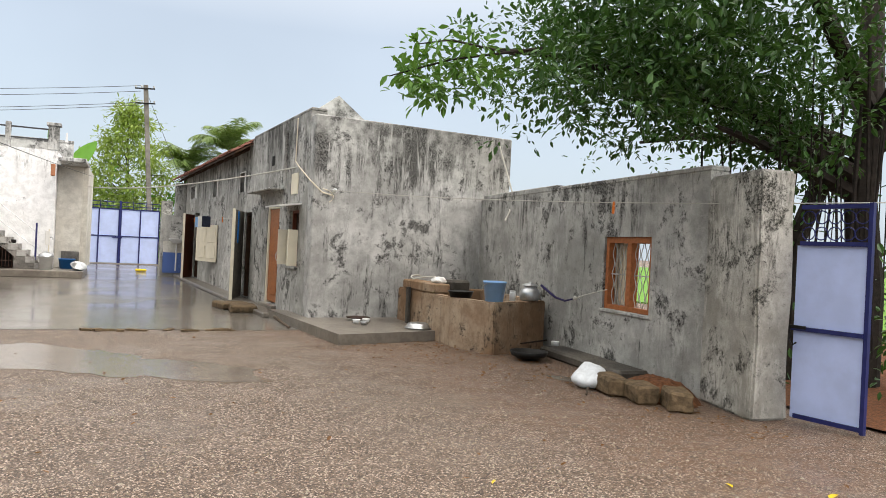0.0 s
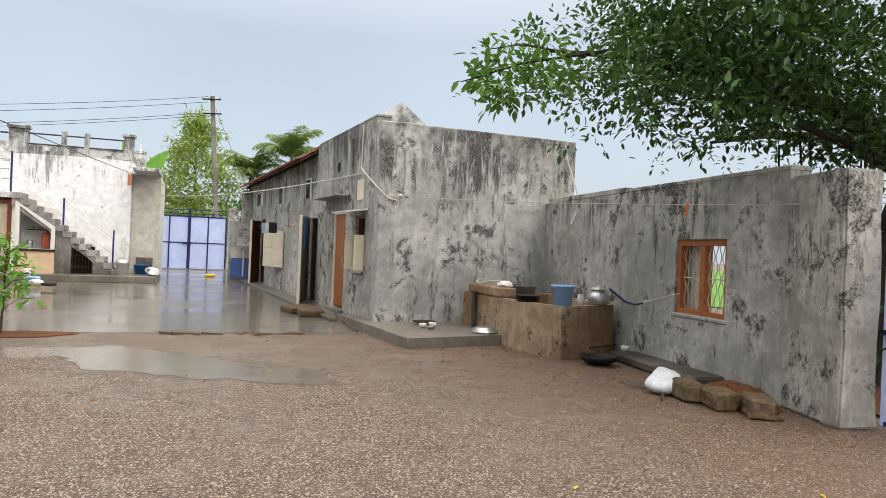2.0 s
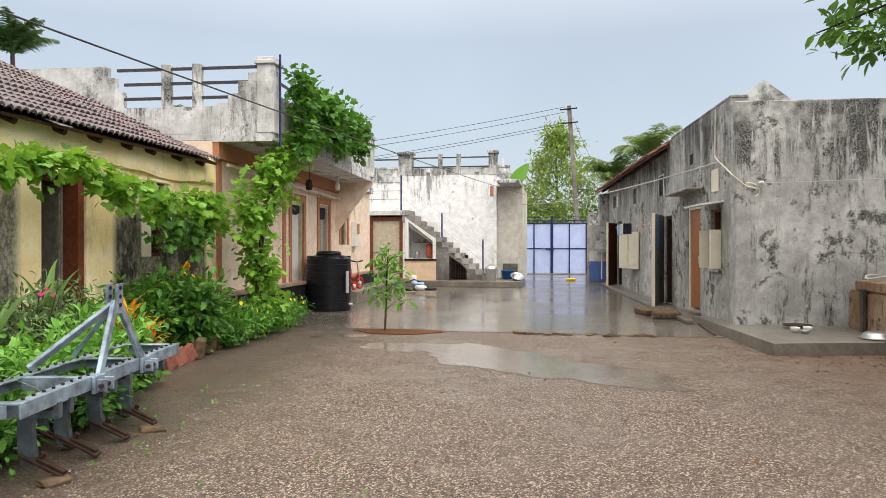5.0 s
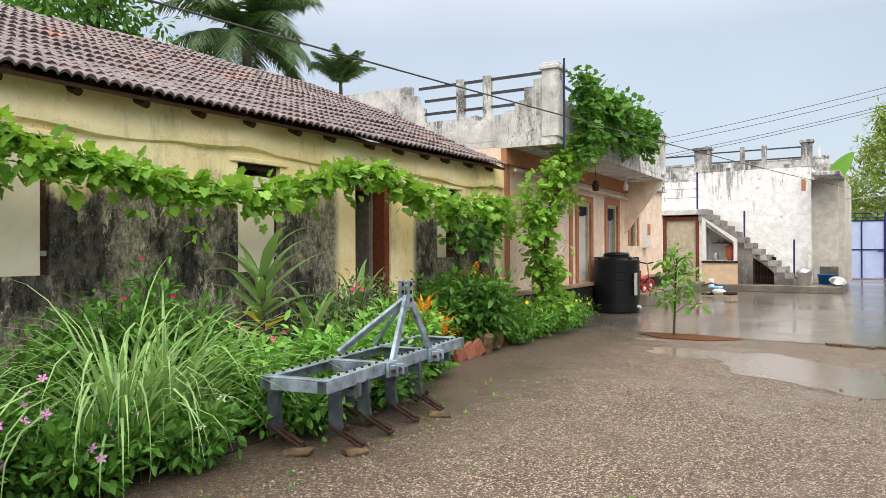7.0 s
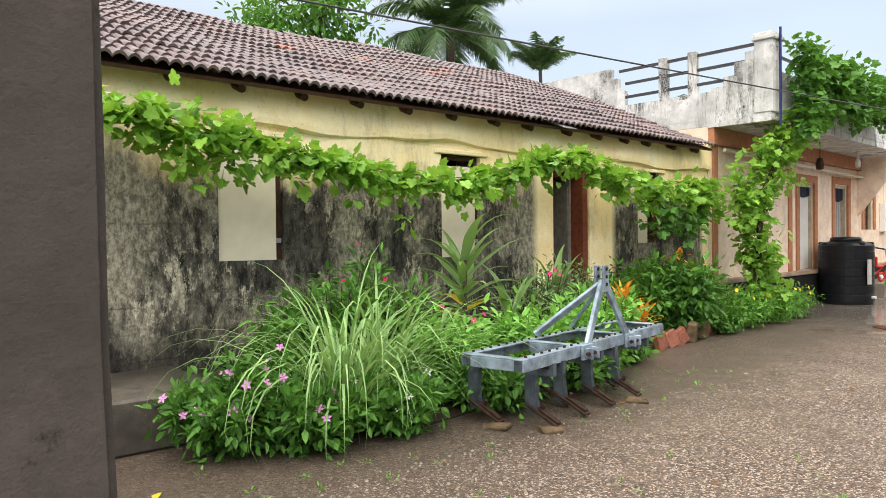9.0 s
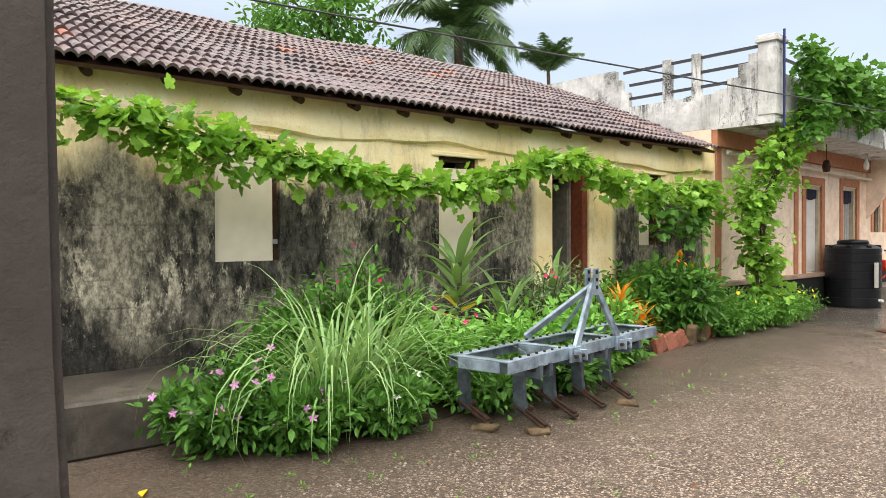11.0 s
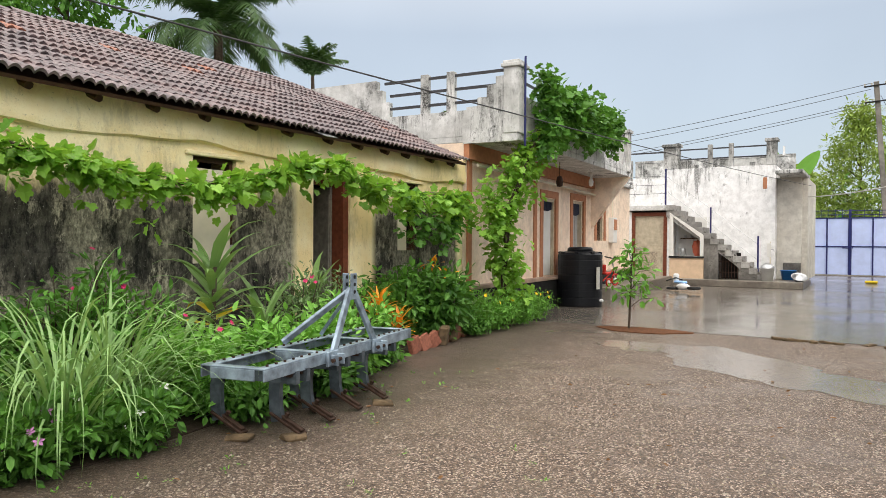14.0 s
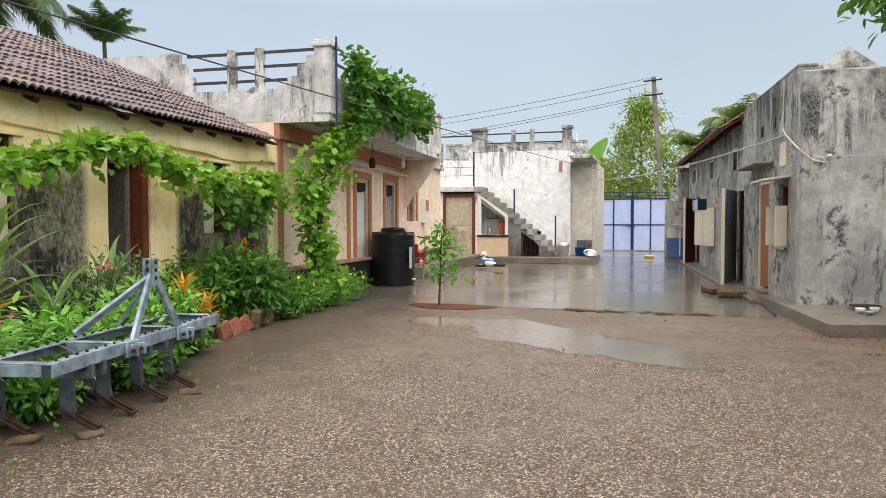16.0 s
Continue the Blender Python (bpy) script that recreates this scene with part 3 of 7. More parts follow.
# ---- left yellow house ----
HX, HY0, HY1 = -4.95, -4.0, 10.62
house = thing("house", "yellow limewashed house, blackened by damp, with a clay tile roof", "house", pose(HX, 0, 0))
H_OPEN = [(2.70, 3.30, 1.18, 2.25), (5.15, 5.72, 1.15, 2.25), (6.95, 7.66, 0.3, 2.2), (8.74, 9.28, 1.26, 2.25)]
w = part("wall", wall_with(HY1 - HY0, 2.74, 0.4, [(a - HY0, b - HY0, c, d) for a, b, c, d in H_OPEN]), M_YELLOW, house)
w.location.y = HY0
part("side_wall", boxes((-6.0, HY1 - 0.35, 0, -0.4, HY1, 2.74), (-6.0, HY0, 0, -0.4, HY0 + 0.35, 2.74), (-6.35, HY0, 0, -6.0, HY1, 2.74)), M_YELLOW, house)
part("ceiling", boxes((-6.0, HY0, 2.745, -0.05, HY1, 2.78)), M_DARKWOOD, house)
# floor coloured near black: the room's shade is in its colour
part("inner_floor", boxes((-6.0, HY0 + 0.35, 0.0, -0.4, HY1 - 0.35, 0.3)), M_SHADE, house)
# uneven moulding under the eave
bm = bmesh.new()
rnd = random.Random(8)
prev = None
for i in range(60):
    y = HY0 + (HY1 - HY0) * i / 59
    d = 0.055 + 0.02 * math.sin(i * 0.9) + rnd.uniform(-0.012, 0.012)
    lo = 2.36 + 0.03 * math.sin(i * 0.55) + rnd.uniform(-0.015, 0.015)
    ring = [bm.verts.new(p) for p in ((0.0, y, lo - 0.02), (d, y, lo), (d * 1.1, y, lo + 0.05), (d * 0.6, y, 2.74), (0.0, y, 2.74))]
    if prev:
        for k in range(4):
            bm.faces.new((prev[k], prev[k + 1], ring[k + 1], ring[k]))
    prev = ring
bmesh.ops.recalc_face_normals(bm, faces=bm.faces)
part("cornice", bm, M_YELLOW, house)
for i in range(24):
    y = HY0 + 0.25 + 0.6 * i + rnd.uniform(-0.08, 0.08)
    part("rafter", tube(bmesh.new(), [(-0.3, y, 2.79), (0.0, y, 2.68), (0.17, y, 2.61)], 0.038, 7), M_DARKWOOD, house)
part("batten", boxes((0.215, HY0 - 0.2, 2.628, 0.25, HY1 - 0.34, 2.648)), M_DARKWOOD, house)
part("stub_beam", boxes((0.0, 1.72, 2.22, 0.34, 1.84, 2.42), bevel=0.01), M_OLDDOOR, house, "pale squared beam end")
part("plinth_ledge", boxes((0.0, HY0, 0.0, 1.05, 2.3, 0.36), (0.0, 2.3, 0.0, 0.78, 3.6, 0.27), (0.0, 3.6, 0, 0.35, 6.8, 0.25), bevel=0.02), M_LEDGE, house, "worn black-stained cement ledge")
part("door_sill", boxes((-0.4, 6.95, 0.3, 0.06, 7.66, 0.34), bevel=0.01), M_LEDGE, house)
for y0, y1, z0, z1, shade, leafside in ((2.70, 3.30, 1.18, 2.25, M_CREAM, 0), (5.15, 5.72, 1.15, 2.25, M_CREAM, 0), (8.74, 9.28, 1.26, 2.25, M_CREAM, 1)):
    win = part("window", boxes((-0.13, y0, z0, -0.06, y0 + 0.045, z1), (-0.13, y1 - 0.05, z0, -0.06, y1, z1), (-0.13, y0 + 0.045, z1 - 0.05, -0.06, y1 - 0.05, z1), (-0.13, y0 + 0.045, z0, -0.06, y1 - 0.05, z0 + 0.04)), M_DARKWOOD, house)
    if leafside == 0:
        part("shutter", boxes((-0.055, y0 - 0.005, z0 - 0.005, -0.025, y1 - 0.06, z1 - 0.12), bevel=0.004), shade, win, "cream painted board shutter, closed")
        part("latch", boxes((-0.05, y1 - 0.055, z0 + 0.15, -0.03, y1 - 0.01, z0 + 0.19)), M_STEELPLAIN, win)
    else:
        part("shutter", boxes((-0.055, y0 + 0.04, z0, -0.025, y0 + 0.27, z1 - 0.35), bevel=0.004), shade, win, "cream painted half shutter")
    part("lintel", boxes((-0.39, y0 - 0.1, z1, 0.035, y1 + 0.1, z1 + 0.05), bevel=0.01), M_YELLOW, win)
door = part("door", boxes((-0.36, 6.95, 0.34, -0.20, 7.03, 2.2), (-0.36, 7.56, 0.34, -0.03, 7.66, 2.2), (-0.36, 7.03, 2.12, -0.20, 7.56, 2.2)), M_REDWOOD, house, "red-brown wooden door frame")
part("leaf", boxes((-0.62, 7.50, 0.36, -0.2, 7.54, 2.1), (-0.62, 7.48, 0.45, -0.58, 7.50, 2.0), (-0.25, 7.48, 0.45, -0.21, 7.50, 2.0), bevel=0.004), M_GREYWOOD, door, "weathered grey door leaf, open inwards")
# black backdrop behind the doorway, painted as unlit depth
part("inner_wall", boxes((-1.75, 6.0, 0.3, -1.7, 9.0, 2.74)), M_SHADE, house)

# ---- roof of the yellow house ----
def roof_sheet(x0, z0, x1, z1, y0, y1, th=0.03):
    d = Vector((x1 - x0, 0, z1 - z0)).normalized()
    nrm = Vector((-d.z, 0, d.x))
    if nrm.z < 0:
        nrm = -nrm
    bm = bmesh.new()
    v = []
    for s in (0.0, -th):
        for x, y, z in ((x0, y0, z0), (x0, y1, z0), (x1, y1, z1), (x1, y0, z1)):
            v.append(bm.verts.new(Vector((x, y, z)) + nrm * s))
    for f in ((0, 1, 2, 3), (7, 6, 5, 4), (0, 4, 5, 1), (1, 5, 6, 2), (2, 6, 7, 3), (3, 7, 4, 0)):
        bm.faces.new([v[i] for i in f])
    bmesh.ops.recalc_face_normals(bm, faces=bm.faces)
    return bm


def clay_tile(width=0.20, length=0.31):
    """An interlocking clay tile lying along +y, with two rolls and a thick lower edge."""
    prof = [(-0.5, 0.0), (-0.40, 0.026), (-0.27, 0.038), (-0.13, 0.026), (-0.02, 0.0), (0.09, 0.026), (0.23, 0.038), (0.38, 0.026), (0.5, 0.0)]
    vs, fs = [], []
    for yy, lift in ((0.0, 0.030), (length, 0.0)):
        for px, pz in prof:
            vs.append((px * width, yy, pz + lift))
    for px, pz in prof:
        vs.append((px * width, 0.004, pz + 0.004))
    n = len(prof)
    for i in range(n - 1):
        fs.append((i, i + 1, n + i + 1, n + i))
        fs.append((2 * n + i, 2 * n + i + 1, i + 1, i))
    me = bpy.data.meshes.new("tile")
    me.from_pydata(vs, [], fs)
    return me, vs, fs


TILE, TILE_V, TILE_F = clay_tile()
TILE.materials.append(M_TILE)


def tiled_slope(owner, lower, run, rise, y0, y1, parts_where, seed, material, sign=1):
    """Rows of tiles up a slope from lower (x, z); those that parts_where picks become parts, the rest one joined part."""
    rnd = random.Random(seed)
    ln = math.hypot(run, rise)
    rows, cols = int(ln / 0.22), int((y1 - y0) / 0.20)
    up = Vector((-run * sign / ln, 0, rise / ln))
    nrm = Vector((rise * sign / ln, 0, run / ln))
    side = up.cross(nrm)
    vs, fs, picked = [], [], 0
    for r in range(rows):
        for c in range(cols):
            f = r * 0.22 + rnd.uniform(-0.006, 0.006)
            y = y0 + (c + 0.5) * 0.20 + rnd.uniform(-0.006, 0.006)
            sag = 0.035 * math.sin(y * 0.9 + 1.0) + 0.02 * math.sin(y * 2.3 + r * 0.4)
            p = Vector((lower[0], y, lower[1] + 0.012)) + up * f + nrm * (sag * min(1.0, r / 4) + rnd.uniform(0, 0.008))
            turn = Matrix((side, up, nrm)).transposed()
            m = Matrix.Translation(p) @ turn.to_4x4() @ pose(0, 0, 0, rnd.uniform(-0.6, 0.6), rnd.uniform(-0.8, 0.8), rnd.uniform(-0.7, 0.7))
            if parts_where(r, y) and picked < 300:
                picked += 1
                shared("tile", TILE, owner, m)
            else:
                k = len(vs)
                vs += [m @ Vector(v) for v in TILE_V]
                fs += [tuple(i + k for i in q) for q in TILE_F]
    ob = mesh_from("tiles", vs, fs, material, owner)
    ob["kind"] = "stuff"


roof = part("roof", roof_sheet(0.26, 2.65, -2.9, 4.07, HY0 - 0.3, HY1 - 0.33), M_DARKWOOD, house)
part("back_roof", roof_sheet(-6.8, 2.35, -2.9, 4.07, HY0 - 0.3, HY1 - 0.33), M_TILE, house)
tiled_slope(roof, (0.31, 2.65), 3.24, 1.475, HY0 - 0.3, HY1 - 0.30, lambda r, y: 1.8 < y < 9.0 and r < 8, 21, M_TILE)
for i in range(35):
    y = HY0 - 0.2 + 0.41 * i
    s = 0.012 * math.sin(y * 1.3)
    bm = bmesh.new()
    ring = [[bm.verts.new((-2.9 + 0.13 * math.cos(math.pi * k / 6), y + dy, 4.03 + s + hh + 0.10 * math.sin(math.pi * k / 6))) for k in range(7)] for dy, hh in ((0, 0.02), (0.43, 0.0))]
    for k in range(6):
        bm.faces.new((ring[0][k], ring[0][k + 1], ring[1][k + 1], ring[1][k]))
    part("ridge_tile", bm, M_TILE, house)
part("flashing", boxes((-0.12, 0, 0.0, 0.14, 0.28, 0.006), m=pose(0.31, 6.65, 2.66, 4, 22, 14)), M_STEELPLAIN, house, "bent tin flashing sheet at the eave")

# ---- terrace house ----
TER = pose(-4.95, 10.64, 0, 0, 0, 3.0)
terrace = thing("terrace_house", "pink flat-roofed house with a stained white balcony parapet", "house", TER)
T_OPEN = [(3.75, 4.55, 0.66, 2.35), (5.75, 6.6, 0.66, 2.4), (7.75, 8.45, 1.45, 2.55)]
part("wall", wall_with(11.3, 3.05, 0.3, T_OPEN), M_PINK, terrace)
part("side_wall", boxes((-7.0, 0, 0, -0.3, 0.3, 3.05), (-7.0, 11.0, 0, -0.3, 11.3, 3.05), (-7.3, 0, 0, -7.0, 11.3, 3.05)), M_PINK, terrace)
# backdrop and floor behind the openings, coloured as indoor shade
part("inner_wall", boxes((-2.1, 0.3, 0, -2.0, 11.0, 3.05), (-2.0, 0.3, 0.0, -0.3, 11.0, 0.66)), M_SHADE, terrace)
part("balcony_slab", boxes((-7.3, 0.0, 3.05, 0.97, 7.4, 3.16), (-7.3, 7.4, 3.05, 0.12, 11.3, 3.16), bevel=0.01), M_PARAPET, terrace)
part("plinth", boxes((0.0, 0.0, 0.0, 0.14, 11.3, 0.58), bevel=0.01), M_BLACKBASE, terrace, "black painted base course")
part("plinth_top", boxes((0.0, 0.0, 0.584, 0.17, 11.3, 0.655), bevel=0.01), M_PINKLEDGE, terrace)
part("veranda_step", boxes((0.145, 6.3, 0.0, 0.8, 13.9, 0.30), bevel=0.015), M_LEDGE2, terrace, "low wet cement veranda step")
for y in (0.12, 3.2):
    part("pilaster_band", boxes((0.003, y, 0.66, 0.03, y + 0.16, 3.05)), M_PINKTRIM, terrace, "brown painted upright band")
part("beam", boxes((0.004, 0.0, 2.78, 0.10, 7.4, 3.046)), M_PINKTRIM, terrace, "brown painted beam under the balcony")
part("pipe", tube(bmesh.new(), [(0.12, 0.3, 2.70), (0.12, 7.2, 2.62)], 0.03, 8), M_CREAM, terrace, "cream service pipe along the wall")
# end fin that carries the balcony
bm = bmesh.new()
prof = [(0.0, 1.75), (0.55, 2.5), (0.98, 3.05), (0.0, 3.05)]
a = [bm.verts.new((x, 7.25, z)) for x, z in prof]
b = [bm.verts.new((x, 7.4, z)) for x, z in prof]
bm.faces.new(a)
bm.faces.new(b[::-1])
for i in range(4):
    bm.faces.new((a[i], a[(i + 1) % 4], b[(i + 1) % 4], b[i]))
bmesh.ops.recalc_face_normals(bm, faces=bm.faces)
part("balcony_fin", bm, M_PINK, terrace)
# side parapet with steps, posts and rails
for b in ((-4.3, 0, 3.16, -1.77, 0.14, 4.26), (-1.77, 0, 3.16, -1.64, 0.14, 4.08), (-1.64, 0, 3.16, -1.50, 0.14, 3.86), (-1.50, 0, 3.16, 0.05, 0.14, 3.59), (0.05, 0, 3.16, 0.25, 0.14, 3.64), (0.25, 0, 3.16, 0.42, 0.14, 3.78), (0.42, 0, 3.16, 0.58, 0.14, 3.97), (0.58, 0, 3.16, 0.73, 0.14, 4.1)):
    part("parapet_block", boxes(b), M_PARAPET, terrace, "stepped parapet streaked black")
part("balcony_face", boxes((0.0, -0.012, 3.03, 0.97, -0.002, 3.50)), M_PARAPET, terrace)
part("corner_pillar", boxes((0.73, -0.03, 3.16, 1.0, 0.30, 4.22), (0.70, -0.07, 4.22, 1.04, 0.34, 4.28), (0.72, -0.04, 4.28, 1.01, 0.31, 4.33), bevel=0.008), M_PARAPET, terrace)
part("rod", tube(bmesh.new(), [(1.06, 0.1, 2.95), (1.06, 0.1, 4.39)], 0.018, 6), M_NAVY, terrace)
for x in (-0.85, -0.34):
    part("post", boxes((x, 0.01, 3.59, x + 0.14, 0.13, 4.27), bevel=0.006), M_PARAPET, terrace)
for z in (4.18, 3.95, 3.72):
    part("rail", boxes((-1.62 if z > 4 else -1.5, 0.05, z, 0.75 if z > 4.1 else (0.6 if z > 3.9 else 0.44), 0.085, z + 0.045)), M_CABLE, terrace)
part("front_parapet", boxes((0.85, 0.30, 3.16, 0.97, 5.0, 3.80), (0.85, 5.0, 3.16, 0.97, 7.3, 3.32), bevel=0.008), M_PARAPET, terrace)
for i in range(9):
    y = 5.08 + i * 0.235
    part("baluster", boxes((0.87, y, 3.32, 0.95, y + 0.11, 3.86), bevel=0.006), M_PARAPET, terrace)
part("coping", boxes((0.84, 5.0, 3.862, 0.98, 7.0, 3.93), bevel=0.006), M_PARAPET, terrace)
part("end_pillar", boxes((0.80, 7.02, 3.16, 1.02, 7.28, 4.12), (0.76, 6.98, 4.12, 1.06, 7.32, 4.2), bevel=0.008), M_PARAPET, terrace)
part("rail", boxes((0.89, 0.3, 4.02, 0.92, 7.1, 4.06)), M_CABLE, terrace)
part("back_parapet", boxes((-7.3, 0.14, 3.16, -7.18, 11.3, 3.9), (-7.18, 11.18, 3.16, 0.1, 11.3, 3.9)), M_PARAPET, terrace)
for i, (y0, y1, z0, z1) in enumerate(T_OPEN):
    kind = "window" if i == 2 else "door"
    fr = part(kind, boxes((-0.02, y0 - 0.16, z0, 0.025, y0, z1 + 0.02), (-0.02, y1, z0, 0.025, y1 + 0.16, z1 + 0.02), (-0.02, y0 - 0.16, z1 + 0.02, 0.025, y1 + 0.16, z1 + 0.17)), M_PINKTRIM, terrace, "terracotta painted surround")
    part("frame", boxes((-0.14, y0, z0, -0.03, y0 + 0.06, z1), (-0.14, y1 - 0.06, z0, -0.03, y1, z1), (-0.14, y0 + 0.06, z1 - 0.06, -0.03, y1 - 0.06, z1)), M_OLDDOOR, fr)
    if i == 0:
        part("leaf", boxes((-0.12, y0 + 0.06, z0 + 0.01, -0.085, y1 - 0.06, z1 - 0.06), (-0.085, y0 + 0.14, z0 + 0.2, -0.075, y1 - 0.14, z0 + 0.75), (-0.085, y0 + 0.14, z0 + 0.9, -0.075, y1 - 0.14, z1 - 0.3), bevel=0.003), M_WHITEPAINT, fr, "white panelled door leaf, closed")
        part("toran", boxes(*[(-0.07, y0 + 0.06 + k * 0.085, z1 - 0.22 - 0.05 * math.sin(math.pi * (k + 0.5) / 8), -0.055, y0 + 0.13 + k * 0.085, z1 - 0.05) for k in range(8)]), M_DARKCLOTH, fr, "dark cloth door hanging")
        part("bolt", boxes((-0.075, y0 + 0.12, 1.45, -0.05, y0 + 0.16, 1.65)), M_STEELPLAIN, fr)
    elif i == 1:
        part("curtain", boxes(*[(-0.10 + 0.01 * (k % 2), y0 + 0.079 + k * 0.065, z0 + 0.03, -0.085 + 0.02 * (k % 2), y0 + 0.145 + k * 0.065, z1 - 0.3) for k in range(9)]), M_CURTAIN, fr, "pale grey curtain")
        part("toran", boxes(*[(-0.07, y0 + 0.06 + k * 0.085, z1 - 0.3 - 0.05 * math.sin(math.pi * (k + 0.5) / 8), -0.055, y0 + 0.13 + k * 0.085, z1 - 0.05) for k in range(8)]), M_DARKCLOTH, fr, "dark cloth door hanging")
    else:
        for k in range(6):
            part("bar", tube(bmesh.new(), [(-0.08, y0 + 0.1 + 0.1 * k, z0), (-0.08, y0 + 0.1 + 0.1 * k, z1 - 0.06)], 0.008, 6), M_DARKWOOD, fr)
        part("cross_beam", boxes((-0.12, y0 + 0.06, z1 - 0.5, -0.04, y1 - 0.06, z1 - 0.44)), M_REDWOOD, fr)
def at_terrace(x, y, z, rz=0):
    return TER @ pose(x, y, z, 0, 0, rz)


mb = thing("meter_box", "white electricity meter box on the pink wall", "meter box", at_terrace(0.0, 8.95, 1.75))
part("case", boxes((0.0, 0, -0.35, 0.14, 0.38, 0.35), bevel=0.01), M_WHITEPAINT, mb)
part("cover", boxes((0.142, 0.04, 0.0, 0.155, 0.34, 0.3), bevel=0.004), M_PINKTRIM, mb)
part("conduit", tube(bmesh.new(), [(0.05, 0.2, 0.35), (0.05, 0.2, 0.9)], 0.015, 6), M_CREAM, mb)
wl = thing("wall_lamp", "brass-coloured lantern lamp hanging under the balcony", "lamp", at_terrace(0.5, 3.4, 2.55))
part("rod", tube(bmesh.new(), [(0, 0, 0.2), (0, 0, 0.5)], 0.008, 6), M_DARKWOOD, wl)
part("shade", lathe([(0.0, 0.22), (0.05, 0.2), (0.075, 0.1), (0.06, 0.0), (0.0, -0.01)], 12), M_RUST, wl, smooth=True)
bulb = thing("bulb_holder", "white bulb holder hanging under the balcony", "bulb", at_terrace(0.5, 5.6, 2.7))
part("holder", lathe([(0.0, 0.0), (0.05, 0.03), (0.06, 0.12), (0.03, 0.2), (0.03, 0.34), (0, 0.35)], 12), M_WHITEPAINT, bulb, smooth=True)

def prism(pts, y0, y1):
    bm = bmesh.new()
    a = [bm.verts.new((x, y0, z)) for x, z in pts]
    b = [bm.verts.new((x, y1, z)) for x, z in pts]
    bm.faces.new(a)
    bm.faces.new(b[::-1])
    for i in range(len(pts)):
        bm.faces.new((a[i], a[(i + 1) % len(pts)], b[(i + 1) % len(pts)], b[i]))
    bmesh.ops.recalc_face_normals(bm, faces=bm.faces)
    return bm


# ---- white stair house ----
WY, SY = 26.0, 25.0
white = thing("stair_house", "white limewashed flat-roofed house with an outside stair", "house")
part("wall", boxes((-5.5, WY, 0, -1.91, WY + 0.25, 4.02), (-8.2, WY, 0, -5.5, WY + 0.25, 3.72), bevel=0.006), M_WHITE, white)
part("side_wall", boxes((-2.15, WY + 0.25, 0, -1.91, 31.2, 4.0), (-8.2, WY + 0.25, 0, -7.95, 31.2, 4.0), (-8.2, 31.2, 0, -1.91, 31.4, 4.0)), M_WHITE, white)
part("roof_slab", boxes((-8.1, WY + 0.06, 3.58, -1.8, 31.3, 3.7)), M_PARAPET, white)
part("plinth", boxes((-6.6, 24.45, 0, -0.95, 27.4, 0.22), bevel=0.02), M_LEDGE2, white, "low wet cement plinth")
for x0, x1, z1 in ((-5.02, -4.62, 4.28), (-4.62, -4.4, 4.14), (-2.5, -2.2, 4.26), (-2.72, -2.5, 4.14)):
    part("parapet_step", boxes((x0, WY, 4.02, x1, WY + 0.2, z1)), M_PARAPET, white)
for x0, x1, top in ((-5.56, -5.02, 4.80), (-2.20, -1.89, 4.80)):
    part("pillar", boxes((x0, WY - 0.02, 4.02, x1, WY + 0.28, top), (x0 - 0.05, WY - 0.07, top, x1 + 0.05, WY + 0.33, top + 0.1), bevel=0.01), M_PARAPET, white)
for x in (-4.07, -3.39):
    part("post", boxes((x, WY + 0.03, 4.02, x + 0.15, WY + 0.18, 4.82), bevel=0.006), M_PARAPET, white)
for z in (4.66, 4.32):
    part("rail", boxes((-5.02, WY + 0.08, z, -2.2, WY + 0.12, z + 0.045)), M_CABLE, white)
part("rail", boxes((-8.0, WY + 0.08, 4.62, -5.4, WY + 0.12, 4.67)), M_CABLE, white)
part("back_parapet", boxes((-8.1, 31.2, 3.7, -1.8, 31.35, 4.85), (-8.1, 31.18, 4.86, -1.8, 31.38, 4.95)), M_PARAPET, white)
# stair: stepped body with a niche and a hatch under it
steps, run0, rise = 13, (-2.08, -5.2), 2.48 / 13
tread = (run0[0] - run0[1]) / steps
stair = part("stair", prism([(run0[0], 0.22), (run0[0] - 0.2, 0.22), (run0[1], 2.3), (run0[1], 2.66)], SY + 0.02, WY - 0.004), M_STAIR, white, "blackened cement stair flight")
for i in range(steps):
    x1 = run0[0] - i * tread
    top = 0.22 + rise * (i + 1)
    part("step", boxes((x1 - tread, SY - 0.02, top - rise, x1 + 0.025, WY - 0.004, top), bevel=0.008), M_STAIR, stair)
part("landing", boxes((-6.75, SY - 0.05, 2.52, -5.2, WY - 0.004, 2.70), bevel=0.012), M_PARAPET, white)


part("niche_base", boxes((-5.08, SY, 0.22, -3.965, SY + 0.12, 0.92)), M_PEACH, white, "peach painted panel below the niche")
part("niche_floor", boxes((-5.08, SY, 0.924, -3.965, WY - 0.01, 0.97)), M_WHITEPAINT, white)
part("niche_back", boxes((-5.0, WY - 0.06, 0.97, -4.05, WY - 0.01, 2.3)), M_WHITEPAINT, white)
nf = part("niche_frame", prism([(-5.08, 0.97), (-4.96, 0.97), (-4.96, 2.28), (-5.08, 2.42)], SY - 0.03, SY + 0.13), M_WHITEPAINT, white, "bright white painted niche border")
part("border", prism([(-5.08, 2.44), (-4.955, 2.285), (-4.08, 1.60), (-3.965, 1.68)], SY - 0.03, SY + 0.13), M_WHITEPAINT, nf)
part("border", prism([(-4.08, 0.97), (-3.965, 0.97), (-3.965, 1.676), (-4.08, 1.595)], SY - 0.03, SY + 0.13), M_WHITEPAINT, nf)
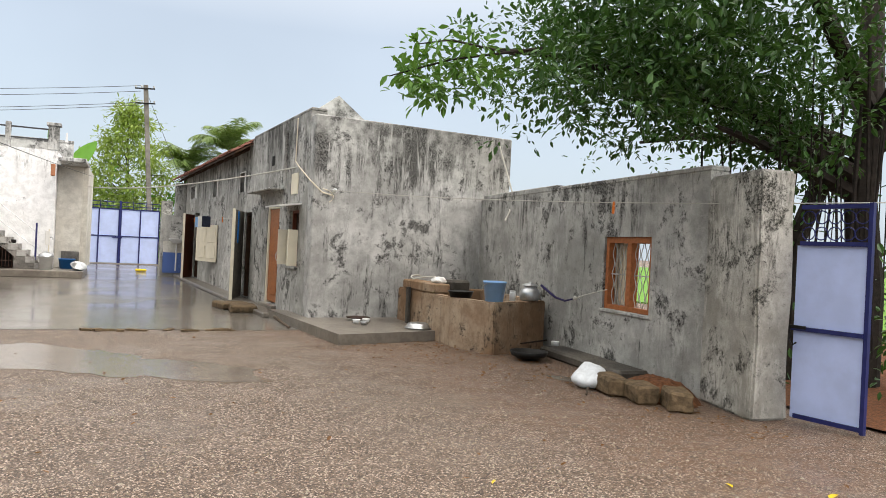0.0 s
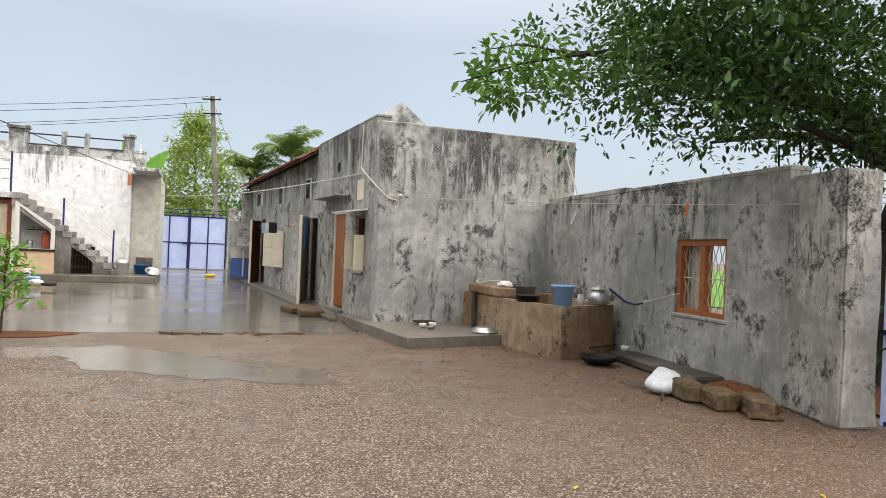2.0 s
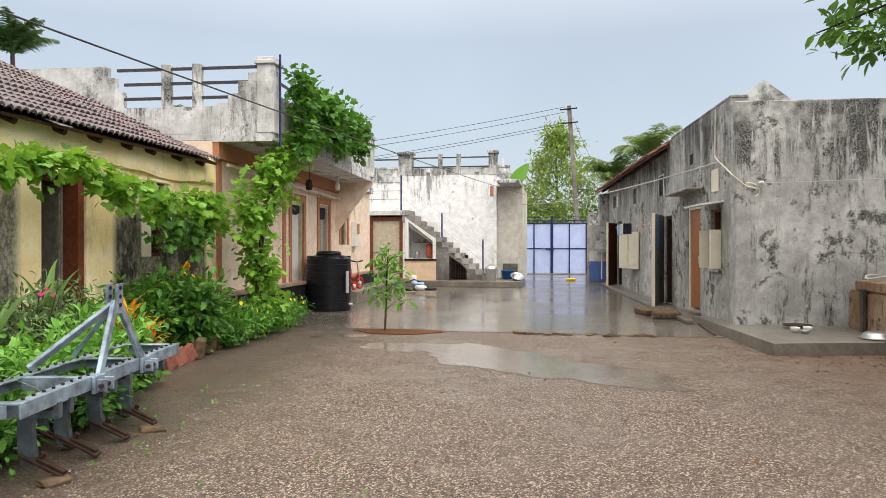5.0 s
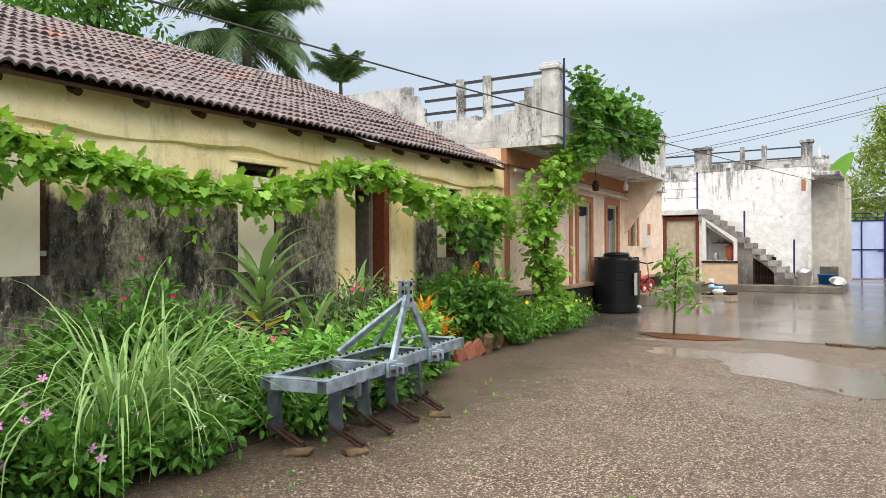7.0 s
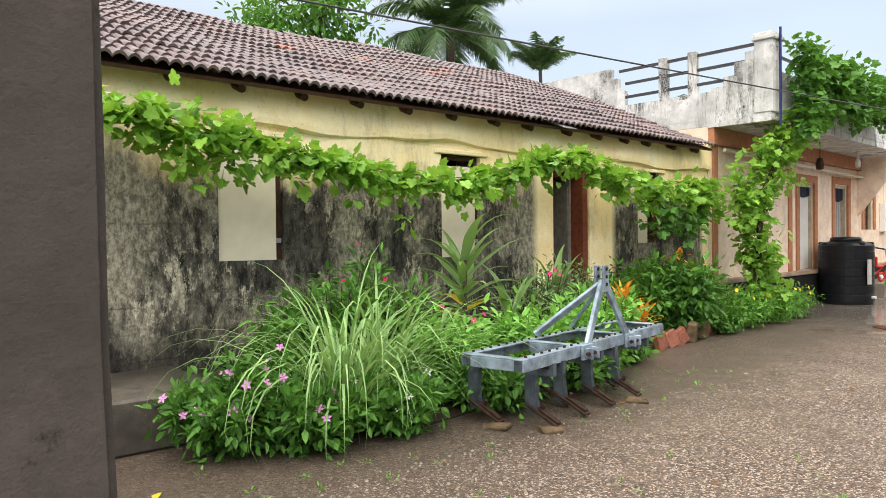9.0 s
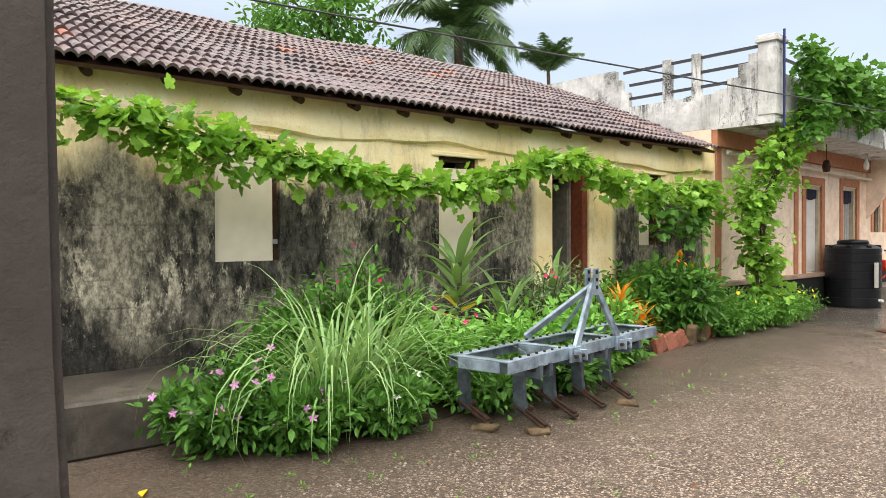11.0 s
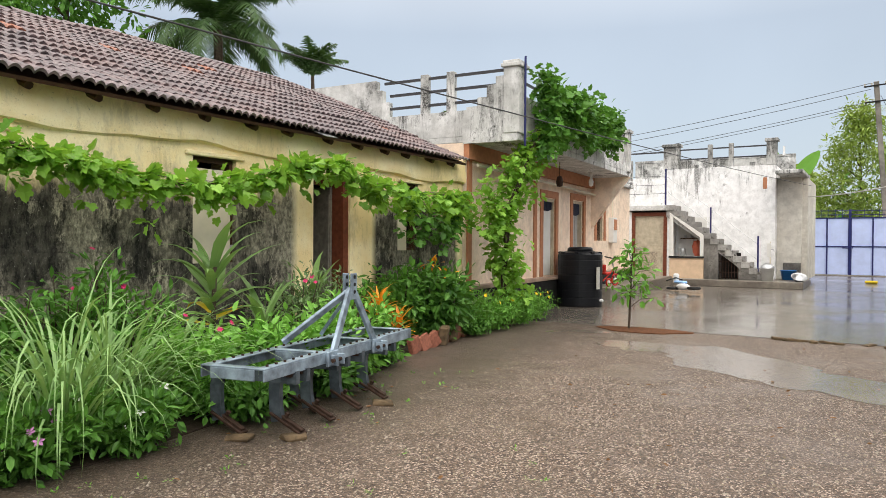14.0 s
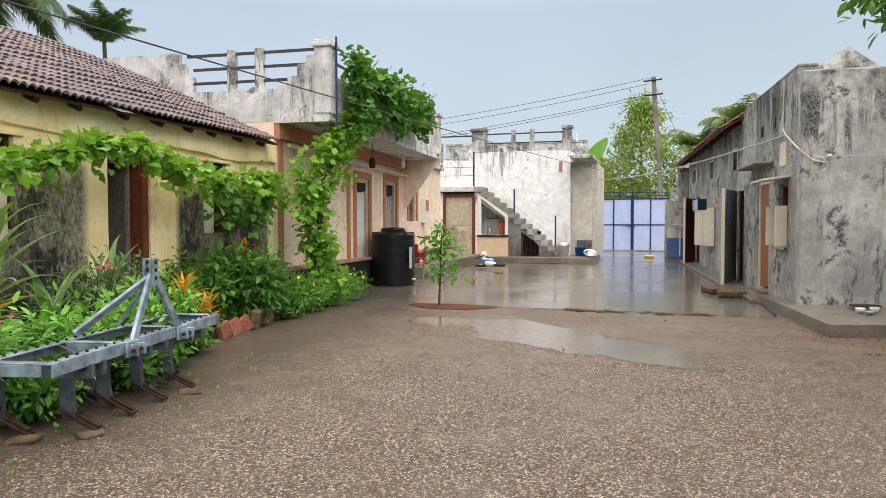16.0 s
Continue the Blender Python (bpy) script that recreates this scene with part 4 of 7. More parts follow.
part("border", boxes((-5.1, SY - 0.04, 0.90, -3.95, SY - 0.002, 0.965)), M_BLACKBASE, nf)
part("stair_side", prism([(-3.96, 0.22), (-3.50, 0.22), (-3.50, 1.15), (-3.0, 0.72), (-2.87, 0.6), (-2.87, 0.22), (-2.2, 0.22), (-2.15, 0.40), (-3.95, 1.80)], SY, SY + 0.1), M_STAIRBLACK, white, "black mouldy stair flank")
# black sheet behind the bars stands in for shade under the stair
hatch = part("hatch", boxes((-3.49, SY + 0.5, 0.23, -2.88, SY + 0.55, 1.1)), M_SHADE, white)
for k in range(7):
    part("bar", tube(bmesh.new(), [(-3.45 + k * 0.09, SY + 0.05, 0.23), (-3.45 + k * 0.09, SY + 0.05, 1.05 - k * 0.06)], 0.012, 6), M_RUST, hatch)
for z in (0.45, 0.8):
    part("cross_bar", tube(bmesh.new(), [(-3.48, SY + 0.05, z), (-2.9, SY + 0.05, z)], 0.01, 6), M_RUST, hatch)
wd = part("door", boxes((-6.42, SY + 0.12, 0.22, -6.31, SY + 0.26, 2.46), (-5.32, SY + 0.12, 0.22, -5.2, SY + 0.26, 2.46), (-6.31, SY + 0.12, 2.34, -5.32, SY + 0.26, 2.46)), M_REDWOOD, white, "brown wooden door frame")
part("leaf", boxes((-6.31, SY + 0.18, 0.24, -5.32, SY + 0.22, 2.34), (-6.2, SY + 0.165, 0.4, -5.44, SY + 0.18, 1.15), (-6.2, SY + 0.165, 1.3, -5.44, SY + 0.18, 2.2), bevel=0.005), M_OLDDOOR, wd, "faded cream panelled door, closed")
part("wear", boxes((-6.12, SY + 0.159, 0.45, -5.52, SY + 0.163, 1.1)), M_PEEL, wd, "peeling painted lower panel")
part("bolt", boxes((-6.28, SY + 0.14, 1.2, -6.05, SY + 0.165, 1.24)), M_STEELPLAIN, wd)
for x0, x1 in ((-5.198, -5.1), (-6.75, -6.425)):
    part("door_wall", boxes((x0, SY + 0.12, 0.22, x1, WY - 0.004, 2.5)), M_WHITE, white)
for x, z0, z1 in ((-5.24, 2.70, 3.95), (-3.76, 1.60, 2.60), (-2.30, 0.45, 1.65)):
    part("rail_post", boxes((x - 0.025, SY + 0.03, z0, x + 0.025, SY + 0.08, z1)), M_NAVY, white)
for h in (0.45, 0.95):
    part("handrail", tube(bmesh.new(), [(-5.24, SY + 0.055, 2.75 + h), (-3.76, SY + 0.055, 1.60 + h), (-2.30, SY + 0.055, 0.42 + h)], 0.008, 5), M_STEELPLAIN, white)
for h in (0.35, 0.65, 0.95):
    part("landing_rail", tube(bmesh.new(), [(-6.7, SY + 0.055, 2.75 + h), (-5.24, SY + 0.055, 2.75 + h)], 0.007, 5), M_CABLE, white)
# porch beside the gate
part("porch_wall", boxes((-1.905, 26.4, 0.22, -1.16, 26.6, 3.60), (-1.18, 26.6, 0.22, -1.0, 30, 3.6), bevel=0.01), M_WHITEWING, white, "dirty white porch wall")
part("porch_slab", boxes((-1.79, 24.75, 3.60, -1.0, 27.4, 3.72), bevel=0.015), M_PARAPET, white, "overhanging concrete porch slab")
part("porch_base", boxes((-1.7, 26.30, 0.22, -1.17, 26.396, 0.78), bevel=0.02), M_STAIRBLACK, white)
part("outlet", boxes((-1.70, WY - 0.15, 4.3, -1.62, WY + 0.05, 4.36), (-1.69, WY - 0.12, 4.36, -1.63, WY - 0.06, 4.6)), M_WHITEPLASTIC, white)

pot = thing("clay_pot", "tall red clay water pot standing in the niche", "pot", pose(-4.25, SY + 0.45, 0.97))
part("body", lathe([(0.0, 0), (0.10, 0.0), (0.16, 0.15), (0.18, 0.33), (0.15, 0.47), (0.12, 0.52), (0.0, 0.52)], 18), M_REDCLAY, pot, smooth=True)
part("lid", lathe([(0.0, 0.56), (0.03, 0.56), (0.035, 0.525), (0.145, 0.52), (0.14, 0.50), (0, 0.5)], 16), M_REDCLAY, pot, smooth=True)
jr = thing("steel_jar", "dull steel jar on the niche floor", "jar", pose(-4.75, SY + 0.5, 0.97))
part("body", lathe([(0, 0), (0.09, 0), (0.1, 0.22), (0.08, 0.26), (0, 0.27)], 14), M_STEELPLAIN, jr, smooth=True)
shf = thing("shelf", "small dark shelf inside the niche", "shelf", pose(-4.6, WY - 0.07, 1.55))
part("board", boxes((-0.3, -0.2, 0, 0.5, 0, 0.03)), M_DARKWOOD, shf)
for k in range(3):
    part("cup", lathe([(0, 0.03), (0.04, 0.03), (0.045, 0.13), (0, 0.13)], 10, m=pose(-0.15 + 0.2 * k, -0.1, 0)), M_STEELPLAIN, shf)


def bucket(name, x, y, z, r, h, mat, label, lid=None, rz=0.0):
    b = thing(name, label, "bucket", pose(x, y, z, 0, 0, rz))
    part("body", lathe([(0, 0), (r * 0.8, 0), (r, h), (r * 1.06, h), (r * 1.06, h - 0.02), (r * 1.0, h - 0.025)], 22), mat, b, smooth=True)
    part("inside", lathe([(r * 0.97, h - 0.005), (r * 0.78, 0.02), (0, 0.02)], 22), mat, b)
    pts = [(r * 1.07 * math.cos(a), 0.25 * r * math.sin(a) + 0.0, h - 0.03 - 0.9 * r * math.sin(a)) for a in [math.pi * k / 12 for k in range(13)]]
    part("handle", tube(bmesh.new(), [(p[0], r * 0.6 * math.sin(math.pi * i / 12) * 1.75, p[2] * 0.5 + h * 0.5 - 0.02) for i, p in enumerate(pts)], 0.006, 5), M_STEELPLAIN, b)
    if lid:
        part("lid", lathe([(r * 1.08, h - 0.01), (r * 1.0, h + 0.05), (r * 0.4, h + 0.14), (0, h + 0.15)], 20), lid, b, smooth=True)
    return b


bucket("bucket", -1.98, 24.75, 0.22, 0.2, 0.42, M_WHITEPLASTIC, "white plastic bucket covered with a steel plate", M_STEELPLAIN)
bucket("bucket", -1.5, 26.0, 0.22, 0.24, 0.32, M_BLUEDEEP, "deep blue plastic bucket by the porch")
bw = thing("steel_bowl", "tilted steel bowl on the cement plinth", "bowl", pose(-1.1, 24.95, 0.33, 28, 12, 0))
part("body", lathe([(0, -0.1), (0.12, -0.1), (0.21, 0.02), (0.24, 0.06), (0.225, 0.06), (0.19, 0.02), (0.1, -0.08), (0, -0.08)], 20), M_STEELPLAIN, bw, smooth=True)
tap = thing("water_tap", "white standpipe tap beside the stair foot", "tap", pose(-2.0, 25.6, 0.22))
part("pipe", tube(bmesh.new(), [(0, 0, 0), (0, 0, 1.25)], 0.02, 8), M_CREAM, tap)
part("spout", tube(bmesh.new(), [(0, 0, 1.0), (0.1, -0.08, 1.0), (0.12, -0.1, 0.93)], 0.016, 8), M_STEELPLAIN, tap)
part("cloth", boxes((-0.1, -0.05, 0.75, 0.02, -0.03, 1.2), bevel=0.008), M_WHITEPAINT, tap, "white rag tied to the pipe")

# ---- far gate ----
GY = 36.5
gate = thing("metal_gate", "lilac-blue steel double gate with navy frame bars", "gate", pose(-0.07, GY, 0))
for side in (-1, 1):
    leaf = part("leaf", boxes((0.06 if side > 0 else -1.73, 0, 0.06, 1.68 if side > 0 else -0.06, 0.03, 2.55)), M_BLUE, gate)
    a, b = (0.04, 1.70) if side > 0 else (-1.75, -0.04)
    for x in (a, (a + b) / 2, b):
        part("upright", boxes((x - 0.03, -0.035, 0.04, x + 0.03, -0.002, 2.58)), M_NAVY, leaf)
    for z in (1.28, 2.55):
        part("bar", boxes((a + 0.03, -0.03, z, b - 0.03, -0.004, z + 0.05)), M_NAVY, leaf)
part("centre_post", boxes((-0.05, -0.06, 0.0, 0.05, -0.036, 2.95)), M_NAVY, gate)
part("latch", boxes((-0.3, -0.09, 1.22, 0.12, -0.062, 1.27), (-0.02, -0.1, 0.9, 0.02, -0.062, 1.22)), M_NAVY, gate)
for z in (2.72, 2.9):
    part("top_rail", tube(bmesh.new(), [(-1.75, 0, z), (1.70, 0, z)], 0.018, 6), M_NAVY, gate)
for k in range(13):
    part("spike", tube(bmesh.new(), [(-1.7 + 0.28 * k, 0, 2.58), (-1.7 + 0.28 * k, 0, 2.98)], 0.012, 5), M_NAVY, gate)
tagged(part("threshold", boxes((-2.2, GY - 0.5, 0.0, 2.2, GY + 0.4, 0.05), bevel=0.01), M_LEDGE2), "low cement threshold under the gate", "threshold", kind="structure")
for x, w2 in ((-2.28, 0.38), (1.70, 0.5)):
    gp = tagged(part("gate_post", boxes((x, GY - 0.15, 0, x + w2, GY + 0.3, 3.1), bevel=0.02), M_GREYDARK), "dark mouldy cement gate post", "gate post", "far gate posts")
tagged(part("wall_far", boxes((-9.0, GY, 0, -2.4, GY + 0.2, 2.3), (2.22, GY, 0, 12, GY + 0.2, 2.3)), M_GREYDARK), kind="structure")

# ---- right grey house ----
RB = pose(3.145, 12.12, 0, 0, 0, 3.5)
grey = thing("grey_house", "grey cement-rendered house streaked with black mould", "house", RB)


def at_grey(x, y, z, rx=0, ry=0, rz=0):
    return RB @ pose(x, y, z, rx, ry, rz)


part("front_wall", boxes((0.0, 0, 0, 4.03, 0.3, 3.70), bevel=0.02), M_GREY, grey)
# openings run from the wall's own start, 0.3 behind the corner
G_OPEN = [(0.48, 1.12, 1.0, 2.05), (0.62, 1.12, 2.35, 2.75), (1.86, 2.86, 0.16, 2.2), (4.34, 5.1, 0.1, 2.1), (5.22, 5.83, 2.62, 3.08), (8.6, 9.9, 0.76, 1.82), (8.95, 9.7, 2.66, 3.12), (12.0, 13.0, 0.1, 2.25), (12.9, 14.2, 2.78, 3.2)]
bm = wall_with(15.5, 3.8, 0.3, G_OPEN)
bmesh.ops.translate(bm, verts=bm.verts, vec=(0.3, 0.3, 0))
part("wall", bm, M_GREYDARK, grey)
part("upper_wall", boxes((0.002, 0.302, 3.802, 0.3, 4.75, 3.86), bevel=0.015), M_GREYDARK, grey)
part("rear_wall", boxes((3.73, 0.3, 0, 4.03, 15.8, 3.5), (0.3, 15.5, 0, 3.73, 15.8, 3.5)), M_GREYDARK, grey)
# backdrop across the rooms, its black colour replacing indoor shade
part("inner_wall", boxes((1.6, 0.3, 0, 1.7, 15.5, 3.4)), M_SHADE, grey)
part("flat_roof", boxes((0.3, 0.3, 3.45, 3.73, 4.6, 3.55)), M_GREYDARK, grey)
bm = prism([(0.2, 3.74), (0.35, 3.86), (1.95, 5.06), (3.5, 3.9), (3.7, 3.74)], 4.6, 4.82)
part("gable", bm, M_PARAPET, grey, "pale weathered gable top")
# vents are flat black patches on the wall, painting the shade of recesses
part("niche_vent", boxes((-0.006, 2.75, 3.02, 0.003, 2.95, 3.22)), M_SHADE, grey)
part("niche_vent", boxes((-0.006, 1.75, 3.05, 0.003, 1.95, 3.25)), M_SHADE, grey)
rr = part("roof", roof_sheet(-0.42, 3.46, 1.95, 4.90, 4.84, 16.0), M_DARKWOOD, grey)
part("back_roof", roof_sheet(4.4, 3.4, 1.95, 4.90, 4.84, 16.0), M_TILERED, grey)
rnd = random.Random(31)
vs, fs = [], []
ln = math.hypot(2.4, 1.46)
up, nrm = Vector((2.4 / ln, 0, 1.46 / ln)), Vector((-1.46 / ln, 0, 2.4 / ln))
side = up.cross(nrm)
for r in range(int(ln / 0.25) + 1):
    for c in range(55):
        m = Matrix.Translation(Vector((-0.46, 4.95 + c * 0.20, 3.45)) + up * (r * 0.25 + rnd.uniform(-0.02, 0.02)) + nrm * rnd.uniform(0, 0.02)) @ Matrix((side, up, nrm)).transposed().to_4x4()
        k = len(vs)
        vs += [m @ Vector(v) for v in TILE_V]
        fs += [tuple(i + k for i in q) for q in TILE_F]
mesh_from("tiles", vs, fs, M_TILERED, rr)["kind"] = "stuff"
for i in range(9):
    part("rafter", tube(bmesh.new(), [(0.3, 5.2 + i * 1.2, 3.83), (-0.36, 5.2 + i * 1.2, 3.40)], 0.045, 6), M_DARKWOOD, grey)
part("base_ledge", boxes((-0.42, 1.4, 0.0, -0.003, 15.0, 0.09), bevel=0.02), M_LEDGE2, grey, "low wet cement ledge along the wall")
part("end_pier", boxes((-0.35, 15.6, 0, 0.0, 16.1, 3.4), bevel=0.02), M_GREYDARK, grey)
# kitchen door with varnished frame
kd = part("door", boxes((0.02, 2.16, 0.16, 0.16, 2.24, 2.2), (0.02, 3.08, 0.16, 0.16, 3.16, 2.2), (0.02, 2.24, 2.12, 0.16, 3.08, 2.2)), M_CREAM, grey, "cream painted door frame")
part("leaf", boxes((0.05, 2.245, 0.2, 0.09, 3.075, 2.115), (0.035, 2.34, 0.35, 0.05, 2.98, 1.0), (0.035, 2.34, 1.15, 0.05, 2.98, 1.95), bevel=0.004), M_WOOD, kd, "orange-brown varnished panelled door")
part("handle", tube(bmesh.new(), [(0.03, 2.32, 1.05), (0.005, 2.32, 1.1), (0.005, 2.32, 1.2), (0.03, 2.32, 1.25)], 0.01, 6), M_STEELPLAIN, kd)
part("sill", boxes((-0.1, 2.1, 0.09, 0.3, 3.2, 0.158), bevel=0.01), M_LEDGE2, kd)
part("door_hood", boxes((-0.30, 1.9, 2.46, -0.004, 3.9, 2.50), bevel=0.01), M_GREYDARK, grey, "thin mouldy cement hood over the door")
# kitchen window with open cream shutters
kw = part("window", boxes((0.06, 0.78, 1.0, 0.14, 0.83, 2.05), (0.06, 1.37, 1.0, 0.14, 1.42, 2.05), (0.06, 0.83, 2.0, 0.14, 1.37, 2.05), (0.06, 0.83, 1.0, 0.14, 1.37, 1.05), (0.06, 0.83, 1.62, 0.14, 1.37, 1.66)), M_REDWOOD, grey, "red-brown window frame")
for y, turn in ((0.79, -75), (1.41, 75)):
    part("shutter", boxes((-0.02, 0 if turn > 0 else -0.02, 0, 0.015, 0.19, 0.66) if turn > 0 else (-0.02, -0.19, 0, 0.015, 0.0, 0.66), (-0.035, 0.04 if turn > 0 else -0.155, 0.08, -0.02, 0.155 if turn > 0 else -0.04, 0.3), (-0.035, 0.04 if turn > 0 else -0.155, 0.36, -0.02, 0.155 if turn > 0 else -0.04, 0.58), m=pose(-0.01, y, 1.02, 0, 0, turn)), M_CREAM, kw, "cream panelled shutter, folded open")
for k in range(4):
    part("bar", tube(bmesh.new(), [(0.1, 0.93 + 0.11 * k, 1.05), (0.1, 0.93 + 0.11 * k, 2.0)], 0.008, 5), M_DARKWOOD, kw)
part("sill", boxes((-0.05, 0.72, 0.95, 0.28, 1.48, 0.997), bevel=0.01), M_GREYDARK, kw)
part("hood", boxes((-0.42, 0.62, 0, 0.0, 1.62, 0.03), m=pose(-0.002, 0, 2.14, 0, -8, 0)), M_WHITEPAINT, grey, "white painted window hood board")
part("vent_cover", boxes((-0.02, 0.92, 2.35, 0.012, 1.34, 2.74), bevel=0.005), M_CREAM, grey, "cream board over the vent")
# door leaves and shutters that stand open into the yard
for y, wide, swing, length, h, mat, lab in ((5.4, 0.76, -22, 1.1, 2.12, M_GREYWOOD, "weathered grey door leaf, standing ajar"), (13.3, 1.0, -28, 0.85, 2.2, M_REDWOOD, "dark brown door leaf, standing ajar")):
    d2 = part("door", boxes((0.05, y - wide, 0.1, 0.14, y - wide + 0.07, 2.1), (0.05, y - 0.07, 0.1, 0.14, y, 2.1), (0.05, y - wide + 0.07, 2.03, 0.14, y - 0.07, 2.1)), M_DARKWOOD, grey)
    sw = pose(-0.01, y, 0, 0, 0, swing)
    part("leaf", boxes((-0.04, -length, 0.1, 0.0, 0, h), (-0.052, -length + 0.1, 0.25, -0.04, -0.1, 0.95), (-0.052, -length + 0.1, 1.1, -0.04, -0.1, h - 0.15), m=sw, bevel=0.004), mat, d2, lab)
    part("edge", boxes((-0.06, -length - 0.035, 0.08, 0.01, -length - 0.002, h + 0.02), m=sw), M_CREAM, d2, "cream painted leaf edge")
    part("ring", tube(bmesh.new(), [sw @ Vector(q) for q in ((-0.06, -length * 0.8, 1.05), (-0.09, -length * 0.8, 1.0), (-0.06, -length * 0.8, 0.95))], 0.01, 5), M_STEELPLAIN, d2)
w3 = part("window", boxes((0.05, 8.9, 0.76, 0.14, 8.96, 1.82), (0.05, 10.14, 0.76, 0.14, 10.2, 1.82), (0.05, 8.96, 1.76, 0.14, 10.14, 1.82), (0.05, 8.96, 0.76, 0.14, 10.14, 0.82)), M_DARKWOOD, grey)
for y0, y1 in ((0.0, 0.70), (0.71, 1.42)):
    part("shutter", boxes((-0.04, y0, 0.76, -0.01, y1, 1.82), (-0.052, y0 + 0.07, 0.86, -0.04, y1 - 0.07, 1.22), (-0.052, y0 + 0.07, 1.32, -0.04, y1 - 0.07, 1.72), m=pose(-0.01, 8.8, 0, 0, 0, 14), bevel=0.004), M_CREAM, w3, "cream panelled shutter, standing open")
for a, b, lo, hi in ((5.52, 6.13, 2.62, 3.08), (9.25, 10.0, 2.66, 3.12), (13.2, 14.5, 2.78, 3.2)):
    part("vent_frame", boxes((-0.01, a - 0.03, lo - 0.03, 0.02, a, hi + 0.03), (-0.01, b, lo - 0.03, 0.02, b + 0.03, hi + 0.03), (-0.01, a, hi, 0.02, b, hi + 0.03)), M_WHITEPAINT, grey)
    part("vent_sheet", boxes((0.05, a, lo, 0.07, a + (b - a) * 0.6, hi)), M_WHITEPAINT, grey, "white sheet in the vent")
part("downpipe", tube(bmesh.new(), [(-0.06, 1.62, 3.55), (-0.08, 1.62, 2.85), (-0.05, 1.62, 2.5)], 0.03, 8), M_GREYDARK, grey)

pipe_lamp = thing("bracket_lamp", "bulb lamp on a bent white pipe at the house corner", "lamp", at_grey(0, 0, 0))
part("pipe", tube(bmesh.new(), [(-0.04, 1.0, 3.75), (-0.05, 1.0, 2.95), (-0.12, 0.5, 2.80), (-0.06, -0.05, 2.52), (0.15, -0.06, 2.34), (0.32, -0.07, 2.30)], 0.012, 8), M_CREAM, pipe_lamp)
part("curl", tube(bmesh.new(), [(0.15 + 0.2 * math.sin(a), -0.06, 2.40 - 0.14 * (1 - math.cos(a)) * 0.9) for a in [k * 0.35 for k in range(8)]], 0.009, 6), M_CREAM, pipe_lamp)
part("bulb", lathe([(0.0, -0.06), (0.035, -0.04), (0.045, 0.0), (0.03, 0.04), (0.02, 0.06), (0, 0.065)], 14, m=pose(0.36, -0.10, 2.38, 70, 0, 0)), M_WHITEPLASTIC, pipe_lamp, smooth=True)

basin = thing("wash_basin", "white wash basin over a blue tiled panel", "basin", at_grey(-0.35, 15.2, 0))
part("tile_panel", boxes((-0.42, -0.02, 0.12, 0.42, 0.02, 0.85)), M_TILEBLUE, basin)
part("upper_panel", boxes((-0.42, -0.02, 0.854, 0.42, 0.02, 1.25)), M_WHITEWING, basin)
part("bowl", lathe([(0.0, 1.18), (0.12, 1.19), (0.27, 1.33), (0.29, 1.36), (0.25, 1.36), (0.1, 1.24), (0, 1.23)], 20, m=pose(0, -0.3, 0)), M_WHITEPLASTIC, basin, smooth=True)
part("drain", tube(bmesh.new(), [(0, -0.25, 1.2), (0, -0.22, 0.2)], 0.025, 8), M_WHITEPLASTIC, basin)
part("backing", boxes((-0.5, 0.024, 0.0, 0.5, 0.2, 2.2)), M_GREYDARK, basin)

# stone step by the kitchen door
for (x, y, rz, s), lab in zip(((-0.62, 3.25, 8, 1.0), (-0.55, 2.55, -6, 0.8)), ("broad laterite step stone by the door", "worn laterite step stone by the door")):
    bm = boxes((-0.33 * s, -0.36 * s, 0, 0.33 * s, 0.36 * s, 0.14), bevel=0.03)
    for v in bm.verts:
        v.co += Vector((noise.noise(v.co * 9 + Vector((s, 0, 0))), noise.noise(v.co * 9 + Vector((0, s, 3))), noise.noise(v.co * 7))) * 0.03
    tagged(part("step_stone", bm, M_STONE), lab, "step", "door steps").matrix_basis = at_grey(x, y, 0.0, 0, 0, rz)
shoe = thing("sandal", "dark wet sandal on the concrete", "sandal", pose(2.32, 14.65, 0.018, 0, 0, 30))
part("sole", boxes((-0.12, -0.05, 0, 0.12, 0.05, 0.03), bevel=0.012), M_BLACKBASE, shoe)
part("strap", tube(bmesh.new(), [(0.04, -0.05, 0.02), (0.05, 0, 0.09), (0.04, 0.05, 0.02)], 0.016, 6), M_BLACKBASE, shoe)

stick = thing("stick", "short broken brown stick lying against the ledge", "stick", pose(2.72, 12.05, 0.03))
part("shaft", tube(bmesh.new(), [(-0.05, 0.45, 0.10), (0.02, 0.1, 0.03), (0.06, -0.25, 0.0)], 0.03, 7, 0.018), M_BARK, stick)

# wash platform
plat = tagged(part("wash_platform", outline_sheet([(2.74, 13.6), (3.09, 9.88), (5.02, 10.32), (4.9, 12.3)], 0.0, 0.16), M_LEDGE2), "low wet cement wash platform", "platform")

# ---- compound wall, pillar and side gate ----
CW = pose(5.9, 5.75, 0, 0, 0, -5.5)


def at_wall(x, y, z, rz=0):
    return CW @ pose(x, y, z, 0, 0, rz)


bm = wall_with(6.6, 2.44, 0.25, [(1.0, 2.05, 0.78, 1.73)])
bmesh.ops.translate(bm, verts=bm.verts, vec=(0.25, 0, 0))
cw = tagged(part("wall_compound", bm, M_YARDWALL), kind="structure")
cw.matrix_basis = CW
tagged(part("wall_compound_coping", boxes((0, 0, 2.442, 0.25, 3.5, 2.50), bevel=0.012), M_GREYDARK), kind="structure").matrix_basis = CW
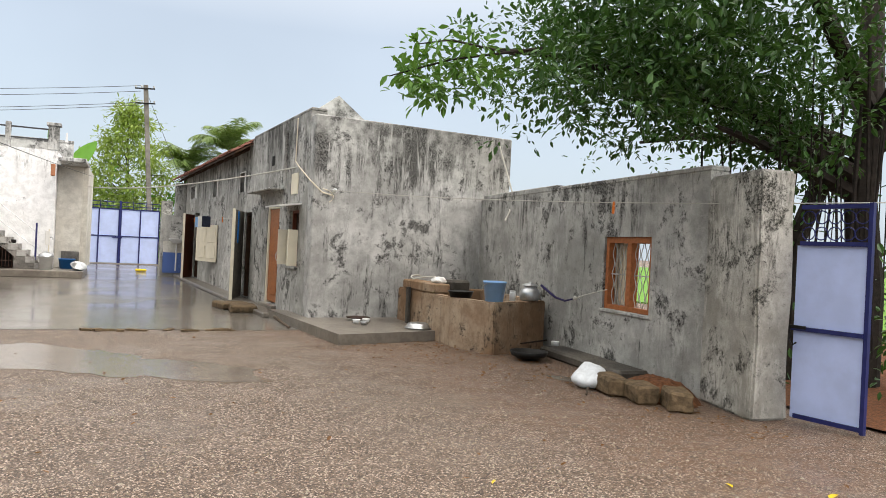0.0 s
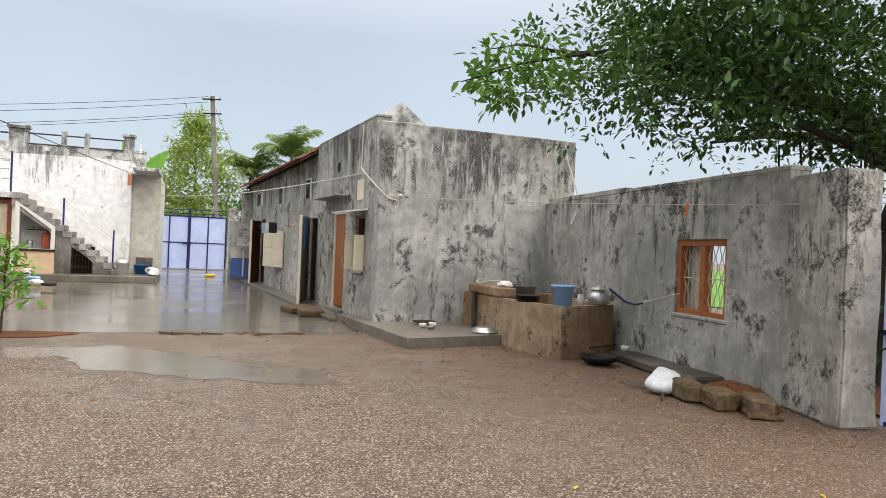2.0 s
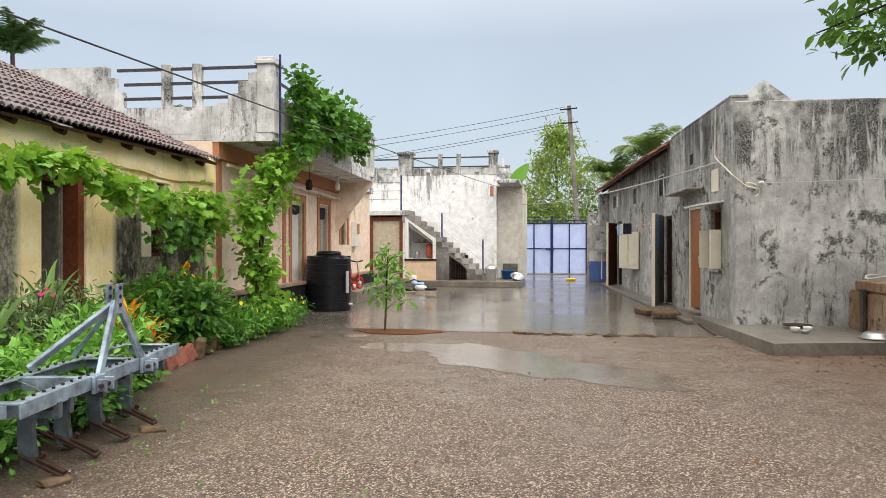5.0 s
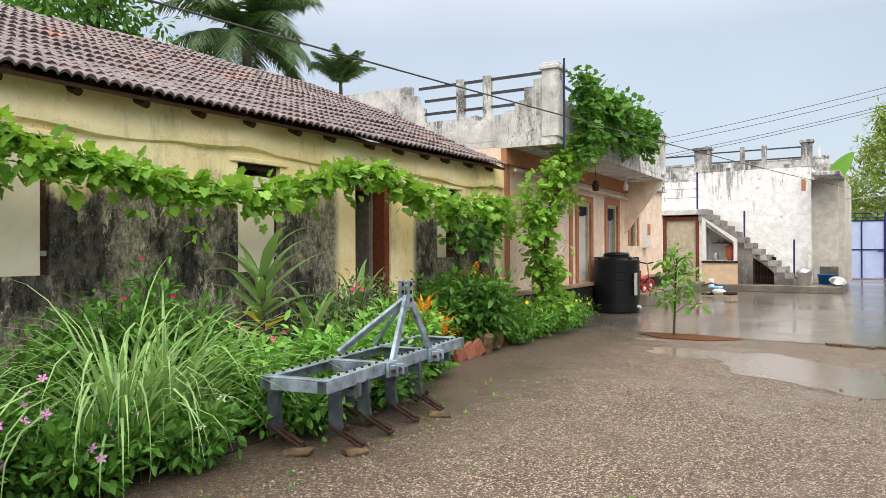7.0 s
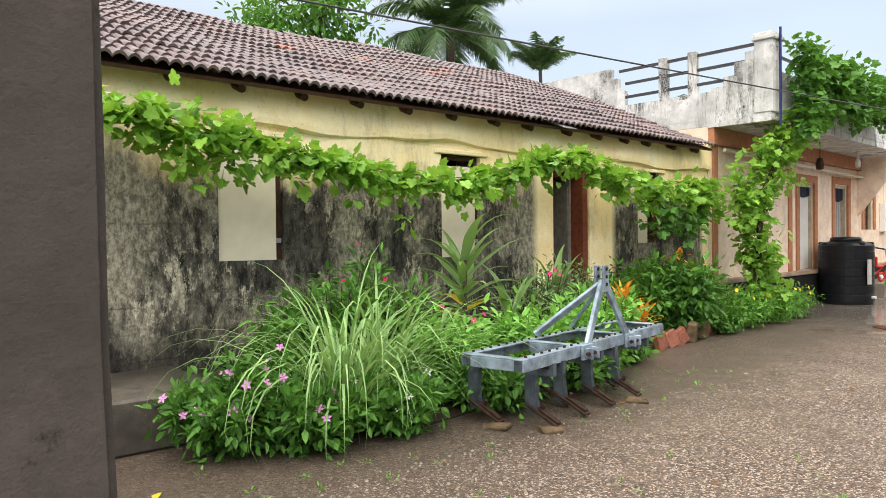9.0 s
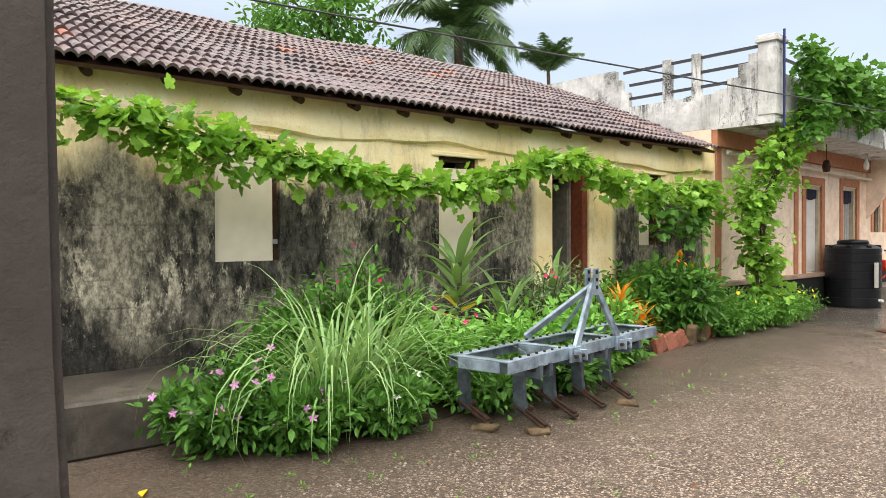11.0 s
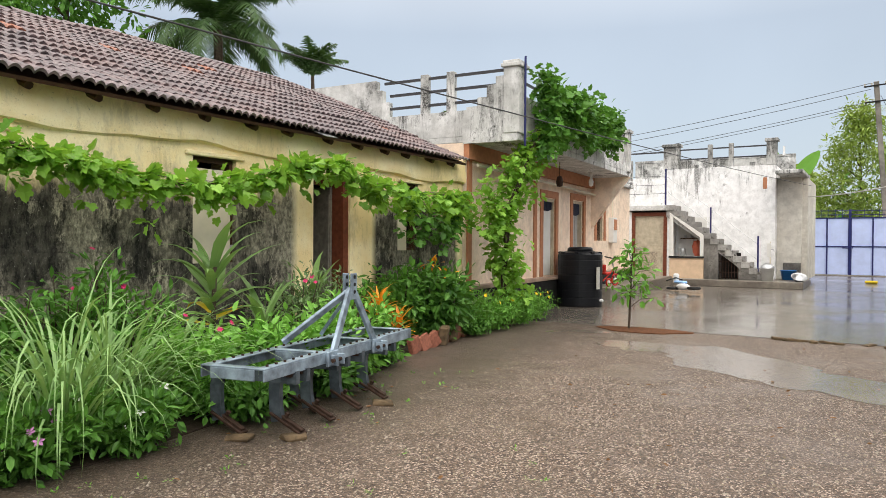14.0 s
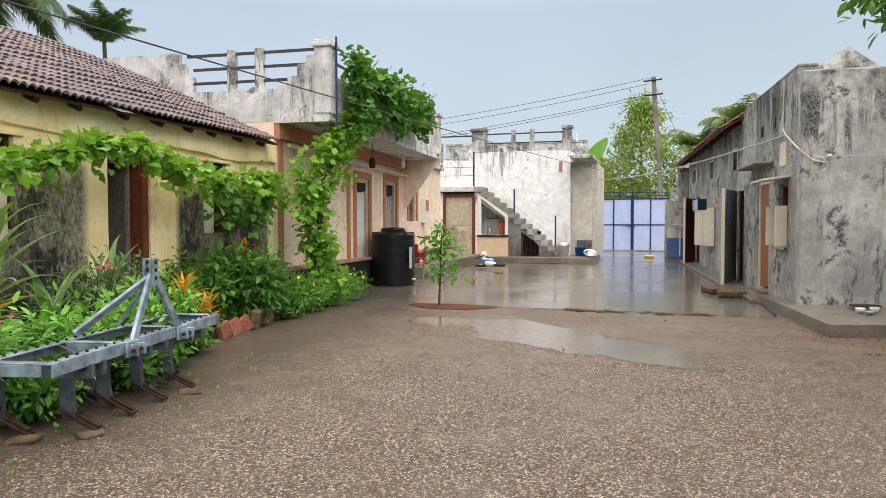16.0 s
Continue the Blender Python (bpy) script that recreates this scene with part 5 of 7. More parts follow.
tagged(part("wall_compound_patch", boxes((0, 3.52, 2.442, 0.25, 6.5, 2.53), bevel=0.012), M_GREYDARK), kind="structure").matrix_basis = CW
win = thing("wall_window", "varnished wooden window frame with a curved iron grille", "window", at_wall(0, 0, 0))
part("frame", boxes((0.03, 1.0, 0.78, 0.14, 1.07, 1.73), (0.03, 1.98, 0.78, 0.14, 2.05, 1.73), (0.03, 1.07, 1.65, 0.14, 1.98, 1.73), (0.03, 1.07, 0.78, 0.14, 1.98, 0.84), bevel=0.004), M_WOODPALE, win)
part("mullion", boxes((0.03, 1.46, 0.84, 0.14, 1.56, 1.65), bevel=0.004), M_WOODPALE, win)
part("sill", boxes((-0.02, 0.95, 0.73, 0.24, 2.10, 0.777), bevel=0.01), M_GREYDARK, win)
for y0, y1 in ((1.07, 1.46), (1.56, 1.98)):
    gr = part("grille", boxes((0.08, y0, 1.235, 0.09, y1, 1.25)), M_IRONPALE, win, "pale painted iron grille")
    for k in range(3):
        yc = y0 + (y1 - y0) * (k + 0.5) / 3
        for sgn in (-1, 1):
            pts = [(0.085, yc + sgn * (0.012 + 0.045 * abs(math.sin((z - 0.84) / 0.81 * math.pi * 3)) ** 2), z) for z in [0.84 + 0.81 * i / 18 for i in range(19)]]
            part("bar", tube(bmesh.new(), pts, 0.006, 5), M_IRONPALE, gr)
part("shutter", boxes((0.16, 2.0, 0.8, 0.19, 2.03, 1.70)), M_CREAM, win)
tagged(part("window_curtain", boxes(*[(0.2 + 0.015 * (k % 2), 1.60 + 0.055 * k, 0.72, 0.215 + 0.015 * (k % 2), 1.655 + 0.055 * k, 1.74) for k in range(8)]), M_CREAM), "pale board leaning behind the window grille", "board").matrix_basis = CW
tagged(part("drain_ledge", boxes((-0.42, 0.9, 0.0, -0.004, 3.0, 0.13), bevel=0.03), M_LEDGE), "low black wet cement ledge along the wall", "ledge").matrix_basis = CW


def battered(corners, top, lean, z0=0.0, cuts=6, rough=0.012):
    """An upright block from a plan outline, narrowing upwards, with worn faces."""
    bm = bmesh.new()
    cx = sum(p[0] for p in corners) / len(corners)
    cy = sum(p[1] for p in corners) / len(corners)
    rings = []
    for i in range(cuts + 1):
        f = i / cuts
        k = 1 - lean * f
        rings.append([bm.verts.new((cx + (x - cx) * k, cy + (y - cy) * k, z0 + (top - z0) * f)) for x, y in corners])
    n = len(corners)
    for a, b in zip(rings, rings[1:]):
        for k in range(n):
            bm.faces.new((a[k], a[(k + 1) % n], b[(k + 1) % n], b[k]))
    bm.faces.new(rings[-1])
    bm.faces.new(rings[0][::-1])
    bmesh.ops.recalc_face_normals(bm, faces=bm.faces)
    bmesh.ops.bevel(bm, geom=[e for e in bm.edges if len(e.link_faces) == 2 and e.calc_face_angle(0) > 0.5], offset=0.025, segments=2, affect="EDGES")
    for v in bm.verts:
        v.co += Vector((noise.noise(v.co * 3.1), noise.noise(v.co * 3.1 + Vector((9, 0, 0))), 0)) * rough * 2
    return bm


tagged(part("gate_pillar", battered([(5.59, 4.80), (6.01, 4.76), (6.24, 5.74), (5.84, 5.72)], 2.36, 0.03), M_PILLAR), "thick grey rendered gate pillar with peeling limewash", "gate pillar")
pl2 = tagged(part("gate_pier", battered([(-1.45, -0.10), (-0.88, -0.10), (-0.88, 0.728), (-1.45, 0.728)], 3.0, 0.012, cuts=8), M_PIER), "dark brown-grey cement pier beside the entrance", "gate pier")

side = thing("side_gate", "lilac-blue steel gate leaf with navy frame and mesh top", "gate", pose(6.05, 4.72, 0, 0, 0, -80.5))
part("panel", boxes((-0.04, 0, 0.04, 0.60, 0.02, 0.86), (-0.04, 0, 0.90, 0.60, 0.02, 1.66)), M_BLUE, side)
part("mid_bar", boxes((-0.06, -0.035, 0.86, 0.60, 0.03, 0.90)), M_NAVY, side)
part("upright", boxes((0.60, -0.02, 0.02, 0.635, 0.03, 2.05)), M_NAVY, side)
part("bottom_bar", boxes((0.0, -0.02, 0.04, 0.60, 0.03, 0.08)), M_NAVY, side)
part("top_bar", boxes((0.0, -0.03, 1.66, 0.60, 0.03, 1.70), (0.0, -0.03, 2.0, 0.60, 0.03, 2.04)), M_NAVY, side)
part("latch", boxes((-0.12, -0.05, 0.88, 0.1, -0.036, 0.91)), M_IRONDARK, side)
part("hook", tube(bmesh.new(), [(-0.05, -0.045, 0.88), (-0.05, -0.05, 0.76), (-0.02, -0.05, 0.72), (0.02, -0.05, 0.75)], 0.008, 5), M_IRONDARK, side)
for k in range(5):
    for j in range(2):
        cx, cz = 0.06 + 0.12 * k, 1.775 + 0.15 * j
        part("scroll", tube(bmesh.new(), [(cx + 0.06 * math.cos(a), 0, cz + 0.06 * math.sin(a)) for a in [k2 * math.pi / 6 for k2 in range(13)]], 0.006, 5, cap=False), M_NAVY, side)
side2 = thing("transom", "navy steel mesh panel over the gateway", "gate top", pose(6.165, 3.95, 0, 0, 0, -80.5))
part("bar", boxes((0.0, -0.02, 1.66, 1.6, 0.02, 1.70), (0.0, -0.02, 2.02, 1.6, 0.02, 2.06)), M_NAVY, side2)
for k in range(11):
    part("upright", boxes((0.14 * k, -0.008, 1.70, 0.14 * k + 0.016, 0.008, 2.02)), M_NAVY, side2)
part("leg", boxes((1.55, -0.02, 0.0, 1.6, 0.02, 1.66)), M_NAVY, side2)

# outside ground behind the wall, and the field seen through the window
bm = bmesh.new()
bmesh.ops.create_grid(bm, x_segments=30, y_segments=30, size=4.5)
for v in bm.verts:
    v.co.z = 0.03 + 0.05 * noise.noise(v.co * 0.9)
earth = tagged(part("earth", bm, M_LITTER), "red-brown leaf-strewn earth under the tree", "earth", kind="structure")
earth.location = (11.0, 5.2, 0)
tagged(part("field", outline_sheet([(15.6, -30), (120, -30), (120, 90), (15.6, 90)], -0.02, 0.05), M_FIELD), "bright green paddy field beyond the wall", "field", kind="structure")

# red earth mound and laterite blocks against the pillar
bm = bmesh.new()
bmesh.ops.create_grid(bm, x_segments=22, y_segments=22, size=0.5)
for v in bm.verts:
    r = min(1.0, math.hypot(v.co.x, v.co.y) / 0.5)
    v.co.z = 0.21 * (1 - r ** 3) + 0.035 * noise.noise(v.co * 9) - 0.02
    v.co.x *= 0.75
    v.co.y *= 1.15
tagged(part("earth_mound", bm, M_LITTER, smooth=True), "red earth heap with wet leaves behind stone blocks", "earth heap", kind="stuff").matrix_basis = pose(5.52, 5.98, 0, 0, 0, -8)
for i, (x, y, rz, l) in enumerate(((5.07, 6.20, 76, 0.46), (5.12, 5.78, 72, 0.42), (5.27, 5.42, 60, 0.44))):
    bm = boxes((-l / 2, -0.12, 0, l / 2, 0.12, 0.19), bevel=0.025)
    bmesh.ops.subdivide_edges(bm, edges=bm.edges[:], cuts=2, use_grid_fill=True)
    for v in bm.verts:
        v.co += Vector((noise.noise(v.co * 11 + Vector((i, 0, 0))), noise.noise(v.co * 11 + Vector((0, i, 5))), noise.noise(v.co * 11 + Vector((3, 0, i))))) * 0.022
    tagged(part("stone_block", bm, M_STONE), "mossy laterite building block beside the red earth", "stone block", "laterite blocks").matrix_basis = pose(x, y, 0, 0, 0, rz)
bm = bmesh.new()
bmesh.ops.create_icosphere(bm, subdivisions=3, radius=0.2)
for v in bm.verts:
    v.co.z = v.co.z * 0.55 + 0.085 + max(0, v.co.x) * 0.45
    v.co *= 1 + 0.3 * noise.noise(v.co * 7)
    v.co.z = max(0.0, v.co.z)
bag = thing("cement_bag", "crumpled white woven sack with blue print", "sack", pose(5.04, 6.52, 0, 0, 0, 60))
part("sack", bm, M_SACK, bag, smooth=True)
part("print", boxes(*[(-0.1 + 0.05 * k, -0.172, 0.10, -0.065 + 0.05 * k, -0.160, 0.135) for k in range(5)], m=pose(0, 0, 0, -14, 0, 0)), M_BLUEDEEP, bag, "blue printed bars")
part("stick", tube(bmesh.new(), [(-0.55, 0.1, 0.02), (-0.2, 0.05, 0.03), (0.0, 0.1, 0.02)], 0.012, 5), M_BARK, bag)

# ---- washing tank by the wall ----
TUB = [(4.76, 9.68), (5.01, 8.78), (6.16, 9.28), (6.42, 11.9), (4.76, 12.0)]
tub = thing("washing_tank", "rust-stained cement washing tank by the wall", "water tank")


def ring_wall(pts, th, z0, z1):
    cx = sum(p[0] for p in pts) / len(pts)
    cy = sum(p[1] for p in pts) / len(pts)
    inn = [(x + (cx - x) * th, y + (cy - y) * th) for x, y in pts]
    bm = bmesh.new()
    n = len(pts)
    o0 = [bm.verts.new((x, y, z0)) for x, y in pts]
    o1 = [bm.verts.new((x, y, z1)) for x, y in pts]
    i0 = [bm.verts.new((x, y, z0 + 0.1)) for x, y in inn]
    i1 = [bm.verts.new((x, y, z1)) for x, y in inn]
    for k in range(n):
        q = (k + 1) % n
        bm.faces.new((o0[k], o0[q], o1[q], o1[k]))
        bm.faces.new((o1[k], o1[q], i1[q], i1[k]))
        bm.faces.new((i1[k], i1[q], i0[q], i0[k]))
    bm.faces.new(i0)
    bmesh.ops.recalc_face_normals(bm, faces=bm.faces)
    bmesh.ops.bevel(bm, geom=[e for e in bm.edges if len(e.link_faces) == 2 and e.calc_face_angle(0) > 0.5], offset=0.02, segments=2, affect="EDGES")
    return bm


part("basin", ring_wall(TUB, 0.17, 0.0, 0.74), M_TUB, tub)
part("water", outline_sheet([(5.1, 9.7), (5.22, 9.2), (6.05, 9.6), (6.15, 11.5), (5.1, 11.5)], 0.55, 0.56), M_WATER, tub)
part("side_slab", boxes((-0.04, 0, 0.0, 0.0, 0.12, 0.78), m=pose(4.73, 11.3, 0.0)), M_LEDGE, tub)
part("ledge_block", boxes((4.75, 10.35, 0.745, 5.03, 11.75, 0.90), bevel=0.02), M_TUB, tub, "rough cement block along the rim")
part("bottom_bar", tube(bmesh.new(), [(5.55, 8.93, 0.14), (6.2, 9.26, 0.14)], 0.012, 6), M_RUST, tub)
tagged(part("stone_slab", boxes((-0.2, -0.15, 0, 0.2, 0.15, 0.2), bevel=0.04), M_LEDGE), "black sooty stone on the tank rim", "stone").matrix_basis = pose(5.45, 11.0, 0.742, 0, 0, 12)
tagged(part("stone_slab", boxes((-0.15, -0.05, 0, 0.16, 0.05, 0.34), bevel=0.05), M_LEDGE), "black flat stone leaning on the wall", "stone").matrix_basis = pose(6.3, 9.55, 0.74, 8, 14, 70)
bucket("bucket", 5.12, 9.02, 0.742, 0.165, 0.29, M_BLUEPLASTIC, "light blue plastic bucket on the tank rim", rz=20)
jar = thing("plastic_jar", "small white plastic jar on the tank rim", "jar", pose(5.48, 9.12, 0.742))
part("body", lathe([(0, 0), (0.045, 0), (0.047, 0.12), (0.04, 0.13), (0, 0.13)], 14), M_WHITEPLASTIC, jar, smooth=True)
part("cap", lathe([(0.043, 0.131), (0.043, 0.155), (0, 0.156)], 14), M_WHITEPLASTIC, jar)
ves = thing("aluminium_pot", "dull aluminium water pot on the tank rim", "pot", pose(5.86, 9.26, 0.742))
part("body", lathe([(0, 0), (0.13, 0.0), (0.15, 0.03), (0.155, 0.12), (0.13, 0.17), (0.085, 0.195), (0.09, 0.215), (0.125, 0.225), (0.12, 0.235), (0.08, 0.222)], 24), M_STEELPLAIN, ves, smooth=True)
part("lid", lathe([(0.12, 0.238), (0.07, 0.262), (0.02, 0.27), (0.02, 0.285), (0, 0.287)], 20), M_STEELPLAIN, ves, smooth=True)
pan = thing("iron_pan", "black iron pan on the tank rim", "pan", pose(4.92, 9.72, 0.742))
part("body", lathe([(0, 0), (0.16, 0), (0.19, 0.08), (0.205, 0.085), (0.2, 0.095), (0.175, 0.07), (0.15, 0.015), (0, 0.012)], 24), M_IRONDARK, pan, smooth=True)
wok = thing("iron_wok", "blackened iron wok with ash on the gravel", "pan", pose(5.32, 8.32, 0.0))
part("body", lathe([(0, 0), (0.13, 0.01), (0.22, 0.07), (0.25, 0.13), (0.262, 0.13), (0.24, 0.07), (0.14, 0.03), (0, 0.02)], 26), M_IRONDARK, wok, smooth=True)
bm = bmesh.new()
rnd = random.Random(4)
for k in range(14):
    a = rnd.uniform(0, 6.28)
    tube(bm, [(0.1 * math.cos(a), 0.1 * math.sin(a), 0.04), (0.1 * math.cos(a) + rnd.uniform(-0.08, 0.08), 0.1 * math.sin(a) + rnd.uniform(-0.08, 0.08), 0.055)], 0.006, 4)
part("sticks", bm, M_GREYWOOD, wok)
bowl = thing("steel_basin", "upturned aluminium basin on the platform", "basin", pose(4.58, 10.55, 0.172))
part("body", lathe([(0.215, 0.0), (0.22, 0.012), (0.19, 0.02), (0.165, 0.07), (0.14, 0.085), (0, 0.09)], 26), M_STEELPLAIN, bowl, smooth=True)
for x, y, lab in ((3.75, 11.2, "white plastic cup on the platform"), (3.95, 11.3, "white plastic tub on the platform"), (6.02, 8.75, "white plastic tub on the black ledge")):
    c = thing("plastic_cup", lab, "cup", pose(x, y, 0.172 if x < 5 else 0.13))
    part("body", lathe([(0, 0), (0.05, 0), (0.065, 0.06), (0.06, 0.065), (0.0, 0.05)], 14), M_WHITEPLASTIC, c, smooth=True)
pl = thing("iron_plate", "dark iron griddle plate on the platform", "plate", pose(3.95, 11.75, 0.172))
part("disc", lathe([(0, 0.0), (0.2, 0.03), (0.21, 0.045), (0.19, 0.045), (0, 0.02)], 20), M_RUST, pl, smooth=True)
sh = thing("scoop", "small steel scoop on the platform", "scoop", pose(3.82, 11.0, 0.172))
part("bowl", lathe([(0, 0), (0.05, 0.0), (0.07, 0.05), (0.06, 0.05), (0, 0.015)], 12), M_STEELPLAIN, sh, smooth=True)
hose = thing("hose", "pale hose and white cloth on the tank block", "hose", pose(4.95, 11.2, 0.905))
part("coil", tube(bmesh.new(), [(-0.08 + 0.16 * math.sin(k * 0.6), -0.4 + 0.06 * k, 0.02 + 0.06 * abs(math.sin(k * 0.45))) for k in range(13)], 0.014, 6), M_ROPE, hose)
bm = bmesh.new()
bmesh.ops.create_icosphere(bm, subdivisions=3, radius=0.13)
for v in bm.verts:
    v.co.z = max(0.0, v.co.z * 0.5 + 0.03)
    v.co *= 1 + 0.35 * noise.noise(v.co * 14)
    v.co.z = max(0.0, v.co.z)
bmesh.ops.translate(bm, verts=bm.verts, vec=(0, 0.32 - 0.9, 0))
part("cloth", bm, M_WHITEPAINT, hose)
net = thing("net_rope", "purple net twisted round a rope to the window", "net")
part("net", tube(bmesh.new(), [(6.05, 9.25, 0.98), (6.12, 8.95, 0.82), (6.05, 8.6, 0.80), (5.98, 8.3, 0.85)], 0.02, 6, 0.012), M_PURPLE, net)
part("rope", tube(bmesh.new(), [(5.98, 8.3, 0.85), (5.96, 8.0, 0.93), (6.1, 7.7, 1.03)], 0.008, 6), M_ROPE, net)
part("knot", lathe([(0, -0.03), (0.03, -0.01), (0.03, 0.02), (0, 0.04)], 8, m=pose(5.98, 8.25, 0.86)), M_ROPE, net)
hang = thing("hanging_pipe", "thin cable and orange pipe hanging from the wall top", "pipe")
part("pipe", tube(bmesh.new(), [(6.45, 11.55, 3.4), (6.55, 11.4, 2.9), (6.6, 11.2, 2.45), (6.35, 10.9, 2.15), (6.22, 10.8, 2.0)], 0.016, 6), M_ROPE, hang)

# ---- black tank, sapling ----
tank = thing("water_tank", "black ribbed plastic water storage tank on the ground", "water tank", pose(-4.60, 15.2, 0.018) @ Matrix.Diagonal((1.1, 1.1, 1.09, 1)))
prof = [(0, 0), (0.43, 0.0)]
for k in range(6):
    z = 0.04 + k * 0.15
    prof += [(0.44, z), (0.44, z + 0.12), (0.434, z + 0.125), (0.434, z + 0.145)]
prof += [(0.44, 0.95), (0.44, 1.02), (0.40, 1.06), (0.24, 1.10)]
part("body", lathe(prof, 40), M_PLASTICBLACK, tank)
part("lid", lathe([(0.24, 1.095), (0.25, 1.10), (0.25, 1.14), (0.22, 1.17), (0, 1.18)], 28), M_PLASTICBLACK, tank, smooth=True)
for k in range(8):
    a = k * math.pi / 4 + 0.2
    part("shoulder_rib", boxes((0.24, -0.04, 0.0, 0.43, 0.04, 0.05), m=pose(0, 0, 1.03, 0, 0, math.degrees(a)), bevel=0.01), M_PLASTICBLACK, tank)
part("outlet", tube(bmesh.new(), [(0.42, -0.05, 0.12), (0.5, -0.06, 0.12)], 0.025, 8), M_WHITEPLASTIC, tank)
part("label_plate", boxes((0.425, -0.24, 0.35, 0.446, -0.10, 0.78)), M_IRONPALE, tank, "pale worn printed label")


def leafy_shrub(name, label, x, y, h, r, stems, per, size, kind, mat, seed, category="shrub", base=0.0, lift=0.25, group="", droop=0.25, spread=0.08, dense=1.0):
    """A shrub of several stems with leaf tufts along them."""
    rnd = random.Random(seed)
    t = thing(name, label, category, pose(x, y, base), group)
    sb, cents = bmesh.new(), []
    for _ in range(stems):
        a, f = rnd.uniform(0, 6.28), rnd.uniform(0.2, 1.0) ** 0.6
        tip = Vector((r * f * math.cos(a), r * f * math.sin(a), h * (1 - 0.45 * f * f) * rnd.uniform(0.75, 1.05)))
        root = Vector((tip.x * 0.25, tip.y * 0.25, 0))
        mid = root.lerp(tip, 0.5) + Vector((0, 0, 0.08 * h))
        pts = [root, mid, tip]
        tube(sb, pts, 0.008 + 0.006 * h, 5, 0.003)
        for k in range(int(7 * dense)):
            g = lift + (1 - lift) * (k + rnd.random()) / int(7 * dense)
            p = root.lerp(mid, g * 2) if g < 0.5 else mid.lerp(tip, g * 2 - 1)
            cents.append(tuple(p + Vector((rnd.gauss(0, 1), rnd.gauss(0, 1), rnd.gauss(0, 0.6))) * 0.05))
    part("branching", sb, M_BARK if h > 0.8 else mat, t)
    v, f = clusters(cents, per, spread, size, kind, seed, droop=droop)
    v[:, 2] = np.maximum(v[:, 2], 0.01)
    ob = mesh_from("foliage", v, f, mat, t)
    return t, cents


def blossoms(owner, cents, n, r, mat, seed, petals=5):
    rnd = random.Random(seed)
    for c in rnd.sample(cents, min(n, len(cents))):
        bm = bmesh.new()
        m = Matrix.Translation(Vector(c) * 1.12 + Vector((0.05, -0.02, 0.05))) @ pose(0, 0, 0, rnd.uniform(20, 80), rnd.uniform(-30, 30), rnd.uniform(20, 110))
        for k in range(petals):
            a = 2 * math.pi * k / petals
            q = [(0, 0, 0), (r * 0.6 * math.cos(a - 0.5), r * 0.6 * math.sin(a - 0.5), r * 0.15), (r * math.cos(a), r * math.sin(a), r * 0.1), (r * 0.6 * math.cos(a + 0.5), r * 0.6 * math.sin(a + 0.5), r * 0.15)]
            bm.faces.new([bm.verts.new(m @ Vector(p)) for p in q])
        part("flower", bm, mat, owner)


sap = thing("sapling", "young broad-leaved sapling with a bare thin stem in wet earth", "sapling", pose(-2.44, 11.68, 0))
part("trunk", tube(bmesh.new(), [(0.0, 0, 0), (0.02, 0, 0.5), (0.03, 0.02, 0.95), (0.05, 0.02, 1.36)], 0.02, 6, 0.008), M_BARK, sap)
rnd = random.Random(40)
for k in range(15):
    z = 0.42 + 0.055 * k
    a, reach = 2.4 * k, 0.40 * (1.0 - 0.55 * k / 15) * rnd.uniform(0.75, 1.1)
    tip = Vector((0.03 + reach * math.cos(a), reach * math.sin(a), z + 0.10))
    part("twig", tube(bmesh.new(), [(0.02, 0.01, z - 0.06), tip * 0.5 + Vector((0, 0, z * 0.5 + 0.03)), tip], 0.007, 5, 0.003), M_BARK, sap)
    v, f = clusters([tuple(Vector((0.02, 0.01, z)).lerp(tip, g)) for g in (0.55, 0.8, 1.0)], 4, 0.045, 0.15, "oval", 400 + k, droop=0.45)
    mesh_from("leaf_tuft", v, f, M_LIME, sap)["kind"] = "stuff"
v, f = clusters([(0.05, 0.02, 1.36), (0.04, 0.02, 1.22)], 6, 0.05, 0.12, "oval", 41)
mesh_from("top_leaves", v, f, M_LIME, sap)["kind"] = "stuff"
tagged(part("earth_ring", outline_sheet([(-2.2 + (0.55 + 0.1 * math.sin(3 * a)) * math.cos(a) * 1.3, 11.58 + 0.35 * math.sin(a)) for a in [k * 6.283 / 30 for k in range(30)]], 0.0, 0.014), M_LITTER), "patch of wet red earth round the sapling", "earth", kind="stuff")

# ---- cultivator ----
cul = thing("cultivator", "blue-grey steel tractor cultivator standing on its tines", "cultivator", pose(-2.80, 4.69, 0, 0, 0, 10.5))
YA, YB, XA, XB, ZT = -1.16, 1.17, -0.25, 0.25, 0.57


def angle_bar(a, b, w, h, t, flip=1, m=None):
    """An L-section bar from a to b along x or y."""
    (x0, y0), (x1, y1) = a, b
    if abs(y1 - y0) > abs(x1 - x0):
        return boxes((min(x0, x0 + flip * w), y0, ZT - t, max(x0, x0 + flip * w), y1, ZT), (min(x0, x0 + flip * t), y0, ZT - h, max(x0, x0 + flip * t), y1, ZT - t), bevel=0.003)
    return boxes((x0, min(y0, y0 + flip * w), ZT - t, x1, max(y0, y0 + flip * w), ZT), (x0, min(y0, y0 + flip * t), ZT - h, x1, max(y0, y0 + flip * t), ZT - t), bevel=0.003)


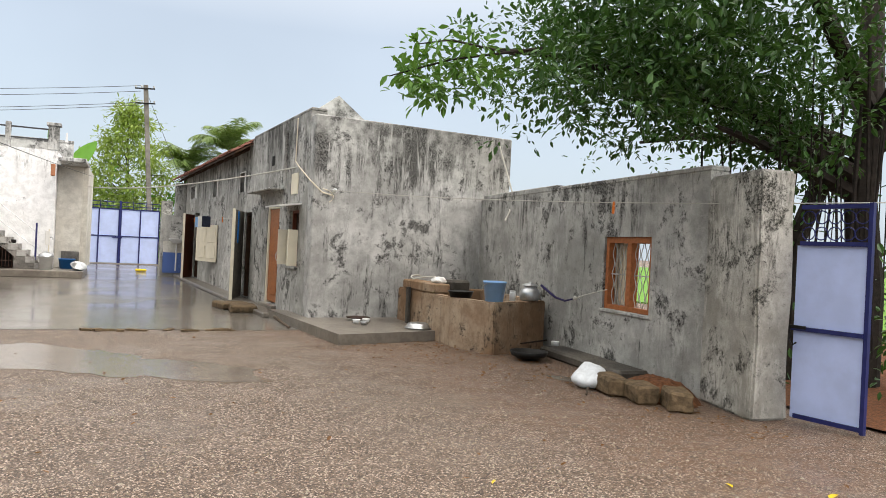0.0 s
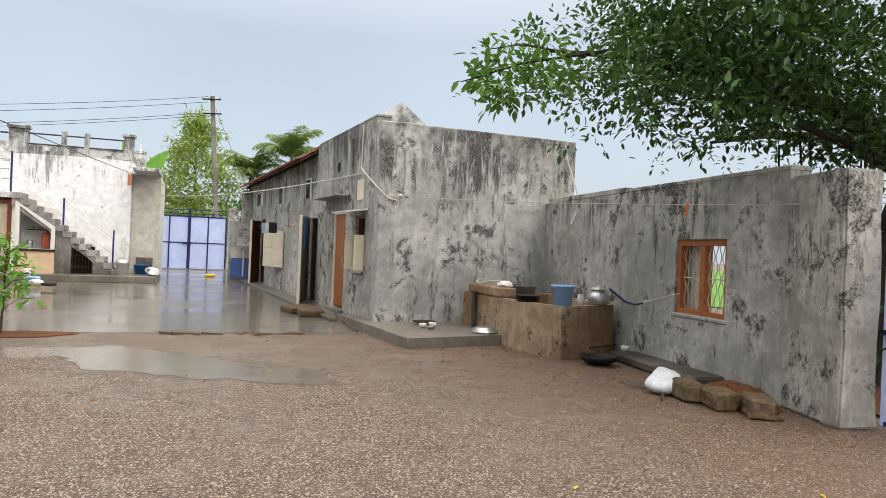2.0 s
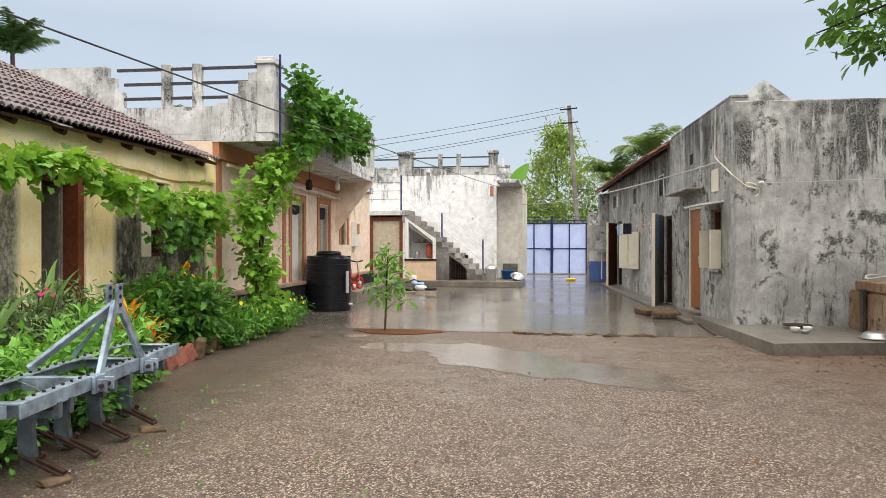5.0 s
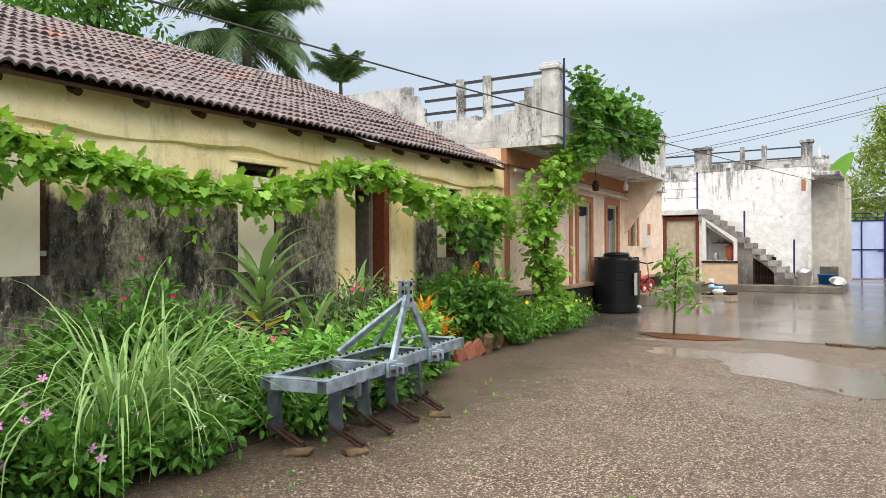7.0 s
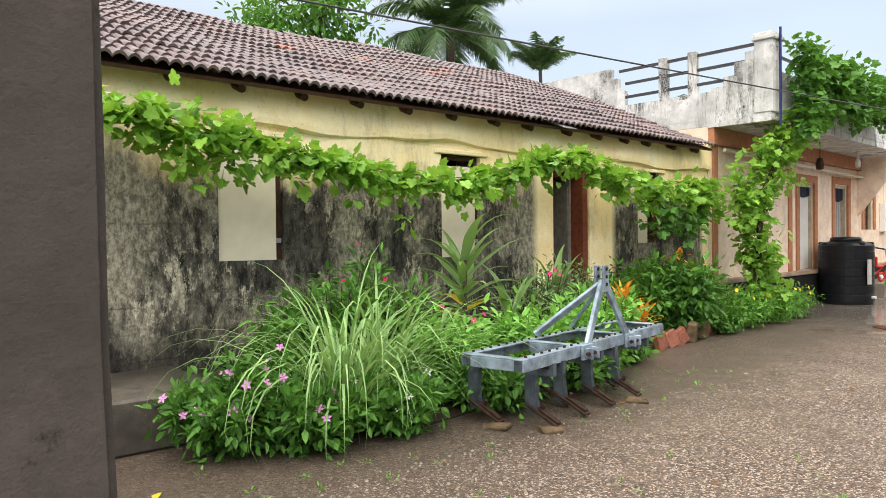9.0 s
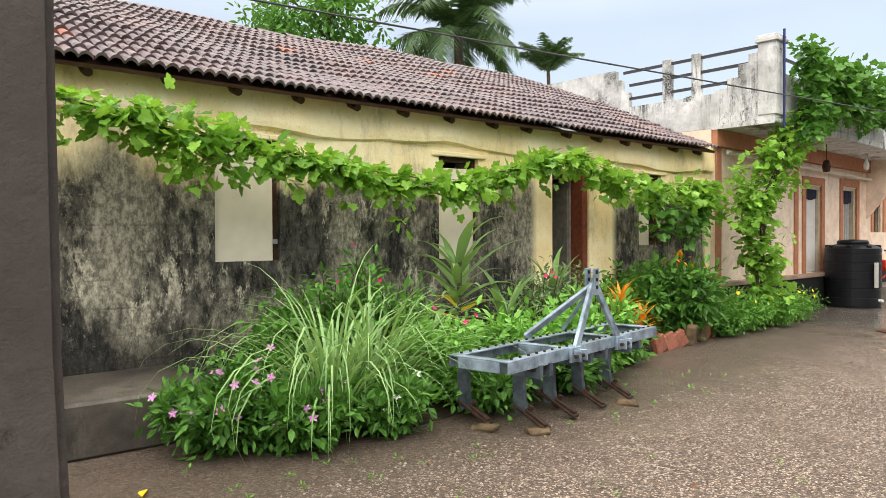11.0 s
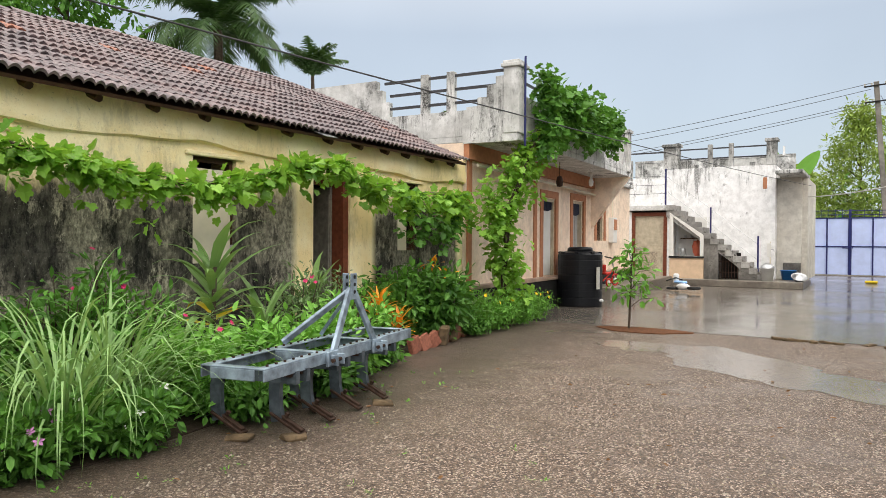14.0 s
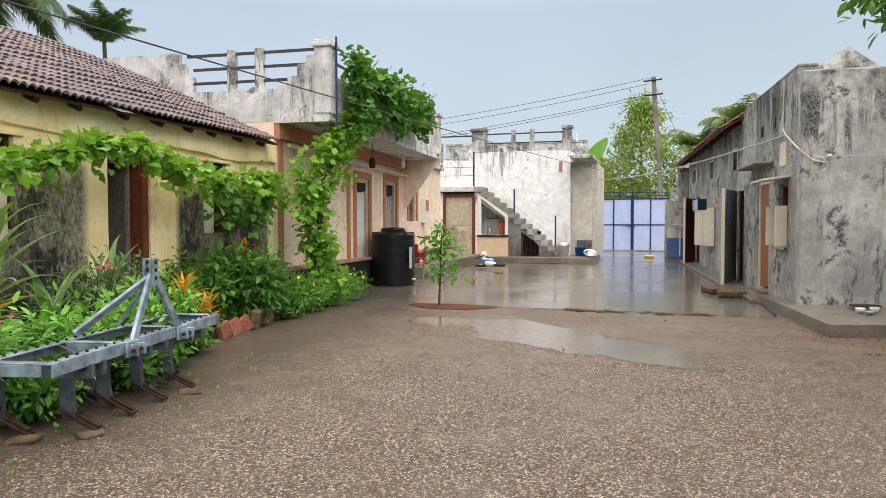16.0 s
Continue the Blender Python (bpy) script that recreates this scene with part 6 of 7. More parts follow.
part("long_bar", angle_bar((XB, YA), (XB, YB), 0.075, 0.085, 0.012, -1), M_STEEL, cul)
part("long_bar", angle_bar((XA, YA), (XA, YB), 0.075, 0.085, 0.012, 1), M_STEEL, cul)
for y, fl in ((YA, 1), (-0.42, 1), (0.42, -1), (YB, -1)):
    part("cross_bar", angle_bar((XA + 0.076, y), (XB - 0.076, y), 0.07, 0.085, 0.012, fl), M_STEEL, cul)
for x in (XB - 0.04, XA + 0.04):
    for k in range(22):
        part("bolt", lathe([(0.011, 0), (0.011, 0.012), (0, 0.014)], 6, m=pose(x, YA + 0.09 + k * 0.1025, ZT)), M_RUST, cul)


def flat(pa, pb, w, t, mat, name, owner):
    """A flat bar from pa to pb, w wide across the mast's plane and t thick."""
    a, b = Vector(pa), Vector(pb)
    d = (b - a).normalized()
    s = d.cross(Vector((1, 0, 0))).normalized()
    n = d.cross(s).normalized()
    bm = bmesh.new()
    v = [bm.verts.new(p + s * i * w / 2 + n * j * t / 2) for p in (a, b) for i, j in ((-1, -1), (1, -1), (1, 1), (-1, 1))]
    for q in ((0, 1, 2, 3), (7, 6, 5, 4), (0, 4, 5, 1), (1, 5, 6, 2), (2, 6, 7, 3), (3, 7, 4, 0)):
        bm.faces.new([v[i] for i in q])
    bmesh.ops.recalc_face_normals(bm, faces=bm.faces)
    bmesh.ops.bevel(bm, geom=bm.edges[:], offset=0.004, segments=1, affect="EDGES")
    return part(name, bm, mat, owner)


flat((0.25, -0.29, ZT - 0.02), (0.18, 0.095, 1.0), 0.065, 0.03, M_STEEL, "mast_leg", cul)
flat((0.25, 0.40, ZT - 0.02), (0.18, 0.145, 1.0), 0.06, 0.03, M_STEEL, "mast_leg", cul)
flat((-0.24, -0.22, ZT + 0.02), (0.16, 0.10, 0.98), 0.055, 0.03, M_STEEL, "brace", cul)
flat((-0.24, 0.36, ZT + 0.02), (0.16, 0.14, 0.98), 0.05, 0.03, M_STEEL, "brace", cul)
for x in (0.13, 0.20):
    hp = part("hitch_plate", boxes((x - 0.008, 0.075, 0.92, x + 0.008, 0.165, 1.13), bevel=0.004), M_STEEL, cul)
    # pin holes are dark discs on the uncut plate, their shade given as colour
    for z in (0.98, 1.04, 1.10):
        part("hole", lathe([(0.016, 0), (0.016, 0.004), (0, 0.004)], 10, m=pose(x + 0.009, 0.12, z, 0, 90, 0)), M_IRONDARK, hp)
for y in (-0.32, 0.42):
    lug = part("lug", boxes((0.253, y - 0.08, 0.46, 0.275, y + 0.08, 0.57), (0.276, y + 0.04, 0.47, 0.34, y + 0.055, 0.55), (0.276, y - 0.055, 0.47, 0.34, y - 0.04, 0.55), bevel=0.004), M_STEEL, cul)
    part("pin", tube(bmesh.new(), [(0.31, y - 0.08, 0.51), (0.31, y + 0.07, 0.51)], 0.015, 8), M_RUST, lug)


def tine(x, y, arm):
    """A gooseneck tine with its share, hung below the frame."""
    bm = bmesh.new()
    prof = []
    path = [(arm, 0.45), (0.10, 0.455), (0.0, 0.45), (-0.045, 0.41), (-0.06, 0.33), (-0.055, 0.2), (-0.035, 0.10)]
    w = 0.045
    t = part("tine", bmesh.new(), M_TINE, cul)
    bm = bmesh.new()
    rings = []
    for i, (px, pz) in enumerate(path):
        a = Vector((path[max(0, i - 1)][0], 0, path[max(0, i - 1)][1]))
        b = Vector((path[min(len(path) - 1, i + 1)][0], 0, path[min(len(path) - 1, i + 1)][1]))
        d = (b - a).normalized()
        n = Vector((-d.z, 0, d.x))
        c = Vector((px, 0, pz))
        rings.append([bm.verts.new(c + n * s * w + Vector((0, q * 0.022, 0))) for s, q in ((-1, -1), (1, -1), (1, 1), (-1, 1))])
    for r, s in zip(rings, rings[1:]):
        for k in range(4):
            bm.faces.new((r[k], r[(k + 1) % 4], s[(k + 1) % 4], s[k]))
    bm.faces.new(rings[0][::-1])
    bm.faces.new(rings[-1])
    bmesh.ops.recalc_face_normals(bm, faces=bm.faces)
    bm.to_mesh(t.data)
    bm.free()
    t.matrix_basis = pose(x, y, 0)
    part("clamp", boxes((arm - 0.1, -0.04, 0.455, arm - 0.03, 0.04, 0.49), (-0.02, -0.04, 0.455, 0.04, 0.04, 0.49), bevel=0.004), M_RUST, t)
    sh = part("share", boxes((-0.15, -0.04, -0.008, 0.15, 0.04, 0.012), (-0.10, -0.02, 0.012, 0.13, 0.02, 0.03), m=pose(0.045, 0, 0.09, 0, 27, 0), bevel=0.003), M_RUST, t, "worn rusty pointed share")
    part("bolt", lathe([(0.018, 0), (0.018, 0.03), (0, 0.03)], 6, m=pose(0.03, 0, 0.14, 0, 29, 0)), M_RUST, sh)


for x, y, arm in ((-0.36, -0.78, 0.62), (0.05, -0.65, 0.21), (0.03, -0.21, 0.22), (0.05, 0.2, 0.2), (0.08, 0.62, 0.18), (-0.22, -0.02, 0.46), (-0.22, 0.84, 0.46)):
    tine(x, y, arm)
for x, y, rz in ((0.0, -0.87, 20), (0.31, -0.66, 60), (0.2, 0.53, 30)):
    bm = boxes((-0.085, -0.06, 0, 0.085, 0.06, 0.035), bevel=0.008)
    for v in bm.verts:
        v.co += Vector((noise.noise(v.co * 13 + Vector((rz, 0, 0))), noise.noise(v.co * 13), noise.noise(v.co * 9 + Vector((0, rz, 0))) * 0.5)) * 0.03
    tagged(part("flat_stone", bm, M_STONE), "flat brown stone under a cultivator share", "stone", "stones under the shares").matrix_basis = pose(-2.80 + x, 4.69 + y, 0.0, 0, 0, rz)

# ---- garden bed ----
soil = []
for i in range(40):
    f = i / 39
    y = 2.15 + f * 9.5
    x = -3.22 - 0.10 * math.sin(y * 1.7) - max(0, y - 4.5) * 0.225 - 0.5 * max(0, 2.9 - y) + (0.25 * max(0, y - 10))
    soil.append((x, y))
tagged(part("bed_soil", outline_sheet(soil + [(-4.9, 11.9), (-4.1, 2.1)], -0.02, 0.014), M_SOIL), "dark wet soil of the flower bed", "soil", kind="structure")
rnd = random.Random(17)
BRICK = boxes((-0.11, -0.035, 0, 0.11, 0.035, 0.20), bevel=0.008)
brick_me = bpy.data.meshes.new("brick")
BRICK.to_mesh(brick_me)
BRICK.free()
brick_me.materials.append(M_BRICK)
edging = thing("brick_edging", "tilted red brick edging of the flower bed", "edging")
for i in range(13):
    y = 7.7 + i * 0.29
    x = -3.92 - 0.048 * i + 0.02 * math.sin(i) + (0.012 * max(0, i - 8) ** 2)
    shared("brick", brick_me, edging, pose(x, y, 0.0, rnd.uniform(-25, 10), rnd.uniform(-35, -10), 88 + rnd.uniform(-14, 10)))
edging2 = thing("stone_kerb", "upright grey stone at the bed corner", "stone")
part("stone", boxes((-0.06, -0.09, 0, 0.06, 0.09, 0.26), bevel=0.02), M_STONE, edging2)
edging2.matrix_basis = pose(-4.02, 8.5, 0, 6, 8, 20)
edging3 = thing("stone_kerb", "upright grey stone at the bed corner", "stone")
part("stone", boxes((-0.05, -0.08, 0, 0.05, 0.08, 0.24), bevel=0.02), M_STONE, edging3)
edging3.matrix_basis = pose(-4.08, 8.85, 0, -4, 6, 10)

# periwinkle bushes at the front
for k, (x, y, h, r, n) in enumerate(((-3.55, 2.22, 0.56, 0.48, 36), (-3.32, 2.62, 0.50, 0.42, 28), (-3.26, 3.2, 0.42, 0.40, 24), (-3.95, 2.65, 0.62, 0.40, 22))):
    t, c = leafy_shrub("periwinkle", "low periwinkle bush with pink and white flowers", x, y, h, r, n, 10, 0.085, "oval", M_LEAF, 60 + k, "flower bush", lift=0.15, group="periwinkle bushes", droop=0.05, spread=0.05)
    top = [p for p in c if p[2] > 0.25 * h and p[0] > -0.25]
    blossoms(t, top, 18 if k < 2 else 9, 0.036, M_FLOWERPINK if k != 2 else M_FLOWERWHITE, 5 + k)

# lemongrass
for k, (x, y, n, ln) in enumerate(((-3.52, 2.98, 125, 1.6), (-3.70, 3.42, 110, 1.55))):
    lg = thing("lemongrass", "tall arching clump of lemongrass", "grass clump", pose(x, y, 0.03), "lemongrass clumps")
    for i in range(n):
        v, f = blades((0, 0, 0), 1, ln, 0.0125, 7000 + 400 * k + i, 0.17, 1.65, 0.75, 9)
        mesh_from("blade", v, f, M_GRASS, lg)


def strap_plant(x, y, z, n, length, width, seed, mat, label, lean=0.9, bend=0.55, stem=0.3, name="strap_leaf_plant", yellow=0):
    """A plant with a short cane and broad strap leaves, each leaf a part."""
    t = thing(name, label, "plant", pose(x, y, z))
    part("cane", tube(bmesh.new(), [(0, 0, 0), (0.02, 0.01, stem)], 0.022, 6), M_BARK, t)
    rnd = random.Random(seed)
    for k in range(n):
        zz = stem * (0.45 + 0.6 * k / n)
        tl = lean * (1.1 - 0.85 * k / n) + rnd.uniform(0, 0.15)
        v, f = blades((0, 0, zz), 1, length, width, seed * 100 + k, 0.01, bend, tl + 0.02, 7, out=k * 2.4, tilt0=tl)
        mesh_from("leaf", v, f, M_YELLEAF if yellow and k in (1, 4, 6, 9) else mat, t)
    return t


strap_plant(-4.15, 4.72, 0.03, 30, 0.72, 0.06, 81, M_STRAP, "tall dracaena with broad arching green leaves and yellow lower ones", stem=1.12, yellow=4, lean=1.25, bend=0.75)
strap_plant(-3.9, 5.12, 0.03, 26, 0.58, 0.055, 82, M_STRAP, "broad-leaved dracaena with green and dark leaves", stem=0.6, lean=1.15, bend=0.7)
strap_plant(-4.3, 6.2, 0.03, 17, 0.68, 0.045, 83, M_STRAP, "upright dracaena beside the doorway", stem=0.75, lean=0.6)
strap_plant(-4.5, 9.75, 0.03, 18, 0.6, 0.07, 84, M_STRAP, "dracaena beside the pink wall", stem=0.4)
strap_plant(-4.45, 10.35, 0.03, 12, 0.55, 0.05, 86, M_STRAP, "dracaena below the vine", stem=0.25)
strap_plant(-4.25, 4.2, 0.03, 12, 0.75, 0.03, 87, M_GREYLEAF, "drooping grey-green lily leaves", stem=0.2, bend=0.9)
strap_plant(-4.1, 7.15, 0.03, 60, 0.32, 0.026, 85, M_CROTON, "croton with orange, red and yellow leaves", stem=0.62, lean=1.2, name="croton")
strap_plant(-4.05, 7.5, 0.03, 44, 0.26, 0.024, 88, M_CROTON, "croton with orange, red and yellow leaves", stem=0.4, lean=1.2, name="croton")

SHRUBS = (
    (-4.35, 3.45, 1.05, 0.45, 20, 8, 0.10, "narrow", M_LEAF, "leafy green shrub against the wall"),
    (-4.4, 4.0, 1.15, 0.45, 22, 9, 0.10, "narrow", M_LEAF, "tall leafy shrub with reddish tips"),
    (-4.15, 2.95, 0.95, 0.35, 12, 7, 0.09, "oval", M_LEAF, "thin green shrub against the wall"),
    (-3.75, 4.15, 0.62, 0.42, 26, 10, 0.085, "oval", M_LIME, "bright green mint-like bush"),
    (-3.45, 4.75, 0.66, 0.42, 28, 10, 0.085, "oval", M_LIME, "bright green bush behind the cultivator"),
    (-3.5, 5.35, 0.66, 0.42, 28, 10, 0.08, "oval", M_LIME, "bright green bush behind the cultivator"),
    (-3.2, 4.2, 0.38, 0.35, 20, 9, 0.075, "oval", M_LEAF, "low green leaves under the cultivator"),
    (-3.3, 5.2, 0.38, 0.35, 18, 9, 0.075, "oval", M_LEAF, "low green leaves under the cultivator"),
    (-3.65, 6.05, 0.78, 0.45, 26, 9, 0.085, "oval", M_LIME, "bright green bush beside the door path"),
    (-4.25, 5.9, 1.05, 0.45, 24, 9, 0.07, "narrow", M_GREYLEAF, "feathery grey-green shrub against the wall"),
    (-4.5, 6.75, 1.0, 0.3, 20, 9, 0.07, "narrow", M_GREYLEAF, "feathery grey-green shrub by the doorway"),
    (-3.78, 6.7, 0.45, 0.36, 20, 9, 0.08, "oval", M_LEAF, "green leafy bush at the bed edge"),
    (-4.1, 8.75, 1.02, 0.50, 34, 9, 0.12, "oval", M_LEAF, "dense dark green shrub with red tips"),
    (-4.3, 9.3, 0.95, 0.45, 28, 9, 0.12, "oval", M_LEAF, "dense dark green shrub"),
    (-4.35, 8.2, 0.95, 0.42, 22, 9, 0.11, "oval", M_LEAF, "dense green shrub against the wall"),
    (-3.98, 10.25, 0.55, 0.5, 28, 10, 0.06, "narrow", M_LIME, "low fine-leaved bush with yellow flowers"),
    (-4.0, 11.15, 0.5, 0.55, 32, 10, 0.06, "narrow", M_LIME, "low fine-leaved bush with yellow flowers"),
    (-4.1, 12.0, 0.42, 0.48, 26, 10, 0.06, "narrow", M_LIME, "low fine-leaved bush with yellow flowers"),
    (-3.95, 9.5, 0.35, 0.35, 16, 9, 0.06, "oval", M_LEAF, "low green ground leaves by the bricks"),
    (-4.45, 7.55, 0.8, 0.35, 16, 8, 0.09, "oval", M_LEAF, "green shrub behind the croton"),
)
for k, (x, y, h, r, st, per, sz, kind, mat, lab) in enumerate(SHRUBS):
    t, c = leafy_shrub("shrub", lab, x - (0.22 if y > 7.4 else 0.0), y, h * 1.12, r * (0.85 if y > 7.4 else 1.0), st + 4, per + 1, sz * 1.1, kind, mat, 100 + k, group="flower bed shrubs", lift=0.12, base=0.03)
    if "yellow flowers" in lab:
        blossoms(t, [p for p in c if p[2] > 0.6 * h], 5, 0.035, M_FLOWERYEL, k, 8)
    if "red tips" in lab:
        for j, tip in enumerate(((0.1, -0.1, 1.02), (0.2, 0.1, 0.9), (-0.1, 0.05, 1.05))):
            v, f = clusters([tip], 9, 0.07, 0.11, "narrow", 9 + j)
            mesh_from("red_tip", v, f, M_CROTON, t)
    if k in (1, 9, 11, 3):
        blossoms(t, [p for p in c if p[2] > 0.7 * h], 3, 0.03, M_FLOWERRED, k, 6)
rnd = random.Random(77)
tufts = []
for _ in range(50):
    u = rnd.random()
    if u < 0.6:
        y = rnd.uniform(1.5, 7.0)
        tufts.append((-2.75 + rnd.gauss(0, 0.3) - max(0, y - 5) * 0.15, y, 0.0))
    else:
        tufts.append((rnd.uniform(-2.6, -0.6), rnd.uniform(2.2, 4.8), 0.0))
v, f = clusters(tufts, 6, 0.015, 0.028, "oval", 19, droop=-0.2)
v[:, 2] = np.maximum(v[:, 2], 0.003)
tagged(mesh_from("weeds", v, f, M_LIME), "tiny green weeds on the gravel", "weeds", kind="stuff")

# ---- fallen leaves and litter ----
rng = np.random.default_rng(3)
n = 2600
px = np.concatenate([rng.uniform(2.4, 5.6, n), rng.uniform(-3.4, 5, 160)])
py = np.concatenate([rng.uniform(4.2, 10.6, n), rng.uniform(2.2, 11, 160)])
keep = (px > 5.4 - 0.42 * (py - 3.2) * rng.uniform(0.2, 1.2, len(px)) * 0.9) | (np.arange(len(px)) >= n)
pts = np.stack([px[keep], py[keep], np.full(keep.sum(), 0.008)], 1)
d = rng.normal(0, 1, pts.shape)
d[:, 2] = rng.uniform(0.0, 0.25, len(d))
v, f = scatter(pts, d, rng.uniform(0.02, 0.06, len(pts)), "oval", rng)
v[:, 2] = np.clip(v[:, 2], 0.004, 0.04)
tagged(mesh_from("leaf_litter", v, f, M_DEADLEAF), "fallen brown leaves on the wet gravel", "fallen leaves", kind="stuff")
v, f = scatter(np.array([[4.35, 3.05, 0.01], [3.9, 3.4, 0.01], [-3.1, 1.55, 0.01], [2.4, 3.9, 0.01]]), np.array([[1, 0.3, 0.1], [0.2, 1, 0.1], [1, -0.4, 0.1], [0.5, 0.5, 0.1]]), np.array([0.13, 0.08, 0.12, 0.07]), "oval", rng)
tagged(mesh_from("yellow_leaves", v, f, M_YELLEAF), "yellow fallen leaves on the gravel", "fallen leaves", kind="stuff")
rng = np.random.default_rng(12)
vs, fs = [], []
n = 5200
gx = rng.uniform(-2.6, 4.6, n)
gy = 1.9 + 6.2 * rng.uniform(0, 1, n) ** 1.6
for x, y in zip(gx, gy):
    s = rng.uniform(0.006, 0.016)
    a = rng.uniform(0, 3.14)
    k = len(vs)
    c, q = math.cos(a) * s, math.sin(a) * s
    vs += [(x + c, y + q, 0.0), (x - q * 0.7, y + c * 0.7, 0.0), (x - c, y - q, 0.0), (x + q * 0.7, y - c * 0.7, 0.0), (x, y, s * 0.75)]
    fs += [(k, k + 1, k + 4), (k + 1, k + 2, k + 4), (k + 2, k + 3, k + 4), (k + 3, k, k + 4)]
tagged(mesh_from("gravel", vs, fs, M_PEBBLE), "loose pale gravel stones on the yard", "gravel", kind="stuff")

# ---- grape vine along the wall and up the terrace ----
vine = thing("grape_vine", "grape vine trained on a wire along the yellow wall", "vine")
LINE = [(-4.45, 1.0, 2.40), (-4.45, 1.7, 2.29), (-4.45, 2.1, 2.23), (-4.45, 2.6, 2.12), (-4.5, 3.1, 2.08), (-4.5, 3.8, 1.97), (-4.5, 4.6, 1.92), (-4.5, 5.25, 1.93), (-4.5, 6.0, 2.17), (-4.5, 6.5, 2.28), (-4.5, 7.2, 2.17), (-4.5, 8.2, 2.03), (-4.5, 9.3, 2.08), (-4.55, 9.9, 2.08)]
part("wire", tube(bmesh.new(), [(p[0], p[1], p[2] + 0.03) for p in LINE], 0.004, 4), M_CABLE, vine)
part("cane", tube(bmesh.new(), [(p[0] + 0.03 * math.sin(i * 2.1), p[1], p[2] + 0.03 * math.cos(i * 1.7)) for i, p in enumerate(LINE)], 0.013, 6), M_BARK, vine)
rnd = random.Random(33)
cents = []
for i in range(600):
    f = rnd.random() * (len(LINE) - 1.001)
    k = int(f)
    p = Vector(LINE[k]).lerp(Vector(LINE[k + 1]), f - k)
    amp = 0.15 if p.y < 3.0 else (0.065 if p.y < 5.4 else 0.085)
    dz = rnd.gauss(-0.03, amp * 0.62)
    if p.y > 7.6:
        dz -= abs(rnd.gauss(0, 0.16)) - 0.02
    if rnd.random() < 0.06:
        dz -= rnd.uniform(0.05, 0.3)
    cents.append((p.x + rnd.gauss(0.05, 0.10), p.y + rnd.gauss(0, 0.05), min(2.30, p.z + dz)))
v, f = clusters(cents, 4, 0.06, 0.105, "lobed", 34, outward=np.array([0.9, -0.2, -0.1]), droop=0.35)
mesh_from("leaves", v, f, M_VINE, vine)
for (y, z, n2) in ((2.25, 1.95, 14), (2.7, 1.85, 6), (4.25, 1.7, 5), (9.15, 1.55, 30), (8.6, 1.6, 22), (9.5, 1.75, 22), (8.3, 1.75, 16)):
    rr2 = random.Random(int(y * 100))
    cc = [(-4.42 + rr2.gauss(0, 0.06), y + rr2.gauss(0, 0.12), z + rr2.gauss(0, 0.13)) for _ in range(n2)]
    v, f = clusters(cc, 4, 0.06, 0.09, "lobed", int(y * 37), outward=np.array([0.9, -0.2, -0.1]), droop=0.4)
    mesh_from("hanging_leaves", v, f, M_VINE if y < 8 else M_LEAF, vine)

creeper = thing("climbing_creeper", "dense green creeper climbing the terrace corner pillar", "creeper")
rnd = random.Random(51)
for s in range(3):
    part("stem", tube(bmesh.new(), [(-4.32 + 0.06 * s, 10.85 + 0.1 * s, 0.0), (-4.28 + 0.05 * math.sin(s), 10.8, 0.9), (-4.15, 10.85 - 0.1 * s, 1.9), (-3.88, 11.0, 2.9), (-3.85, 11.4 + 0.2 * s, 3.6)], 0.032, 6, 0.012), M_BARK, creeper)
cents, cents2 = [], []
for i in range(430):
    z = rnd.uniform(0.45, 3.2)
    wob = 0.18 * math.sin(z * 2.6)
    half = 0.24 + 0.08 * math.sin(z * 3.7 + 1) + (0.16 if z > 2.2 else 0)
    lean = max(0.0, z - 1.6)
    cents.append((-4.24 + rnd.gauss(0, 0.14) + 0.2 * lean, 10.78 + wob + rnd.gauss(0, half * 0.75) + 0.28 * lean, z))
for i in range(720):
    y = 11.0 + 4.5 * rnd.random() ** 1.1
    top = 3.98 + 0.08 * math.sin(y * 3) + 0.05 * math.sin(y * 7)
    low = 2.95 + 0.2 * math.sin(y * 2.2) + min(0.45, max(0, y - 12.0) * 0.35) - max(0, y - 14.4) * 0.25
    z = rnd.uniform(low, top) if rnd.random() < 0.7 else rnd.uniform(max(low, 3.65), top + 0.12)
    cents2.append((-3.82 - 0.05 * (y - 11) + abs(rnd.gauss(0, 0.14)) + 0.02, y, z))
for i in range(30):
    cents.append((-4.3 + rnd.gauss(0, 0.1), 10.45 + rnd.uniform(-0.35, 0.3), rnd.uniform(1.7, 2.3) + rnd.gauss(0, 0.1)))
for i in range(22):
    cents.append((-4.2 + rnd.gauss(0, 0.08), 10.7 + rnd.uniform(-0.1, 0.3), rnd.uniform(2.3, 2.75)))
v, f = clusters(cents, 4, 0.07, 0.10, "lobed", 52, outward=np.array([0.6, -0.5, 0.0]), droop=0.4)
mesh_from("lower_leaves", v, f, M_VINE, creeper)
v, f = clusters(cents2, 5, 0.08, 0.11, "lobed", 53, outward=np.array([0.6, -0.4, 0.0]), droop=0.35)
mesh_from("upper_leaves", v, f, M_LEAF, creeper)

